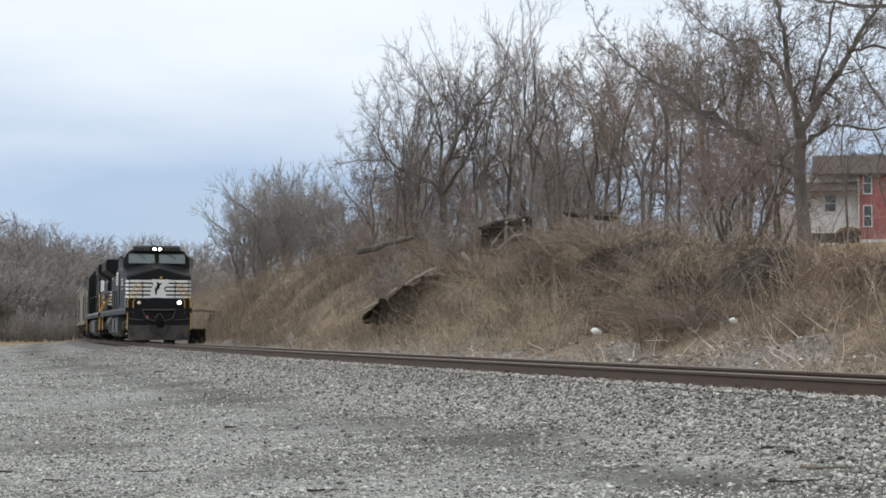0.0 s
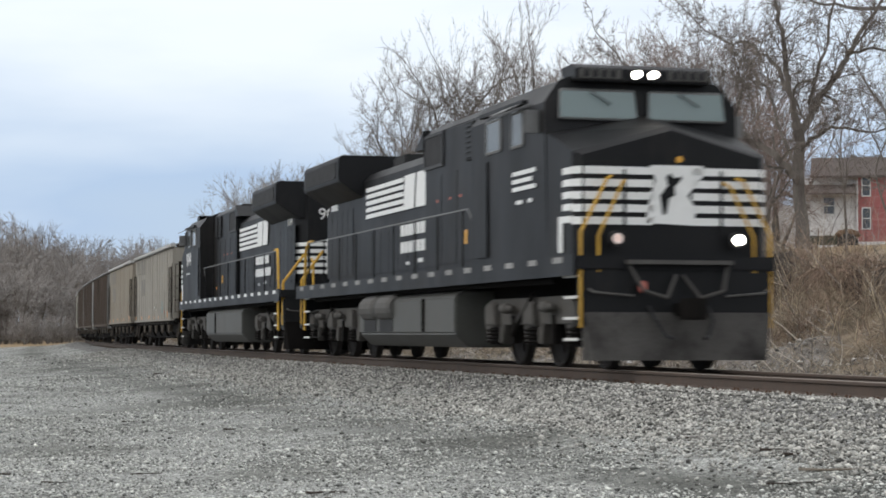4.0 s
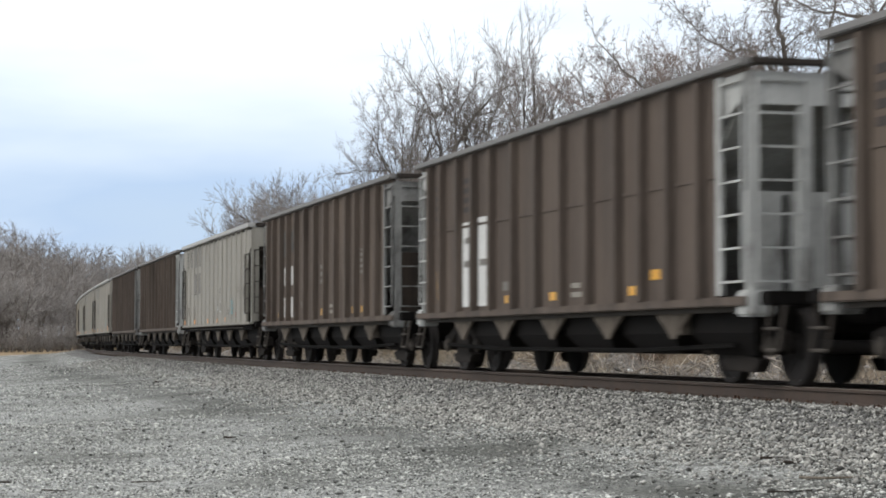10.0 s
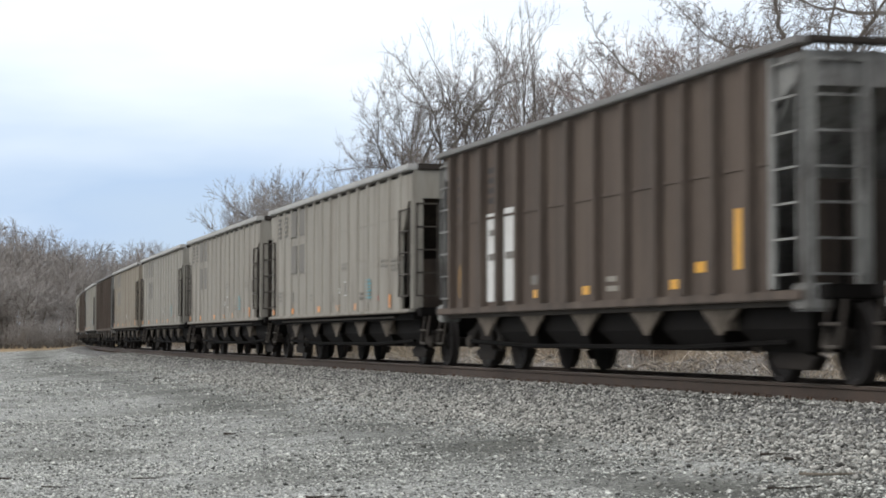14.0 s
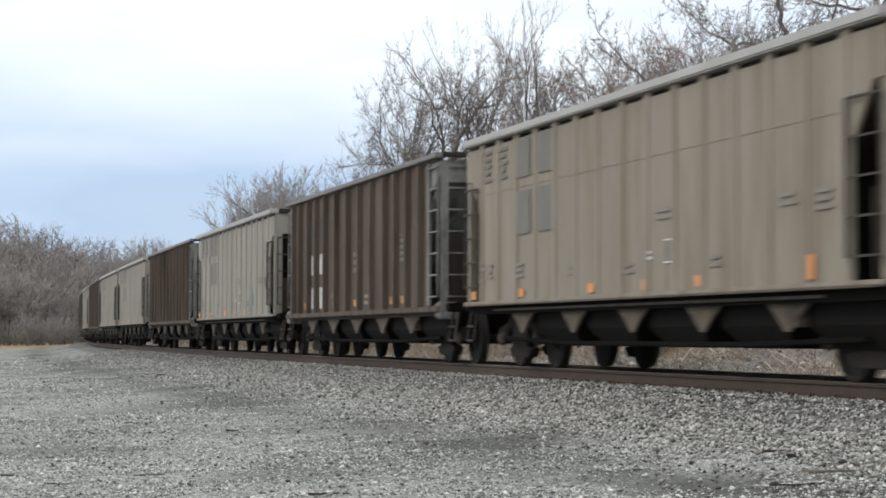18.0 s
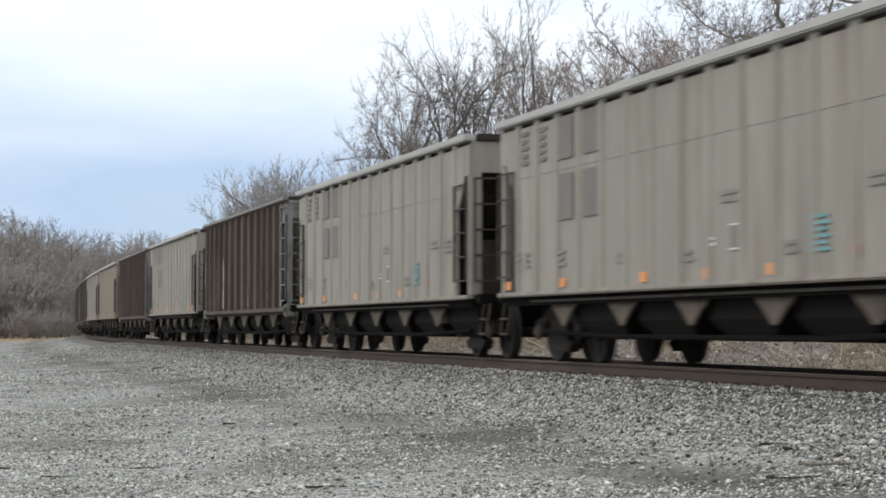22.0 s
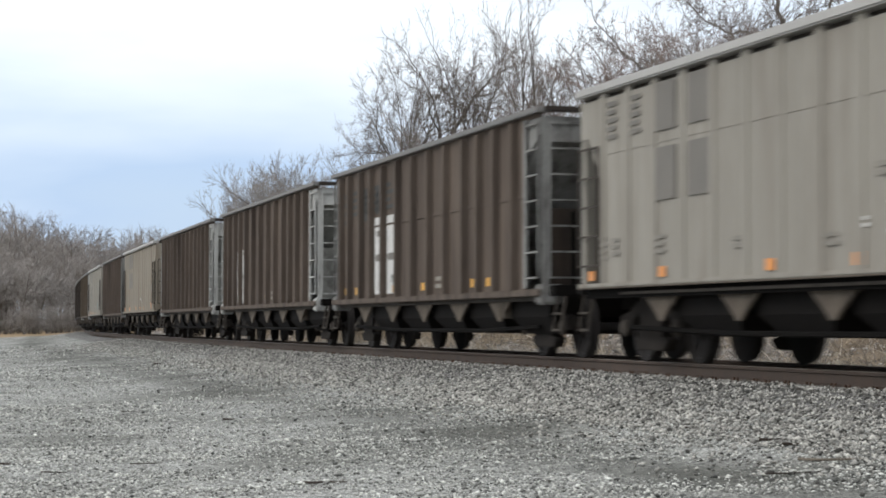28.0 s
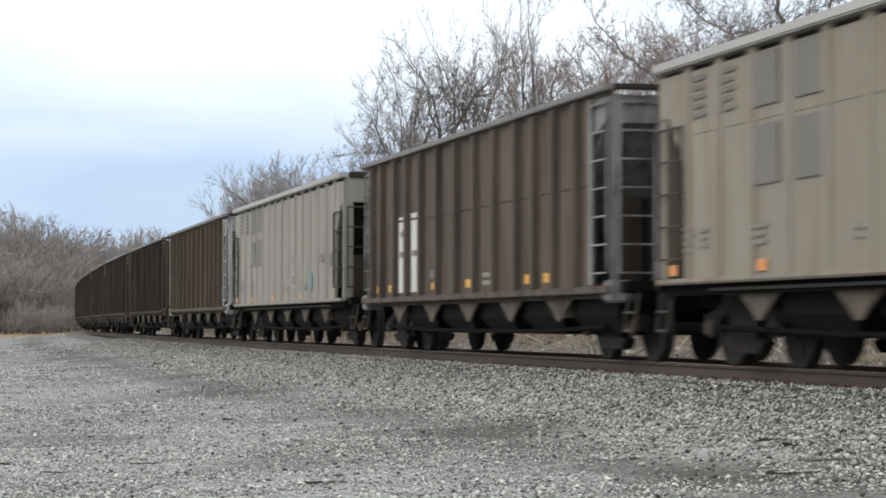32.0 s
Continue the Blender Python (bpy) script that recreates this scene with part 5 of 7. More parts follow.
    # roof fittings
    for x, h in ((7.2, 0.09), (6.6, 0.07)):
        part("horn", prism([(x - 0.25, 4.54), (x + 0.25, 4.54), (x + 0.2, 4.54 + h), (x - 0.2, 4.54 + h)], "y", -0.3, 0.3, bevel=0.02), GRILLE, loco)
    part("antenna_dome", lathe([(0.0, 4.75), (0.12, 4.72), (0.16, 4.6), (0.16, 4.54), (0.0, 4.54)], 12, "z"), BLACK, loco).matrix_basis = pose(6.0, 0, 0)
    # flattened to fit the camera's view: everything above the window sills sits closer to them
    for ob in loco.children_recursive:
        if ob.type == "MESH" and ob.name.split(".")[0] in CROWN:
            for v in ob.data.vertices:
                v.co.z = min(v.co.z, 3.72 + (v.co.z - 3.72) * 0.87)
    return loco


FIRST = locomotive("black diesel locomotive with white nose bars leading the train", "")
SECOND = locomotive("black diesel locomotive running cab-rearward behind the leader", "9044")
LOCOS = [(FIRST, -34.45, False), (SECOND, -11.3, True)]
for engine, back, about in LOCOS:
    engine.matrix_basis = track_pose(139.8 + back, about)


# ---- trees and brush ----
BARK = mat("grey_brown_bark", (0.20, 0.178, 0.157), 0.95, second=(0.085, 0.075, 0.066), scale=3, fine=30, bump=0.8, stretch=(1, 1, 0.25), random=0.15, spec=0.1)
TWIG = mat("bare_twigs", (0.23, 0.205, 0.185), 0.95, second=(0.13, 0.115, 0.103), scale=2, fine=20, bump=0, random=0.15, spec=0.1)
# Greyer and paler: distance haze is put into the twig colour; saplings share it.
TWIG_HAZE = mat("pale_hazed_twigs", (0.42, 0.388, 0.36), 0.95, second=(0.28, 0.255, 0.235), scale=1, fine=10, bump=0, random=0.12, spec=0.1)
TWIG_RED = mat("reddish_bare_twigs", (0.31, 0.25, 0.222), 0.95, second=(0.18, 0.143, 0.126), scale=2, fine=20, bump=0, random=0.15, spec=0.1)
# Far twigs are lightened to carry the haze of distance in their colour.
TWIG_FAR = mat("distant_hazed_twigs", (0.33, 0.308, 0.29), 0.95, second=(0.22, 0.205, 0.193), scale=0.3, fine=4, bump=0, random=0.2, spec=0.1)
TWIG_GREY = mat("grey_dead_wood", (0.38, 0.345, 0.31), 0.95, second=(0.20, 0.178, 0.158), scale=2, fine=20, bump=0, island=0.6, spec=0.1)
DRY = mat("dry_stems", (0.46, 0.385, 0.275), 0.95, second=(0.21, 0.17, 0.122), scale=1.2, fine=9, bump=0, island=0.7, spec=0.1)
DRY_PALE = mat("pale_dry_grass", (0.48, 0.41, 0.31), 0.95, second=(0.27, 0.222, 0.165), scale=1.2, fine=9, bump=0, island=0.7, spec=0.1)
BRAMBLE = mat("brown_bramble", (0.36, 0.30, 0.23), 0.95, second=(0.15, 0.122, 0.092), scale=1.2, fine=9, bump=0, island=0.7, spec=0.1)

TWIG_GREY_BROWN = mat("grey_brown_vines", (0.22, 0.19, 0.165), 0.95, second=(0.10, 0.085, 0.073), scale=2, fine=20, bump=0, island=0.65, spec=0.1)
BLEACHED = mat("bleached_wood", (0.62, 0.56, 0.48), 0.9, second=(0.38, 0.33, 0.27), scale=2, fine=20, bump=0, island=0.5, spec=0.1)
# A darker copy of the briars: the hollows' shade is in its colour.
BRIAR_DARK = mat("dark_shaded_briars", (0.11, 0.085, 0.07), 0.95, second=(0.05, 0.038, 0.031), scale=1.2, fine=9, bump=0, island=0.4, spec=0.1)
BRIAR = mat("red_brown_briars", (0.33, 0.245, 0.185), 0.95, second=(0.17, 0.122, 0.092), scale=1.2, fine=9, bump=0, island=0.65, spec=0.1)


class Sticks:
    """Collects tapered three-sided sticks into one mesh."""

    def __init__(self):
        self.v, self.f = [], []

    def stick(self, pts, radii):
        base = len(self.v)
        for i, p in enumerate(pts):
            d = (pts[min(i + 1, len(pts) - 1)] - pts[max(i - 1, 0)]).normalized()
            u = d.cross(Vector((0.31, 0.17, 0.93))).normalized() if abs(d.z) < 0.95 else d.cross(Vector((1, 0, 0.1))).normalized()
            w = d.cross(u)
            for k in range(3):
                a = k * 2.0944
                self.v.append(p + (u * math.cos(a) + w * math.sin(a)) * radii[i])
        for i in range(len(pts) - 1):
            for k in range(3):
                a, b = base + i * 3 + k, base + i * 3 + (k + 1) % 3
                self.f.append((a, b, b + 3, a + 3))

    def mesh(self, name):
        return mesh_from(name, self.v, self.f)


def limb(sticks, rnd, p, d, length, r, tip, n, bend, lift):
    """One tapering limb; returns its points and radii."""
    pts, radii = [p.copy()], [r]
    for i in range(n):
        d = (d + Vector((rnd.gauss(0, bend), rnd.gauss(0, bend), rnd.gauss(0, bend * 0.5) + lift))).normalized()
        p = p + d * (length / n)
        pts.append(p.copy())
        radii.append(r + (tip - r) * (i + 1) / n)
    sticks.stick(pts, radii)
    return pts, radii


def turned_off(rnd, axis, angle):
    """A direction at an angle from an axis, to a random side."""
    side = axis.cross(Vector((rnd.gauss(0, 1), rnd.gauss(0, 1), rnd.gauss(0, 1)))).normalized()
    return (axis * math.cos(angle) + side * math.sin(angle)).normalized()


def fork(thick, fine, rnd, p, d, length, r, depth, thin, spread, lift, side=2):
    """A limb that divides at its end into a leader and a branch, with thinner shoots along it."""
    n = 5 if r > 0.05 else (4 if depth > 2 else (3 if depth > 0 else 2))
    tip = max(thin * 0.6, r * 0.72)
    pts, radii = limb(thick if r > 0.03 else fine, rnd, p, d, length, r, tip, n, 0.14, lift)
    if depth <= 0:
        return
    end, axis = pts[-1], (pts[-1] - pts[-2]).normalized()
    fork(thick, fine, rnd, end, turned_off(rnd, axis, rnd.uniform(0.16, 0.42) * spread), length * rnd.uniform(0.72, 0.88), tip * rnd.uniform(0.86, 0.98), depth - 1, thin, spread, lift, side)
    fork(thick, fine, rnd, end, turned_off(rnd, axis, rnd.uniform(0.45, 0.85) * spread), length * rnd.uniform(0.58, 0.82), max(thin, tip * rnd.uniform(0.55, 0.78)), depth - 1, thin, spread, lift, side)
    for k in range(side if depth > 2 else side + 1):
        f = rnd.uniform(0.25, 0.9) * n
        i = min(n - 1, int(f))
        ax = (pts[i + 1] - pts[i]).normalized()
        fork(thick, fine, rnd, pts[i].lerp(pts[i + 1], f - i), turned_off(rnd, ax, rnd.uniform(0.6, 1.15) * spread), length * rnd.uniform(0.35, 0.6), max(thin, r * rnd.uniform(0.28, 0.45)), depth - 2, thin, spread, lift, side)


def bare_tree(label, seed, height, r, limbs=3, split=0.28, spread=1.0, twig=None, stems=1, depth=6, thin=0.0078, tilt=0.5, lift=0.010, side=2, group="bare trees on the bank"):
    """A trunk that divides into a few rising limbs, each forking on down to fine twigs."""
    rnd = random.Random(seed)
    tree = thing("bare_tree", label, "tree", group)
    tr, cr = Sticks(), Sticks()
    for s in range(stems):
        a = rnd.uniform(0, 6.28) + 6.283 * s / stems
        lean = 0.06 if stems == 1 else 0.24
        base = Vector((math.cos(a) * 0.25 * (stems > 1), math.sin(a) * 0.25 * (stems > 1), -0.3))
        d = Vector((math.cos(a) * lean, math.sin(a) * lean, 1)).normalized()
        h = height * (1.0 if s == 0 else rnd.uniform(0.75, 0.95))
        rs = r * rnd.uniform(0.8, 1.0)
        tp, rad = limb(tr, rnd, base, d, h * split, rs, rs * 0.82, 5, 0.06, 0.02)
        reach = sum(0.82 ** k for k in range(depth + 1))
        for k in range(limbs):
            az = a + 6.283 * k / limbs + rnd.uniform(-0.5, 0.5)
            tl = tilt * (0.2 if k == 0 else rnd.uniform(0.7, 1.3))
            dd = (d + Vector((math.cos(az) * tl, math.sin(az) * tl, 0))).normalized()
            start = tp[-1] if k < 2 else tp[rnd.randint(2, 4)]
            ln = h * (1 - split) / reach * (1.12 if k == 0 else rnd.uniform(0.8, 1.05))
            fork(tr, cr, rnd, start, dd, ln, rs * (0.7 if k == 0 else rnd.uniform(0.42, 0.6)), depth, thin, spread, lift, side)
    attach("trunk", tr.mesh("trunk"), BARK, tree)
    attach("crown", cr.mesh("crown"), twig or TWIG, tree)
    return tree


def place(proto, used, px, r, turn, top_y, squeeze=1.0):
    """Stand a tree r metres off in a direction, as tall as the skyline there asks."""
    x, y = bearing(px, r)
    g = ground_at(x, y)
    tall = max(v.co.z for c in proto.children for v in c.data.vertices)
    size = max(0.25, (EYE_Z + (588 - top_y) / 3647.4 * r - g) / tall)
    m = pose(x, y, g - 0.1, 0, 0, turn)
    if proto in used:
        ob = copy_thing(proto, m)
    else:
        used.add(proto)
        ob = proto
        ob.matrix_basis = m
    ob.scale = (size * squeeze, size * squeeze, size)
    return ob


def build_trees():
    used = set()
    L1 = "tall bare grey-brown deciduous tree on the bank"
    L2 = "dense rounded bare tree with haze-paled grey twigs"
    protos = [
        bare_tree(L1, 11, 12.0, 0.20, 4, 0.26, 1.0, tilt=0.75, depth=6),
        bare_tree(L1, 12, 12.5, 0.17, 3, 0.30, 0.95, tilt=0.5, depth=6),
        bare_tree("slender bare tree with upright twigs", 13, 12.5, 0.13, 2, 0.34, 0.75, depth=6, tilt=0.26, lift=0.045),
        bare_tree("bushy bare tree with many stems and dense twigs", 14, 8.0, 0.08, 3, 0.15, 1.0, stems=3, depth=5, thin=0.009),
        bare_tree("bare tree with spreading grey limbs", 15, 11.0, 0.20, 4, 0.22, 1.05, tilt=0.95, depth=6),
        bare_tree("slender bare tree with reddish buds", 16, 11.0, 0.13, 3, 0.3, 0.9, TWIG_RED, tilt=0.45, depth=6),
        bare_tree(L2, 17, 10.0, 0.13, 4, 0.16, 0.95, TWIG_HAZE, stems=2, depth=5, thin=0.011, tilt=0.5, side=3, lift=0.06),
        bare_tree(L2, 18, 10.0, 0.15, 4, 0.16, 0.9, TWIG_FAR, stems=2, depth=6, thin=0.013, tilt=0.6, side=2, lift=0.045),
        bare_tree("old bare tree fanning out in many dark limbs", 19, 12.0, 0.24, 4, 0.3, 1.0, tilt=0.8, depth=7),
    ]
    spots = [
        (655, 100, 4, 168, 0.6), (735, 99, 0, 60, 0.62), (778, 95, 8, 34, 0.8), (700, 102, 1, 66, 0.55), (858, 94, 2, -12, 0.9), (842, 97, 0, 10, 0.6), (900, 102, 5, 10, 0.7), (720, 99, 1, 96, 0.8),
        (912, 92, 2, -14, 0.9), (935, 94, 2, -22, 1.0), (972, 90, 0, 60, 0.8), (1040, 92, 1, 36, 0.8), (1090, 86, 5, 10, 0.9),
        (700, 116, 6, 190, 1), (745, 118, 6, 170, 0.9), (800, 118, 6, 150, 1), (905, 114, 6, 110, 1), (965, 112, 6, 100, 1), (1020, 108, 6, 90, 1),
        (1140, 90, 1, 34, 0.9), (1172, 84, 5, -12, 0.8), (1205, 80, 5, -4, 0.8), (1255, 84, 2, -30, 0.9), (1310, 84, 5, -10, 0.8), (1352, 92, 1, -30, 0.7),
        (1500, 96, 1, 90, 0.6), (1580, 92, 4, -20, 0.8), (1640, 85, 1, -60, 0.8),
        (418, 178, 7, 340, 1), (440, 168, 7, 308, 1), (466, 160, 7, 292, 1), (492, 165, 7, 276, 1), (520, 155, 7, 296, 1), (548, 150, 7, 312, 1),
        (582, 142, 7, 300, 1), (450, 148, 3, 390, 1), (490, 145, 3, 390, 1), (535, 140, 3, 385, 1), (580, 134, 3, 375, 1), (622, 132, 6, 300, 1),
        (690, 124, 3, 290, 1), (740, 124, 3, 260, 1), (925, 122, 3, 210, 1), (1050, 112, 3, 200, 1),
        (1225, 100, 3, 160, 1), (1275, 104, 3, 150, 1), (1320, 98, 3, 150, 1), (985, 104, 5, 50, 0.9), (1068, 100, 1, 26, 0.8), (1150, 98, 5, 20, 0.9), (1235, 100, 5, 6, 0.9), (1330, 102, 5, 0, 0.9)]
    rnd = random.Random(3)
    for px, r, k, top_y, sq in spots:
        place(protos[k], used, px, r, rnd.uniform(0, 360), top_y, sq)
    shrub = [bare_tree("low leafless shrub with a mass of fine twigs", 70 + k, 3.0, 0.03, 3, 0.12, 1.0, (TWIG_HAZE, BRAMBLE, TWIG_RED)[k], stems=3, depth=4, group="leafless shrubs", thin=0.007, tilt=0.5) for k in range(3)]
    for k in range(28):
        px = 600 + 790 * (k + rnd.random()) / 28
        s_r = 78 + rnd.uniform(0, 26) + max(0, (1000 - px)) * 0.03
        if 840 < px < 1110:
            s_r = max(s_r, 92)
        place(shrub[k % 3], used, px, s_r, rnd.uniform(0, 360), rnd.uniform(310, 405), 1.0)


def big_tree():
    """The old tree beside the house, with one long low limb reaching out over the bank."""
    rnd = random.Random(21)
    tree = thing("bare_tree", "large old bare tree with a long low limb beside the house", "tree", "bare trees on the bank")
    tr, cr = Sticks(), Sticks()
    u = 62 / 3647.4          # metres a unit at this distance

    def P(px, py, dy=0.0):
        return Vector(((px - 1421) * u, dy, (445 - py) * u))
    limbs = [
        ([P(1424, 452), P(1420, 380), P(1415, 320), P(1417, 262), P(1411, 215)], [0.26, 0.22, 0.20, 0.185, 0.16]),
        ([P(1411, 215), P(1398, 160, -.3), P(1394, 110, -.5), P(1388, 60, -.7), P(1376, 10, -.8), P(1380, -50, -.9)], [0.13, 0.105, 0.085, 0.075, 0.06, 0.045]),
        ([P(1417, 240), P(1430, 215, .3), P(1446, 181, .5), P(1474, 138, .7), P(1500, 100, .8), P(1516, 66, 1.0), P(1550, 15, 1.2), P(1580, -30, 1.3)], [0.135, 0.13, 0.12, 0.11, 0.095, 0.08, 0.06, 0.05]),
        ([P(1412, 325), P(1398, 298, -.6), P(1362, 270, -1.1), P(1335, 258, -1.4), P(1300, 240, -1.8), P(1272, 214, -2.0), P(1240, 208, -2.2), P(1205, 178, -2.5), P(1168, 160, -2.7), P(1128, 132, -2.8), P(1100, 98, -2.9)], [0.13, 0.125, 0.115, 0.105, 0.095, 0.085, 0.07, 0.06, 0.048, 0.036, 0.022]),
        ([P(1398, 160), P(1384, 120, .4), P(1362, 92, .6), P(1326, 66, .8), P(1288, 62, 1.2), P(1252, 40, 1.4), P(1215, 0, 1.5)], [0.085, 0.07, 0.06, 0.05, 0.04, 0.03, 0.02]),
        ([P(1418, 270), P(1436, 246, -.5), P(1462, 234, -.8), P(1500, 232, -1.0), P(1545, 242, -1.3), P(1600, 228, -1.6)], [0.07, 0.06, 0.05, 0.045, 0.035, 0.025]),
        ([P(1436, 200), P(1444, 150, -.4), P(1462, 100, -.8), P(1470, 40, -1.0), P(1488, -40, -1.2)], [0.065, 0.06, 0.05, 0.04, 0.03]),
        ([P(1409, 290), P(1380, 215, .8), P(1366, 160, 1.2), P(1340, 120, 1.5)], [0.06, 0.05, 0.04, 0.03]),
        ([P(1272, 214, -2.0), P(1290, 190, -2.1), P(1284, 165, -2.2), P(1262, 150, -2.3)], [0.04, 0.034, 0.028, 0.02]),
        ([P(1310, 244, -1.7), P(1314, 200, -1.8), P(1322, 160, -1.9), P(1312, 130, -2.0)], [0.042, 0.036, 0.03, 0.02]),
        ([P(1640, 30, 1.0), P(1568, 14, .6), P(1500, 14, .2), P(1440, 4, 0), P(1410, -12, -.2)], [0.09, 0.075, 0.055, 0.04, 0.03]),
        ([P(1500, 100), P(1530, 92, -.3), P(1575, 95, -.6), P(1640, 80, -.8)], [0.055, 0.05, 0.04, 0.03])]
    for i, (pts, radii) in enumerate(limbs):
        wood, wr = [], []
        for a in range(len(pts) - 1):
            for k in range(3):
                f = k / 3
                wood.append(pts[a].lerp(pts[a + 1], f) + Vector((rnd.gauss(0, .035), rnd.gauss(0, .035), rnd.gauss(0, .035))) * (0 if k == 0 else 1))
                wr.append(radii[a] + (radii[a + 1] - radii[a]) * f)
        wood.append(pts[-1])
        wr.append(radii[-1])
        tr.stick(wood, wr)
        if i == 0:
            continue
        fork(tr, cr, rnd, wood[-1], (wood[-1] - wood[-3]).normalized(), 0.5, wr[-1], 4, 0.007, 1.1, 0.02)
        count = 4 + 2 * len(pts)
        for k in range(count):
            f = 0.10 + 0.88 * (k + rnd.random()) / count
            j = min(len(wood) - 2, int(f * (len(wood) - 1)))
            ax = (wood[j + 1] - wood[j]).normalized()
            d = (turned_off(rnd, ax, rnd.uniform(0.6, 1.2)) + Vector((0, 0, 0.35))).normalized()
            fork(tr, cr, rnd, wood[j], d, rnd.uniform(0.35, 0.65), max(0.012, wr[j] * rnd.uniform(0.25, 0.4)), 4, 0.007, 1.15, 0.0)
    attach("trunk", tr.mesh("trunk"), BARK, tree)
    attach("crown", cr.mesh("crown"), TWIG, tree)
    x, y = bearing(1421, 62)
    tree.matrix_basis = pose(x, y, EYE_Z + (588 - 445) * u, 0, 0, -math.degrees(math.atan((1421 - 784) / 3647.4)))


def vine_curtain(px, r, top_y, width, seed):
    """A tree smothered in fine brown vines that arch over and hang down."""
    rnd = random.Random(seed)
    x, y = bearing(px, r)
    g = ground_at(x, y)
    h = EYE_Z + (588 - top_y) / 3647.4 * r - g
    tree = thing("vine_covered_tree", "bare tree smothered in hanging brown vines", "tree", "vine-hung trees on the bank", pose(x, y, g - 0.1))
    tr, cr = Sticks(), Sticks()
    for k in range(4):
        a = k * 1.57 + rnd.uniform(-0.4, 0.4)
        fork(tr, cr, rnd, Vector((0, 0, 0)), Vector((math.cos(a) * 0.3, math.sin(a) * 0.3, 1)).normalized(), h * 0.34, 0.075, 4, 0.009, 0.8, 0.03)
    for k in range(330):
        a, f = rnd.uniform(0, 6.28), math.sqrt(rnd.random())
        p = Vector((math.cos(a) * f * width, math.sin(a) * f * width, h * (1.0 - 0.45 * f * f) * rnd.uniform(0.45, 0.98)))
        d = Vector((math.cos(a) * 0.7 + rnd.gauss(0, .4), math.sin(a) * 0.7 + rnd.gauss(0, .4), rnd.uniform(0.1, 0.9))).normalized()
        pts, ln = [p], rnd.uniform(1.2, 2.8)
        for i in range(6):
            d = (d + Vector((rnd.gauss(0, .12), rnd.gauss(0, .12), -0.32))).normalized()
            pts.append(pts[-1] + d * ln / 6)
        cr.stick(pts, [0.009 * (1 - 0.12 * i) for i in range(7)])
    attach("trunk", tr.mesh("trunk"), BARK, tree)
    attach("vines", cr.mesh("vines"), TWIG_RED, tree)


build_trees()
big_tree()
for spec in ((1285, 74, 150, 1.0, 5), (1335, 72, 170, 1.0, 6), (1378, 76, 140, 0.8, 7)):
    vine_curtain(*spec)


def far_woods():
    """The wooded horizon beyond the end of the yard, as rows of simple bare trees."""
    rnd = random.Random(31)
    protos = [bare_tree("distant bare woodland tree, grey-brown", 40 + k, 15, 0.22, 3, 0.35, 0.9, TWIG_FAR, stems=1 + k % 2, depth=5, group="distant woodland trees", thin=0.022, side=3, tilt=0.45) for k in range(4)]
    used = set()
    sky = [(-80, 372), (0, 376), (30, 388), (70, 386), (95, 398), (112, 416), (140, 412), (185, 418), (235, 414), (290, 412), (340, 424), (420, 430)]
    for row, (r, n, low) in enumerate(((290, 34, 84), (330, 34, 44), (380, 34, 16), (430, 34, 0), (470, 30, 4))):
        for i in range(n):
            px = -70 + 490 * (i + rnd.uniform(0.1, 0.9)) / n
            place(protos[rnd.randrange(4)], used, px, r + rnd.uniform(-14, 14), rnd.uniform(0, 360), ramp_to(px, sky) + low + rnd.uniform(-6, 10))

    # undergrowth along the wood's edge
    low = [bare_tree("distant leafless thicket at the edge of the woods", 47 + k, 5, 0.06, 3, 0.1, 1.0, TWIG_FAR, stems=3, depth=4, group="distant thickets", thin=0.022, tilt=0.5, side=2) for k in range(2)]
    for i in range(60):
        place(low[i % 2], used, -60 + 400 * (i + rnd.random()) / 60, rnd.uniform(272, 300), rnd.uniform(0, 360), rnd.uniform(540, 568))


far_woods()


VIEW_GAPS = ((51.5, -7.1), (43.5, -7.7))         # stems left out here so the camera sees the litter


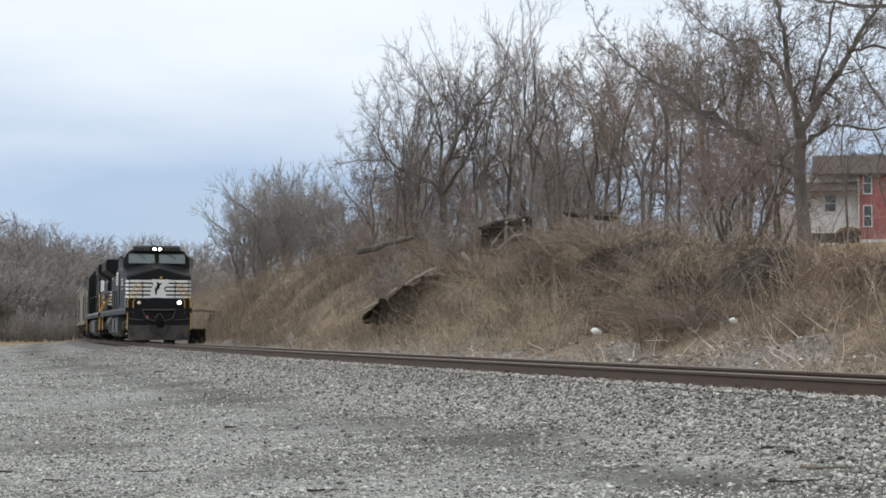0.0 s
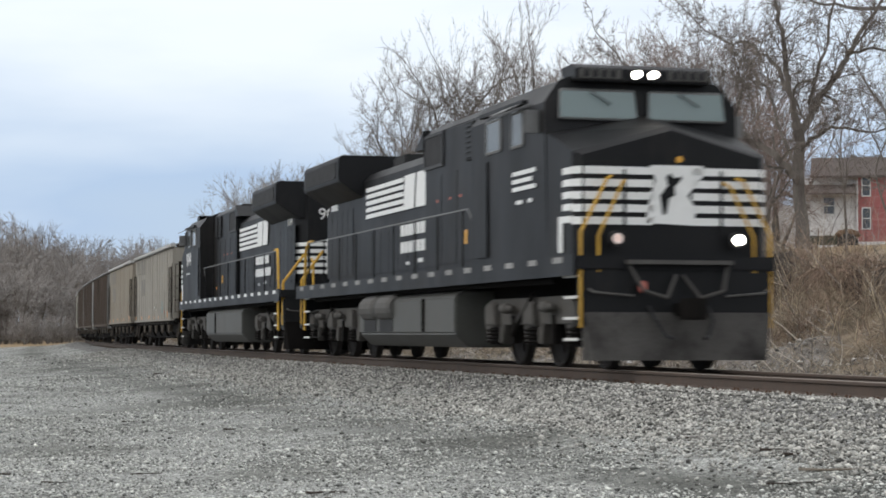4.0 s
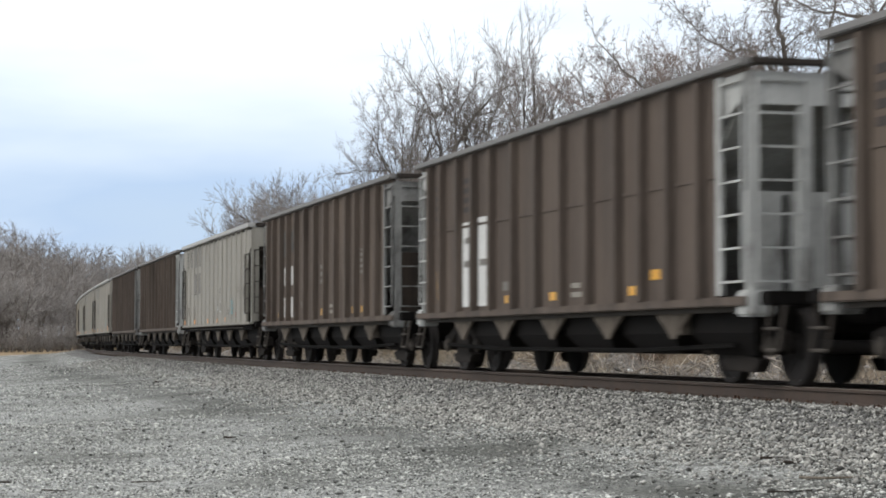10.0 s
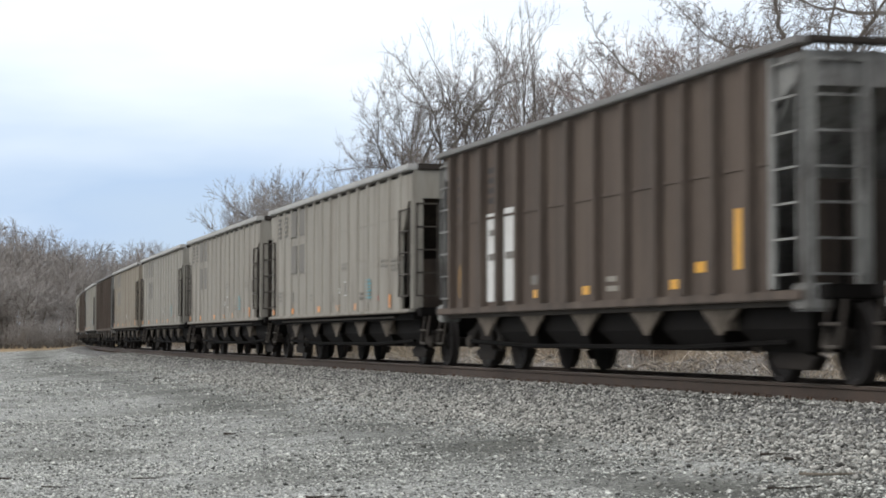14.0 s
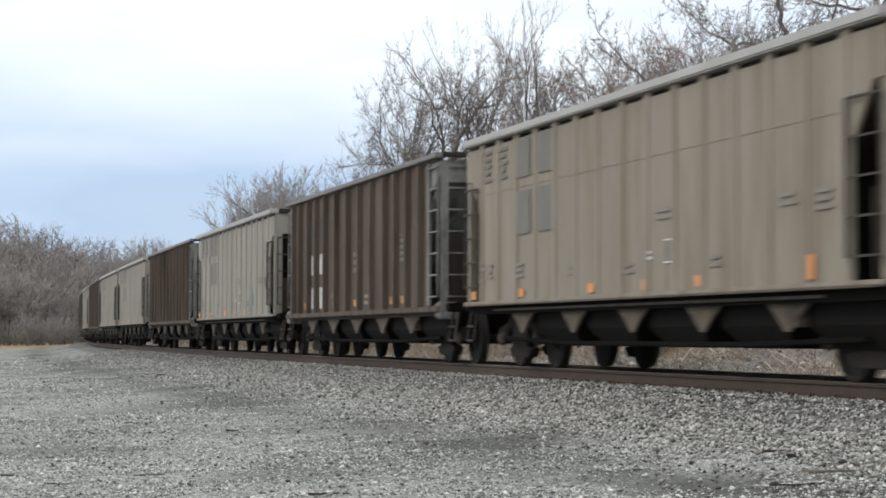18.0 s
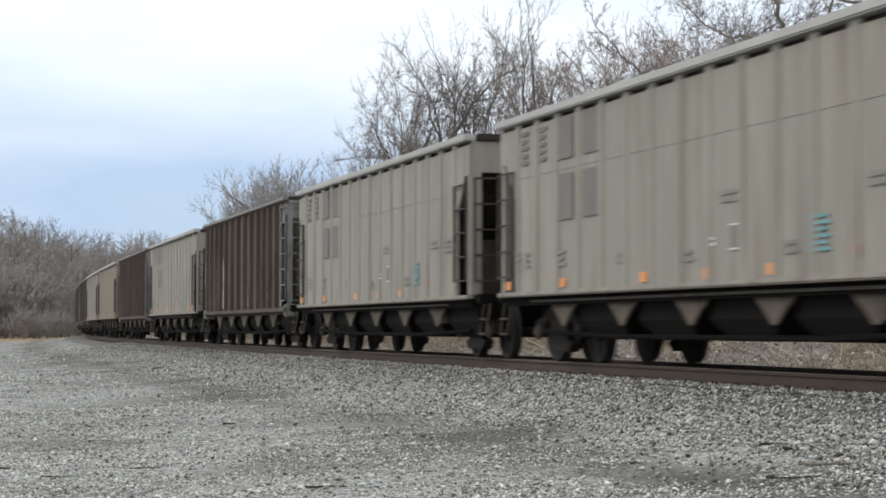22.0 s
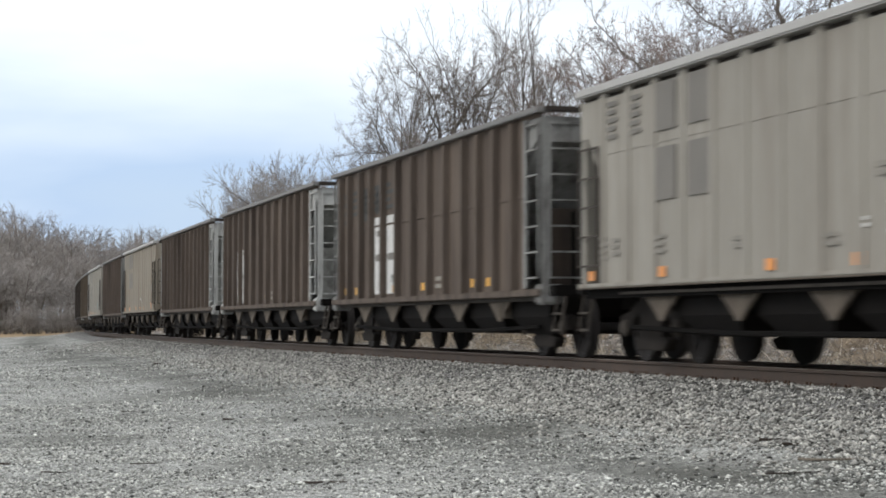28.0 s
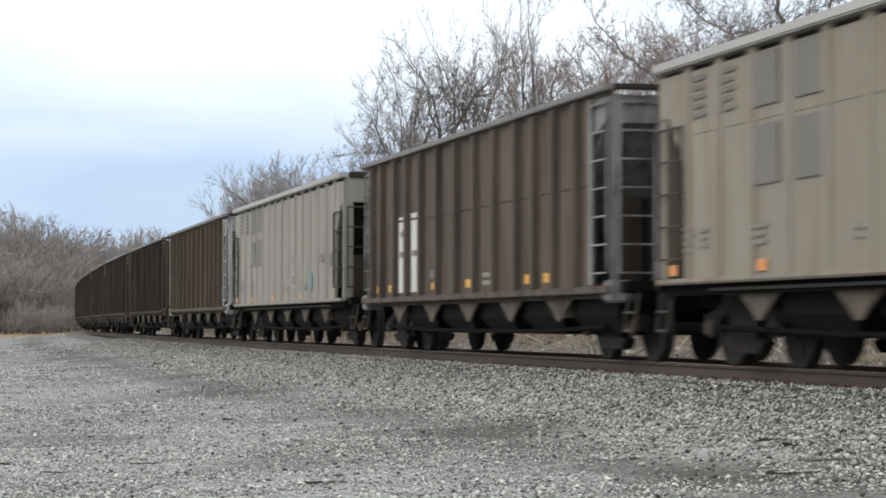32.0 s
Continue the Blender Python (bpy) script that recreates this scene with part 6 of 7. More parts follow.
def thicket(name, label, spots, count, height, r, material, seed, lean=0.25, cat="brush", kinks=3, clump=1.0):
    """Many upright stems over given stretches (s0, s1, q0, q1, weight) of the line's side."""
    rnd = random.Random(seed)
    st = Sticks()
    total = sum(w for *_, w in spots)
    for s0, s1, q0, q1, w in spots:
        for _ in range(int(count * w / total)):
            s, q = rnd.uniform(s0, s1), rnd.uniform(q0, q1)
            if any(abs(s - cs) < 1.6 and -0.7 < q - cq < 2.0 for cs, cq in VIEW_GAPS):
                continue
            den = lump(s, q, 0.35, 9)
            if rnd.random() > 0.5 + 1.9 * clump * den:
                continue
            p = along(s, q, ground_z(s, q) - 0.03)
            h = height * rnd.uniform(0.45, 1.25) * max(0.5, 1 + 0.9 * clump * den)
            d = Vector((rnd.gauss(0, lean), rnd.gauss(0, lean), 1)).normalized()
            pts, rad = [p], [r * rnd.uniform(0.7, 1.3)]
            for k in range(kinks):
                d = (d + Vector((rnd.gauss(0, 0.22), rnd.gauss(0, 0.22), rnd.gauss(-0.06, 0.12)))).normalized()
                pts.append(pts[-1] + d * h / kinks)
                rad.append(rad[0] * (1 - 0.75 * (k + 1) / kinks))
            st.stick(pts, rad)
            if r > 0.006 and rnd.random() < 0.8:
                for b in range(3):
                    i = rnd.randint(1, kinks)
                    dd = Vector((rnd.gauss(0, .7), rnd.gauss(0, .7), rnd.uniform(0.1, 0.9))).normalized()
                    l = h * rnd.uniform(0.2, 0.45)
                    st.stick([pts[i], pts[i] + dd * l + Vector((0, 0, 0.05 * l))], [rad[i] * 0.7, 0.003])
    ob = attach(name, st.mesh(name), material)
    return tagged(ob, label, cat, kind="stuff")


thicket("brush", "brown tangled leafless brush covering the bank", [(54, 66, -11.5, -6.6, 1.2), (66, 75, -16, -6.6, 1.0), (75, 150, -13, -5.4, 9), (150, 250, -14, -4.8, 3)], 27000, 0.95, 0.0075, BRAMBLE, 61, 0.45, clump=1.6)
thicket("brush", "low reddish briars over the cut slope below the house", [(15, 54, -11.5, -6.6, 1)], 8500, 0.55, 0.007, BRIAR, 67, 0.7, clump=1.8)
# stems in the dark copy deepen the hollows with painted shade
thicket("brush", "tangled briars in the bank's hollows, darkened for shade", [(44, 58, -9.6, -7.8, 2), (58, 70, -10.8, -8.6, 1.6), (72, 150, -12.5, -7.4, 5), (20, 44, -10.5, -7.6, 1.2)], 12000, 0.5, 0.008, BRIAR_DARK, 68, 0.8, clump=2.6)
thicket("dry_weeds", "tall dry tan weed stalks standing on the bank", [(30, 54, -9.5, -6.4, 1.4), (54, 75, -14, -6.4, 1.3), (75, 200, -13, -5.2, 3)], 4200, 1.2, 0.009, DRY, 62, 0.2, clump=-0.9)
thicket("dead_grass", "matted pale dead grass over the bank", [(8, 60, -10.5, -4.4, 5), (60, 84, -11, -4.2, 2), (84, 130, -6.5, -4.2, 0.8), (56, 80, -8.4, -5, 4)], 26000, 0.36, 0.007, DRY_PALE, 63, 1.1, "grass", 2, clump=-1.3)
thicket("saplings", "thin bare saplings growing along the bank top", [(62, 75, -26, -12, 1.2), (75, 170, -28, -12, 5)], 800, 2.8, 0.013, TWIG_HAZE, 64, 0.16, "brush", 4)
thicket("dead_branches", "grey dead branches and brush lying at the foot of the bank", [(8, 50, -7.5, -3.4, 4), (50, 80, -7.5, -3.8, 2)], 5200, 0.5, 0.011, TWIG_GREY, 65, 2.2, "brush", 3, clump=0.6)

thicket("bleached_sticks", "scattered bleached sticks and broken stalks on the bank", [(14, 60, -9.5, -3.6, 5), (60, 84, -9.5, -4.5, 2)], 1500, 0.75, 0.016, BLEACHED, 69, 1.3, "brush", 3, clump=0.2)
thicket("bare_stems", "thin upright bare stems standing out of the brush", [(34, 60, -11, -6.5, 2), (60, 90, -14, -6.5, 3), (90, 150, -14, -6.5, 3)], 1100, 1.7, 0.014, TWIG_GREY_BROWN, 71, 0.18, "brush", 4, clump=0.2)


def bramble_mounds():
    """Arching stems heaped into mounds on the slope."""
    rnd = random.Random(81)
    for k in range(5):
        st = Sticks()
        for _ in range(260):
            a, rr = rnd.uniform(0, 6.28), abs(rnd.gauss(0, 0.55))
            p = Vector((math.cos(a) * rr, math.sin(a) * rr, -0.1))
            d = Vector((math.cos(a + rnd.gauss(0, .8)) * 0.6, math.sin(a + rnd.gauss(0, .8)) * 0.6, 1)).normalized()
            pts, h = [p], rnd.uniform(0.9, 1.7)
            for i in range(5):
                d = (d + Vector((rnd.gauss(0, .16), rnd.gauss(0, .16), -0.26))).normalized()
                pts.append(pts[-1] + d * h * 0.3)
            r0 = rnd.uniform(0.004, 0.007)
            st.stick(pts, [r0 * (1 - 0.14 * i) for i in range(6)])
        me = st.mesh("bramble_mound")
        me.materials.append((BRAMBLE, DRY, BRAMBLE, TWIG_RED, BRAMBLE)[k])
        for j in range(9):
            px = 690 + 880 * ((k * 9 + j) * 0.618 % 1.0)
            q = -rnd.uniform(7.0, 12.5)
            a = math.atan((px - 784) / 3647.4)
            r = 20.0
            while on_track(r * math.sin(a), r * math.cos(a))[1] > q and r < 160:
                r += 0.5
            x, y = r * math.sin(a), r * math.cos(a)
            size = rnd.uniform(0.5, 1.15) * (1 if px < 1250 else 0.55)
            if px > 1280 and q < -9.5:
                continue
            ob = new("bramble_mound", me)
            ob.matrix_basis = pose(x, y, ground_at(x, y), 0, 0, rnd.uniform(0, 360)) @ Matrix.Diagonal((size * 1.2, size * 1.2, size, 1))
            tagged(ob, ("heaped brown bramble stems on the bank", "heaped tan dry weeds on the bank", "heaped brown bramble stems on the bank", "heaped reddish briar stems on the bank", "heaped brown bramble stems on the bank")[k], "bramble", kind="stuff")


bramble_mounds()


def hanging_mound(s, q, width, height, material, label, seed):
    """A shelf of stems that spill over its edge towards the line and hang down."""
    rnd = random.Random(seed)
    st = Sticks()
    for _ in range(700):
        u, b = rnd.gauss(0, 0.45), rnd.random()
        x, y = u * width, (b - 0.5) * 1.1
        p = Vector((x, y, height * (1 - 0.5 * min(1, u * u)) * (0.75 + 0.3 * b)))
        d = Vector((rnd.gauss(0, .7), -0.35 + rnd.gauss(0, .6), rnd.uniform(-0.2, 0.8))).normalized()
        pts, ln = [p], height * rnd.uniform(0.5, 1.25)
        for i in range(5):
            d = (d + Vector((rnd.gauss(0, .22), rnd.gauss(0, .22), -0.45))).normalized()
            pts.append(pts[-1] + d * ln / 5)
        r0 = rnd.uniform(0.005, 0.010)
        st.stick(pts, [r0 * (1 - 0.13 * i) for i in range(6)])
    ob = attach("bramble_mound", st.mesh("bramble_mound"), material)
    g = along(s, q, ground_z(s, q) - 0.15)
    ob.matrix_basis = pose(g.x, g.y, g.z, 0, 0, -math.degrees(CURVE_TH + s / CURVE_R) + 0)
    tagged(ob, label, "bramble", kind="stuff")


for spec in ((45.8, -9.4, 1.5, 1.35, TWIG_GREY_BROWN, "grey-brown stems hanging over a dark hollow", 1), (47.6, -9.9, 1.1, 1.1, BRAMBLE, "brown stems hanging over the bank's edge", 2),
             (52.0, -9.7, 1.8, 0.9, BRAMBLE, "brown stems hanging over the bank's edge", 3), (55.5, -10.2, 1.6, 1.0, TWIG_GREY_BROWN, "grey-brown stems hanging over the bank", 4),
             (62.5, -10.6, 1.8, 0.9, DRY, "tan dead grass hanging over the bank's edge", 5), (70.5, -8.6, 2.0, 0.9, DRY_PALE, "pale straw spilling down the cut bank", 6),
             (74.5, -8.8, 1.6, 0.8, DRY, "tan dead grass hanging over the bank's edge", 7), (77.5, -9.3, 1.6, 0.8, BRAMBLE, "brown stems hanging over the bank's edge", 9), (81.0, -9.6, 1.6, 0.7, TWIG_GREY_BROWN, "grey-brown stems hanging over the bank", 10), (84.5, -10.0, 1.6, 0.6, BRAMBLE, "brown stems hanging over the bank's edge", 11),
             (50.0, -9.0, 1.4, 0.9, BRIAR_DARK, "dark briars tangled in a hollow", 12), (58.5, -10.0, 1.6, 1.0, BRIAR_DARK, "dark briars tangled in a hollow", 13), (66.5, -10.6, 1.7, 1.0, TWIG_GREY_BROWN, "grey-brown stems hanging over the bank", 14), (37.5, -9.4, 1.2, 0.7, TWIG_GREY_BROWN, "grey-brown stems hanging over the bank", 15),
             (40.8, -9.2, 1.4, 0.7, BRIAR, "reddish briars hanging over the bank's edge", 8)):
    hanging_mound(*spec)
thicket("tall_weeds", "matted tan weeds hanging over the cut bank", [(66, 94, -8.4, -6.0, 1)], 1700, 1.2, 0.007, DRY, 66, 0.5)


# ---- loose stone ----
STONE = mat("ballast_stone", (0.40, 0.39, 0.355), 0.9, second=(0.22, 0.214, 0.195), scale=8, fine=60, bump=0.3, island=0.85, spec=0.2)
PEBBLE = mat("yard_stone", (0.50, 0.50, 0.465), 0.9, second=(0.30, 0.303, 0.28), scale=8, fine=60, bump=0.3, island=0.85, spec=0.2)

RUBBLE = mat("pale_rubble", (0.52, 0.495, 0.46), 0.95, second=(0.25, 0.235, 0.215), scale=8, fine=60, bump=0.3, island=0.7, spec=0.1)


def stones(name, label, points, sizes, material, seed, flat=0.7):
    """Angular stones, each a squashed, twisted octahedron, joined into one sheet of loose stone."""
    rs = np.random.RandomState(seed)
    n = len(points)
    base = np.array([(1, 0, 0), (0, 1, 0), (-1, 0, 0), (0, -1, 0), (0, 0, 1), (0, 0, -1)], float)
    tri = np.array([(0, 1, 4), (1, 2, 4), (2, 3, 4), (3, 0, 4), (1, 0, 5), (2, 1, 5), (3, 2, 5), (0, 3, 5)])
    v = base[None] * rs.uniform(0.55, 1.0, (n, 6, 1)) + rs.uniform(-0.22, 0.22, (n, 6, 3))
    v[:, :, 2] *= flat
    a, b = rs.uniform(0, 6.28, n), rs.uniform(-0.5, 0.5, n)
    ca, sa, cb, sb = np.cos(a)[:, None], np.sin(a)[:, None], np.cos(b)[:, None], np.sin(b)[:, None]
    x, y, z = v[:, :, 0], v[:, :, 1], v[:, :, 2]
    y, z = y * cb - z * sb, y * sb + z * cb
    x, y = x * ca - y * sa, x * sa + y * ca
    v = np.stack([x, y, z], 2) * np.asarray(sizes)[:, None, None] + np.asarray(points)[:, None, :]
    f = (tri[None] + (np.arange(n) * 6)[:, None, None]).reshape(-1, 3)
    me = bpy.data.meshes.new(name)
    me.vertices.add(n * 6)
    me.vertices.foreach_set("co", v.reshape(-1))
    me.loops.add(len(f) * 3)
    me.loops.foreach_set("vertex_index", f.reshape(-1))
    me.polygons.add(len(f))
    me.polygons.foreach_set("loop_start", np.arange(len(f)) * 3)
    me.update(calc_edges=True)
    me.validate()
    ob = attach(name, me, material)
    return tagged(ob, label, "gravel", kind="stuff")


def build_stones():
    rnd = random.Random(77)
    pts, sz = [], []
    # the ballast shoulder on the camera's side, thinner with distance
    for s0, s1, n in ((8, 30, 28000), (30, 55, 18000), (55, 100, 10000)):
        for _ in range(n):
            s = rnd.uniform(s0, s1)
            q = rnd.uniform(0.86, 3.7) if rnd.random() < 0.8 else rnd.gauss(3.4, 0.7)
            h = rnd.uniform(0.013, 0.032) * (1.6 if rnd.random() < 0.08 else 1)
            lift = 0.02 if q < 1.6 else 0.0
            pts.append(along(s, q, ground_z(s, q) + h * 0.35 + lift))
            sz.append(h)
    stones("ballast_stones", "loose angular grey ballast stones along the track", pts, sz, STONE, 1)
    # chips lie only inside the camera's view wedge and grow with distance
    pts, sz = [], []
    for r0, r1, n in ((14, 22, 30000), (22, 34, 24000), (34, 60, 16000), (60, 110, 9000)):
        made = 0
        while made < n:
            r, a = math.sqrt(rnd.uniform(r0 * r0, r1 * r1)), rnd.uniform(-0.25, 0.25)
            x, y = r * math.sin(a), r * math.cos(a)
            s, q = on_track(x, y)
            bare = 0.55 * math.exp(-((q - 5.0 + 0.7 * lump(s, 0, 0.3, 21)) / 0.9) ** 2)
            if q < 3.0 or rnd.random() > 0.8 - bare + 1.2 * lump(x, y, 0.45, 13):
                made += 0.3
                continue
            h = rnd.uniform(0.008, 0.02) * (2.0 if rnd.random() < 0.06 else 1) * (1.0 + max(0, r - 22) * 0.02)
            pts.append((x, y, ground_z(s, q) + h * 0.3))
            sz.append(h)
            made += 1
    stones("yard_stones", "fine pale grey stone chips over the yard in view", pts, sz, PEBBLE, 2, 0.55)

    pts, sz = [], []
    for _ in range(16000):
        s = rnd.uniform(8, 34) if rnd.random() < 0.6 else rnd.uniform(34, 75)
        q = -rnd.uniform(0.9, 3.3)
        h = rnd.uniform(0.014, 0.034)
        pts.append(along(s, q, ground_z(s, q) + h * 0.35 + (0.02 if q > -1.6 else 0)))
        sz.append(h)
    stones("ballast_stones", "loose pale ballast stones beyond the far rail", pts, sz, PEBBLE, 4)

    pts, sz = [], []
    for _ in range(12000):
        s = rnd.uniform(8, 75)
        q = -rnd.uniform(2.9, 6.6)
        h = rnd.uniform(0.015, 0.05) * (2.2 if rnd.random() < 0.08 else 1)
        pts.append(along(s, q, ground_z(s, q) + h * 0.3))
        sz.append(h)
    stones("rubble", "pale broken stone and wood scraps along the foot of the bank", pts, sz, RUBBLE, 3, 0.5)


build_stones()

WOOD = mat("weathered_wood", (0.27, 0.235, 0.19), 0.9, second=(0.14, 0.118, 0.093), scale=6, fine=50, stretch=(0.4, 3, 3), bump=0.5, spec=0.15)
WET_WOOD = mat("dark_rotten_wood", (0.07, 0.055, 0.044), 0.95, second=(0.035, 0.028, 0.023), scale=6, fine=50, bump=0.5, spec=0.15)


def on_ground(px, py):
    """The place on the ground in the direction (px, py), level view."""
    a = math.atan((px - 784) / 3647.4)
    r = 12.0
    while r < 250:
        x, y = r * math.sin(a), r * math.cos(a)
        if EYE_Z - (py - 588) / 3647.4 * r <= ground_at(x, y):
            return x, y, ground_at(x, y), r
        r += 0.1
    return x, y, ground_at(x, y), r


def stick(px, py, length, thick, turn, material, label, category="stick"):
    thick *= 0.7
    x, y, z, r = on_ground(px, py)
    bm = bmesh.new()
    rnd = random.Random(int(px * 7 + py))
    pts = [Vector((length * (i / 5 - 0.5), rnd.gauss(0, 0.06 * length), thick * 0.8 + rnd.uniform(0, thick * 0.5))) for i in range(6)]
    for i in range(5):
        rod(pts[i], pts[i + 1], thick * (1 - 0.1 * i), bm, 6, thick * (0.9 - 0.1 * i))
    if length > 0.6:
        rod(pts[3], pts[3] + Vector((length * 0.15, length * 0.1, thick)), thick * 0.5, bm, 5, thick * 0.2)
    ob = part("fallen_stick", bm, material)
    ob.matrix_basis = pose(x, y, z, 0, 0, turn)
    tagged(ob, label, category, "sticks lying on the gravel")


for spec in ((1520, 822, 0.95, 0.016, 6, WOOD, "long pale weathered stick on the gravel"), (1430, 846, 0.7, 0.009, 14, WET_WOOD, "thin dark twig on the gravel"),
             (283, 658, 0.26, 0.03, 20, WET_WOOD, "short dark chunk of wood on the gravel"), (408, 757, 0.16, 0.02, 0, WET_WOOD, "short dark chunk of wood on the gravel"),
             (232, 741, 0.22, 0.012, 3, WET_WOOD, "thin dark twig on the gravel"), (580, 868, 0.34, 0.014, 5, WET_WOOD, "dark stick on the gravel"),
             (262, 832, 0.3, 0.009, 25, WET_WOOD, "thin dark twig on the gravel"), (100, 846, 0.25, 0.01, -10, WET_WOOD, "thin dark twig on the gravel"),
             (12, 833, 0.12, 0.015, 0, WET_WOOD, "short dark chunk of wood on the gravel"), (1230, 770, 0.2, 0.014, 8, WET_WOOD, "dark stick on the gravel"),
             (1370, 790, 0.28, 0.018, 10, WET_WOOD, "dark stick on the gravel"), (1405, 800, 0.2, 0.02, -15, WET_WOOD, "dark stick on the gravel")):
    stick(*spec)


# ---- house on the rise, tractor, wreckage, pole ----
RED_BOARDS = mat("faded_red_boards", (0.38, 0.145, 0.14), 0.85, second=(0.27, 0.085, 0.08), scale=1, fine=12, bump=0.2, stretch=(0.3, 0.3, 5), stain=(0.42, 0.20, 0.185), stain_scale=0.8)
WHITE_BOARDS = mat("dingy_white_boards", (0.74, 0.735, 0.725), 0.85, second=(0.60, 0.59, 0.58), scale=1, fine=12, bump=0.2, stretch=(0.3, 0.3, 5), stain=(0.5, 0.48, 0.46), stain_scale=0.8)
SHINGLE = mat("brown_roof_shingles", (0.10, 0.078, 0.068), 0.9, second=(0.065, 0.052, 0.046), scale=2, fine=12, bump=0.4, stretch=(1, 3, 1))
TRIM = mat("white_trim", (0.66, 0.655, 0.64), 0.6, second=(0.55, 0.545, 0.53), bump=0.05)
PANE = mat("dark_window_glass", (0.055, 0.06, 0.068), 0.1, second=(0.04, 0.045, 0.05), bump=0, spec=0.8)
TYRE = mat("black_tyre", (0.022, 0.021, 0.02), 0.9, second=(0.035, 0.032, 0.03), bump=0.4)
TRACTOR = mat("rusty_tractor_paint", (0.15, 0.09, 0.05), 0.85, second=(0.075, 0.06, 0.045), scale=4, fine=30, bump=0.3)


def house_window(house, x, z, w, h, y):
    win = part("window", box(x - w / 2, x + w / 2, y - 0.03, y + 0.01, z, z + h), PANE, house, "dark double-hung window")
    fr = bmesh.new()
    for a, b, c, d in ((x - w / 2 - .1, x - w / 2, z - .1, z + h + .1), (x + w / 2, x + w / 2 + .1, z - .1, z + h + .1), (x - w / 2, x + w / 2, z - .1, z), (x - w / 2, x + w / 2, z + h, z + h + .12), (x - w / 2, x + w / 2, z + h / 2 - .04, z + h / 2 + .04)):
        box(a, b, y - 0.07, y, c, d, fr)
    part("window_frame", fr, TRIM, win)
    return win


def build_house():
    r = 185.0
    u = r / 3647.4
    x, y = bearing(1520, r)
    z = EYE_Z + (588 - 430) * u
    house = thing("house", "old two-storey farmhouse, red boards with a white wing and brown roof", "house")
    house.matrix_basis = pose(x, y, z, 0, 0, -11.4)
    part("foundation", box(-0.1, 9.2, -0.05, 7.0, -2.2, 0.22), WHITE_BOARDS, house, "pale block foundation")
    # clapboards as overlapping courses on a core wall
    part("red_wall", box(0.0, 9.0, 0.06, 7.0, 0.2, 6.0), RED_BOARDS, house)
    part("white_wall", box(-4.7, 0.0, 0.5, 6.5, -1.0, 6.0), WHITE_BOARDS, house)
    for i in range(29):
        zz = 0.22 + i * 0.2
        part("clapboard", prism([(0.0, zz), (0.06, zz), (0.06, zz + 0.2), (0.04, zz + 0.2)], "x", 0.0, 9.0), RED_BOARDS, house)
    for i in range(24):
        zz = 0.4 + i * 0.22
        part("clapboard", prism([(0.44, zz), (0.5, zz), (0.5, zz + 0.22), (0.48, zz + 0.22)], "x", -4.7, 0.0), WHITE_BOARDS, house)
    part("corner_board", box(-0.12, 0.02, -0.03, 0.06, 0.2, 6.0), TRIM, house)
    part("roof", prism([(-0.55, 5.85), (3.4, 7.75), (7.4, 5.85), (7.4, 6.05), (3.4, 7.97), (-0.55, 6.05)], "x", -4.1, 9.4), SHINGLE, house, "weathered brown shingle roof")
    part("gable", prism([(0.5, 6.0), (3.4, 7.7), (6.5, 6.0)], "x", -3.95, -3.75), WHITE_BOARDS, house)
    part("porch_roof", prism([(-1.8, 4.3), (0.5, 5.2), (0.5, 5.35), (-1.8, 4.45)], "x", -5.6, -0.2), SHINGLE, house)
    part("eave_board", box(-4.1, 9.4, -0.58, -0.55, 5.83, 6.03), SHINGLE, house)
    for wx, wz in ((0.72, 1.4), (0.72, 4.3), (4.4, 1.4), (4.4, 4.3)):
        house_window(house, wx, wz, 0.62, 1.75, 0.0)
    house_window(house, -2.5, 2.75, 0.9, 1.4, 0.44)
    part("chimney", box(5.2, 5.9, 3.0, 3.7, 7.0, 9.0), RED_BOARDS, house)
    # an outbuilding beside the wing
    xs, ys = bearing(1392, 176)
    shed = thing("shed", "small pale board shed behind the old tree", "shed")
    shed.matrix_basis = pose(xs, ys, EYE_Z + (588 - 432) * 176 / 3647.4, 0, 0, -10)
    part("wall", box(-1.5, 1.6, 0, 2.6, -1.0, 3.4), WHITE_BOARDS, shed)
    part("roof", prism([(-1.9, 3.2), (0.0, 4.5), (2.0, 3.2), (2.0, 3.35), (0.0, 4.68), (-1.9, 3.35)], "y", -0.3, 2.9), SHINGLE, shed)
    part("door", box(0.1, 1.0, -0.03, 0.0, -0.4, 1.7), TRIM, shed)


build_house()


TRACTOR_GREEN = mat("dull_green_tractor_paint", (0.045, 0.055, 0.035), 0.8, second=(0.03, 0.032, 0.022), scale=4, fine=30, bump=0.2)
HAY = mat("brown_weed_heap", (0.17, 0.11, 0.07), 0.95, second=(0.08, 0.052, 0.035), scale=6, fine=25, bump=1.0, bump_dist=0.05, spec=0.1)


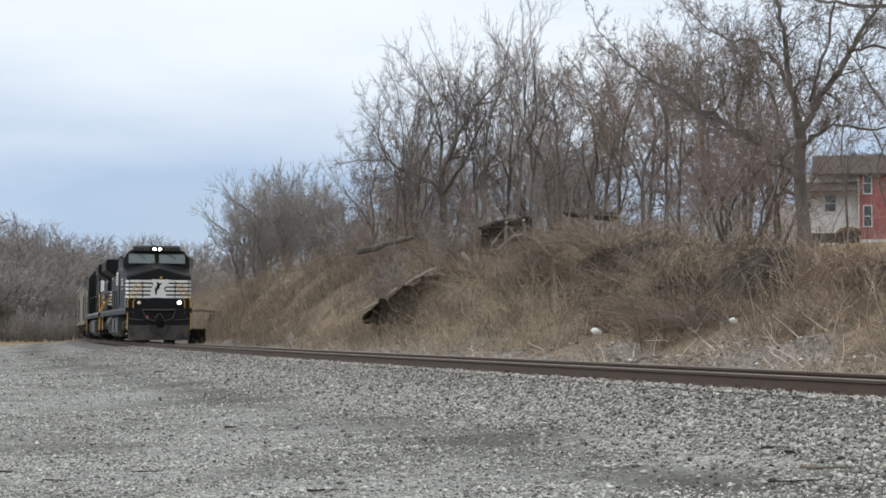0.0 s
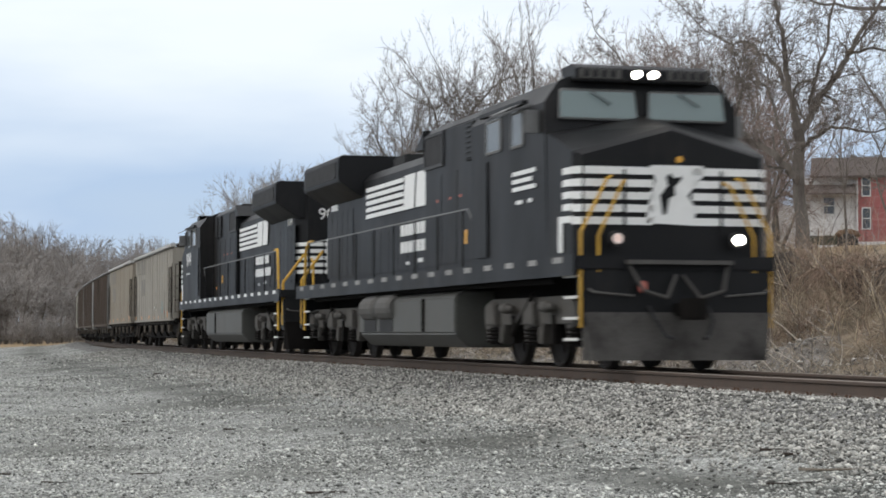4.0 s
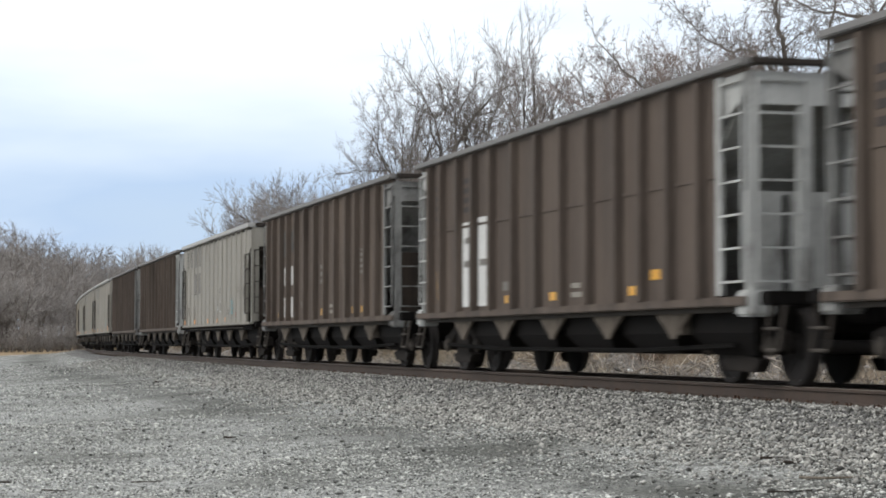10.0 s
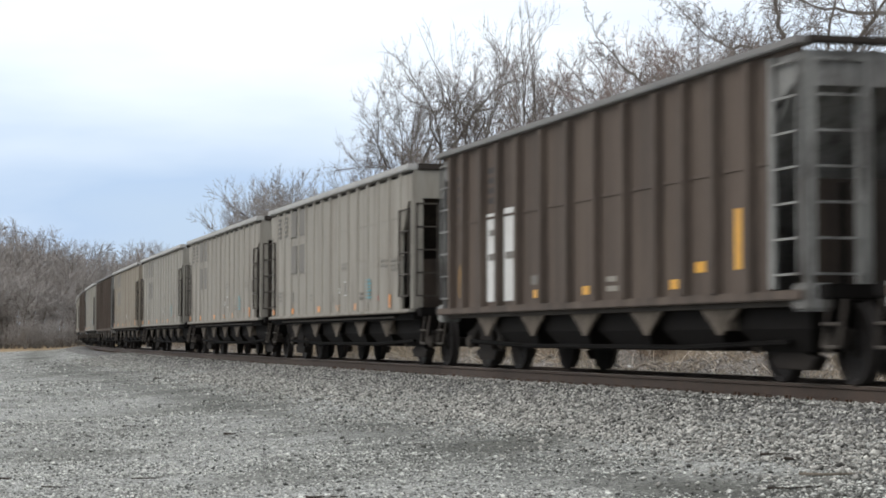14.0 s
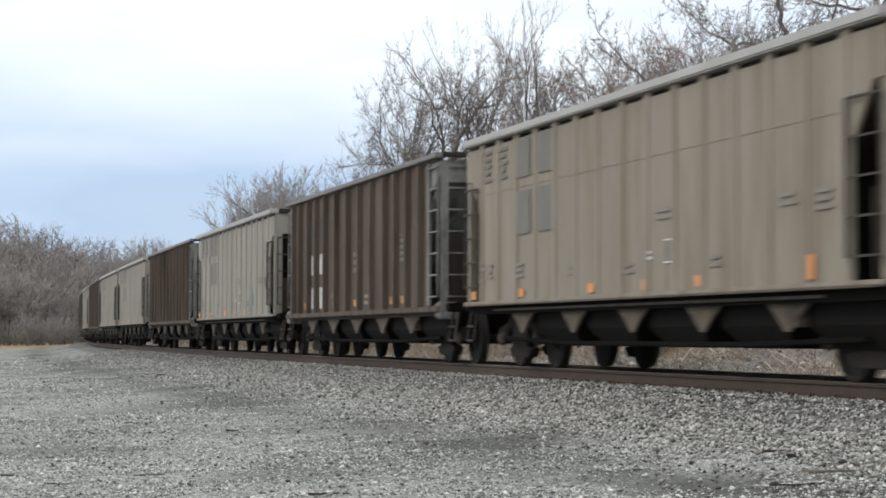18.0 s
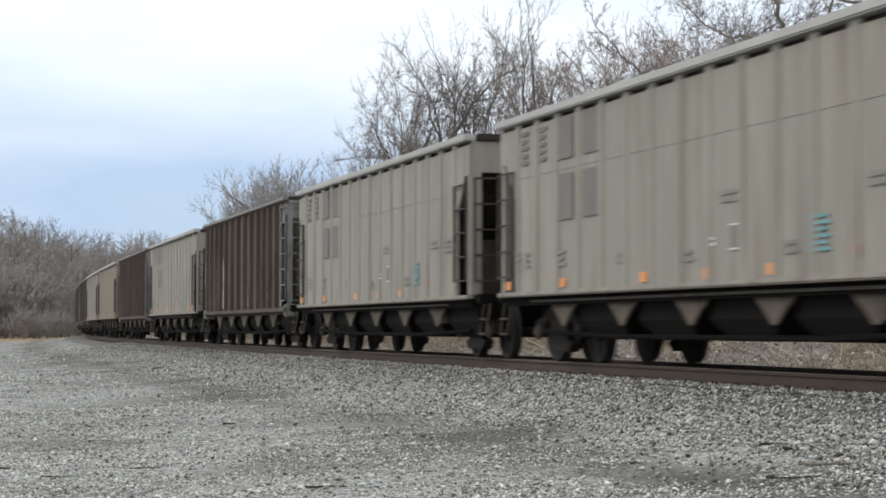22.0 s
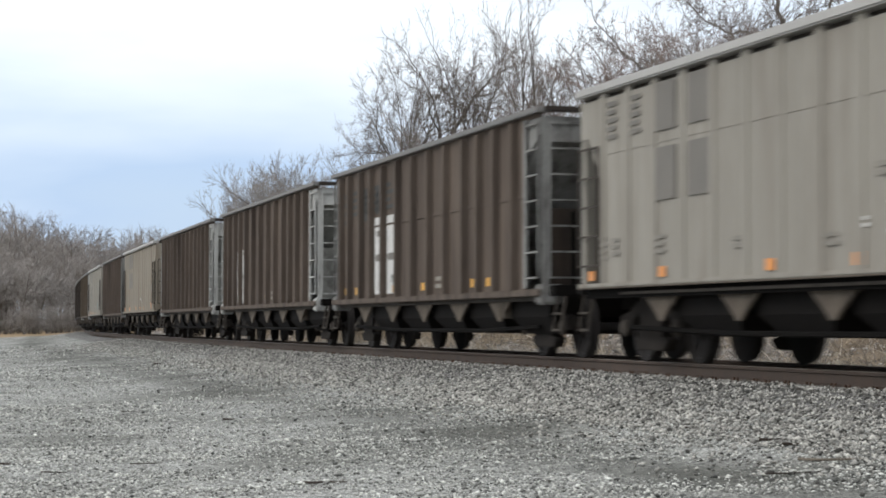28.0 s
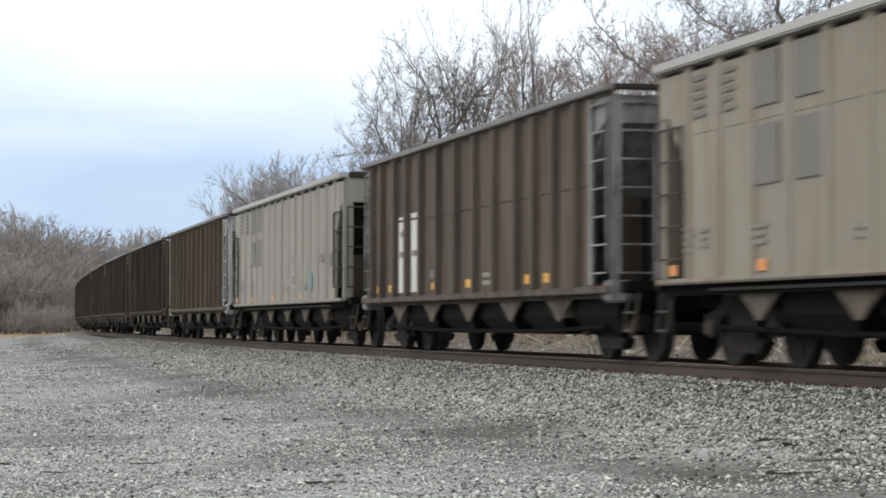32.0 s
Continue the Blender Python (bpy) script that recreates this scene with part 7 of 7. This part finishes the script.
def build_tractor():
    r = 150.0
    x, y = bearing(1478, r)
    z = ground_at(x, y) - 0.05
    tractor = thing("tractor", "old green farm tractor heaped with dead weeds near the house", "tractor")
    tractor.matrix_basis = pose(x, y, z + 0.12, 0, 0, -11) @ Matrix.Scale(1.25, 4)
    part("hood", box(-1.45, 0.2, -0.32, 0.32, 0.62, 1.15, bevel=0.06), TRACTOR_GREEN, tractor, "dull green hood")
    part("axle_case", box(0.2, 1.05, -0.45, 0.45, 0.45, 0.95, bevel=0.05), TRACTOR, tractor)
    heap_bm = bmesh.new()
    bmesh.ops.create_icosphere(heap_bm, subdivisions=3, radius=1.0)
    for v in heap_bm.verts:
        v.co *= 1 + 0.25 * lump(v.co.x * 3, v.co.y * 3 + v.co.z, 1.0, 17)
    heap_bm.transform(Matrix.Translation((0.75, 0, 1.2)) @ Matrix.Diagonal((0.75, 0.7, 0.32, 1)))
    part("hay_load", heap_bm, HAY, tractor, "heap of brown dead weeds over the rear", True)
    part("seat", prism([(0.5, 0.98), (0.95, 0.98), (1.0, 1.3), (0.88, 1.3), (0.85, 1.06), (0.5, 1.06)], "y", -0.22, 0.22, bevel=0.02), TYRE, tractor)
    part("steering_wheel", lathe([(0.17, -0.012), (0.2, -0.012), (0.2, 0.012), (0.17, 0.012)], 16, "x"), TYRE, tractor).matrix_basis = pose(0.25, 0, 1.25, 0, 25, 0)
    part("exhaust_pipe", rod((-0.9, 0.15, 1.1), (-0.9, 0.15, 1.6), 0.035), TRACTOR, tractor)
    for wx, rr, w, ys in ((0.75, 0.62, 0.28, 0.72), (-1.2, 0.34, 0.16, 0.55)):
        for sg in (-1, 1):
            wh = part("wheel", lathe([(rr * 0.55, -w / 2), (rr * 0.9, -w / 2), (rr, -w / 4), (rr, w / 4), (rr * 0.9, w / 2), (rr * 0.55, w / 2)], 24, "y"), TYRE, tractor)
            wh.matrix_basis = pose(wx, sg * ys, rr)
            part("rim", lathe([(0.0, -w * 0.3), (rr * 0.56, -w * 0.35), (rr * 0.56, w * 0.35), (0.0, w * 0.3)], 18, "y"), TRACTOR, wh)


build_tractor()


def at(px, py, r):
    x, y = bearing(px, r)
    return Vector((x, y, EYE_Z + (588 - py) / 3647.4 * r))


EARTH = mat("dark_bare_earth", (0.105, 0.082, 0.067), 0.95, second=(0.045, 0.036, 0.03), scale=2.5, fine=16, bump=1.0, bump_dist=0.08, spec=0.1)
SLAB = mat("pale_broken_slab", (0.24, 0.208, 0.172), 0.9, second=(0.12, 0.102, 0.085), scale=3, fine=30, bump=0.5, spec=0.15)


def wander(rnd, a, b, n, amp):
    return [a.lerp(b, i / n) + Vector((rnd.gauss(0, amp), rnd.gauss(0, amp), rnd.gauss(0, amp * 0.7))) for i in range(n + 1)]


def build_lip():
    """The ragged overhanging edge of the eroded bank: dark earth under a broken pale crust."""
    rnd = random.Random(91)
    lip = thing("eroded_bank_edge", "dark undercut earth bank under a broken pale crust", "earth bank")
    tagged(lip, kind="structure")
    r = 77.0
    top = wander(rnd, at(640, 556, r), at(690, 522, r + 1), 6, 0.05) + wander(rnd, at(700, 514, r + 1), at(768, 478, r + 2), 8, 0.06) + wander(rnd, at(782, 474, r + 2), at(870, 482, r + 2.5), 8, 0.07)
    bm = bmesh.new()
    rows = []
    n = len(top)
    for i, p in enumerate(top):
        f = i / (n - 1)
        deep = (0.35 + 0.95 * math.sin(math.pi * min(1, f * 1.1))) * rnd.uniform(0.8, 1.15)
        row = []
        for k in range(8):
            g = k / 7
            # a face that leans in beneath the lip and bulges out again at its foot
            back = 0.15 + 0.55 * math.sin(g * math.pi) - 0.5 * g
            row.append(bm.verts.new(p + Vector((rnd.gauss(0, .05), back + rnd.gauss(0, .10), -deep * g + rnd.gauss(0, .04)))))
        row.append(bm.verts.new(p + Vector((0, 2.2, -deep))))
        row.append(bm.verts.new(p + Vector((0, 2.2, -0.05))))
        rows.append(row)
    for a, b in zip(rows, rows[1:]):
        m = len(a)
        for k in range(m):
            bm.faces.new((a[k], b[k], b[(k + 1) % m], a[(k + 1) % m]))
    bm.faces.new(rows[0])
    bm.faces.new(rows[-1][::-1])
    part("earth_face", bm, EARTH, lip)
    for (xa, ya), (xb, yb) in (((638, 553), (668, 537)), ((682, 526), (700, 514)), ((716, 505), (742, 491)), ((738, 492), (770, 477))):
        a, b = at(xa, ya, r - 0.3), at(xb, yb, r + 0.5)
        d = (b - a).normalized()
        side, up = Vector((0.05, 1, 0.1)), Vector((0, 0, 1))
        o = []
        for p, w in ((a, 0.9), (a.lerp(b, 0.5) + up * 0.04, 1.2), (b, 0.7)):
            o.append([p - side * 0.1, p + side * w, p + side * w + up * 0.07, p + up * 0.05 - side * 0.05])
        part("crust_slab", loft(o), SLAB, lip)


build_lip()


def log(name, label, pts, r0, r1, material, category, group=""):
    n = len(pts) - 1
    rings = []
    for i, p in enumerate(pts):
        d = (pts[min(n, i + 1)] - pts[max(0, i - 1)]).normalized()
        u = d.cross(Vector((0.1, 0.9, 0.3))).normalized()
        w = d.cross(u)
        r = r0 + (r1 - r0) * i / n
        rings.append([p + (u * math.cos(a * 0.785) + w * math.sin(a * 0.785)) * r for a in range(8)])
    return tagged(part(name, loft(rings), material), label, category, group)


rl = random.Random(8)
log("fallen_log", "fallen tree trunk lying along the top of the bank", wander(rl, at(625, 447, 88), at(735, 418, 92), 6, 0.08), 0.17, 0.09, BARK, "log", "fallen wood on the bank")
log("fallen_log", "broken pale branch leaning on the bank", wander(rl, at(873, 447, 80), at(925, 392, 83), 4, 0.05), 0.06, 0.03, WOOD, "log", "fallen wood on the bank")
log("fallen_log", "grey dead trunk leaning out of the brush", wander(rl, at(815, 450, 78), at(848, 502, 76), 4, 0.05), 0.10, 0.07, WOOD, "log", "fallen wood on the bank")
log("fallen_log", "broken pale branch leaning on the bank", wander(rl, at(800, 500, 74), at(838, 588, 66), 5, 0.06), 0.035, 0.05, BARK, "log", "fallen wood on the bank")
log("fallen_log", "grey dead branch lying at the foot of the bank", wander(rl, at(1105, 641, 46), at(1175, 628, 48), 4, 0.03), 0.05, 0.03, WOOD, "log", "fallen wood on the bank")
log("fallen_log", "grey dead branch lying at the foot of the bank", wander(rl, at(1200, 640, 42), at(1255, 622, 44), 4, 0.03), 0.04, 0.02, WOOD, "log", "fallen wood on the bank")


ROT = mat("black_rotten_boards", (0.04, 0.034, 0.03), 0.95, second=(0.018, 0.015, 0.013), scale=3, fine=20, bump=0.5, stain=(0.12, 0.10, 0.085), stain_scale=2.0, spec=0.1)


def build_wreck():
    wreck = thing("collapsed_shack", "collapsed grey wooden shack half buried in brush", "ruin")
    r = 79
    beams = (((868, 396), (935, 386), .09), ((895, 392), (893, 440), .07), ((925, 388), (928, 430), .07), ((893, 402), (918, 402), .05), ((880, 440), (925, 400), .05), ((902, 404), (930, 440), .05), ((868, 432), (890, 405), .06), ((905, 418), (932, 412), .06), ((1000, 378), (1085, 388), .10), ((1005, 380), (1008, 425), .07), ((1045, 384), (1046, 420), .07))
    for (xa, ya), (xb, yb), w in beams:
        part("beam", rod(at(xa, ya, r), at(xb, yb, r + 0.6), w, n=4), ROT if w > 0.08 else TWIG_GREY, wreck)
    part("sheet_roof", loft([[at(845, 402, r), at(940, 388, r), at(938, 384, r + 2.5), at(846, 398, r + 2.5)], [at(845, 406, r), at(940, 392, r), at(938, 388, r + 2.5), at(846, 402, r + 2.5)]]), ROT, wreck, "rotten dark roof boards")
    # black sheet behind the beams: the interior's shade is put into its colour
    part("back_wall", loft([[at(850, 404, r + 2.6), at(940, 390, r + 2.6), at(940, 440, r + 2.6), at(850, 440, r + 2.6)], [at(850, 404, r + 2.8), at(940, 390, r + 2.8), at(940, 440, r + 2.8), at(850, 440, r + 2.8)]]), ROT, wreck)
    part("sheet_roof", loft([[at(995, 374, r), at(1095, 384, r), at(1090, 376, r + 3), at(1000, 366, r + 3)], [at(995, 378, r), at(1095, 388, r), at(1090, 380, r + 3), at(1000, 370, r + 3)]]), ROT, wreck, "rotten dark roof boards")


build_wreck()


PLASTIC = mat("white_plastic", (0.85, 0.85, 0.84), 0.5, second=(0.74, 0.74, 0.72), bump=0.05)


def litter(px, py, r, size, label):
    p = at(px, py, r)
    rnd = random.Random(int(px))
    bm = bmesh.new()
    bmesh.ops.create_icosphere(bm, subdivisions=2, radius=size)
    for v in bm.verts:
        v.co *= 1 + rnd.uniform(-0.18, 0.18)
        v.co.z *= 0.75
        v.co.x *= 1.3
    ob = part("plastic_litter", bm, PLASTIC, None, "", True)
    x, y = p.x, p.y
    ob.matrix_basis = pose(x, y, max(p.z, ground_at(x, y) + size * 0.9), 0, 20, 30)
    tagged(ob, label, "litter", "litter on the bank")


for spec in ((1055, 590, None, 0.13, "crumpled white plastic litter lying on the bank"), (1297, 570, None, 0.09, "small white plastic litter on the bank"), (1115, 640, None, 0.06, "pale scrap of litter beside the track")):
    gx, gy, gz, gr = on_ground(spec[0], spec[1] + 2)
    # set on the sightline, 0.7 m nearer the camera than the ground there
    litter(spec[0], spec[1] - 3, gr - 0.7, spec[3], spec[4])


def build_pole():
    r = 290.0
    x, y = bearing(13, r)
    pole = thing("utility_pole", "weathered wooden utility pole with one crossarm", "utility pole")
    g = ground_at(x, y)
    pole.matrix_basis = pose(x, y, g, 0, 0, 20)
    h = EYE_Z + (588 - 520) / 3647.4 * r - g
    part("pole", rod((0, 0, -0.5), (0, 0, h + 0.4), 0.2, n=10, r2=0.14), WET_WOOD, pole)
    part("crossarm", box(-1.4, 1.8, -0.07, 0.07, h - 0.1, h + 0.1), WET_WOOD, pole)
    for ix in (-1.2, -0.5, 0.6, 1.6):
        part("insulator", lathe([(0.04, h + 0.1), (0.07, h + 0.16), (0.05, h + 0.26), (0.0, h + 0.28)], 8, "z"), TRIM, pole).matrix_basis = pose(ix, 0, 0)


build_pole()


def build_barrier():
    """A weathered rail on posts beyond the line, with a dark low footing beside the track."""
    r = 150.0
    fence = thing("rail_fence", "weathered grey rail fence on dark posts beyond the track", "fence")
    part("rail", rod(at(340, 549, r), at(408, 551, r + 3), 0.09, n=8), WOOD, fence)
    part("rail", rod(at(368, 556, r + 1), at(408, 557, r + 3), 0.06, n=8), WOOD, fence)
    for px in (371, 377, 386, 395, 404):
        top = at(px, 550, r + 1.5)
        foot = Vector((top.x, top.y, ground_at(top.x, top.y) - 0.2))
        part("post", rod(foot, top, 0.07, n=8), WET_WOOD, fence)
    a = at(347, 592, 128)
    g = ground_at(a.x, a.y)
    curb = part("timber_footing", box(-0.55, 0.55, -0.25, 0.25, -0.3, max(0.4, EYE_Z + (588 - 582) / 3647.4 * 128 - g), bevel=0.03), SOOT_SHADE)
    curb.matrix_basis = pose(a.x, a.y, g, 0, 0, 7)
    tagged(curb, "dark rotten timber block beside the track", "timber")


build_barrier()


# ---- what moves ----
def lead(t):
    """Where the joint between the second engine and the first car is, in metres back along the line."""
    return 139.814 - 16.864 * t - 0.01063 * t * t


def motions():
    times = [i * 2.0 for i in range(17)]
    for i, car in enumerate(CARS):
        walk(car, [(t, track_pose(lead(t) + (i + 0.5) * CAR_L)) for t in times])
    for loco, off, turned in LOCOS:
        walk(loco, [(t, track_pose(lead(t) + off, turned)) for t in times])
    # wheels roll; alike axles share one set of keys
    shared = {}
    for ob in list(scene.objects):
        if not ob.name.startswith("wheelset"):
            continue
        back = ob.parent.parent is SECOND
        x, r = round(ob.location.x, 2), round(ob.location.z, 3)
        key = (x, r, back)
        if key not in shared:
            rows = []
            for i in range(961):
                t = i / FPS
                turn = (lead(0) - lead(t)) / r * (-1 if back else 1)
                rows.append((t, Matrix.Translation((x, 0, r)) @ Matrix.Rotation(turn, 4, "Y")))
            walk(ob, rows)
            shared[key] = ob.animation_data
        else:
            made = ob.animation_data_create()
            made.action = shared[key].action
            made.action_slot = shared[key].action_slot
            ob.rotation_mode = "QUATERNION"


motions()
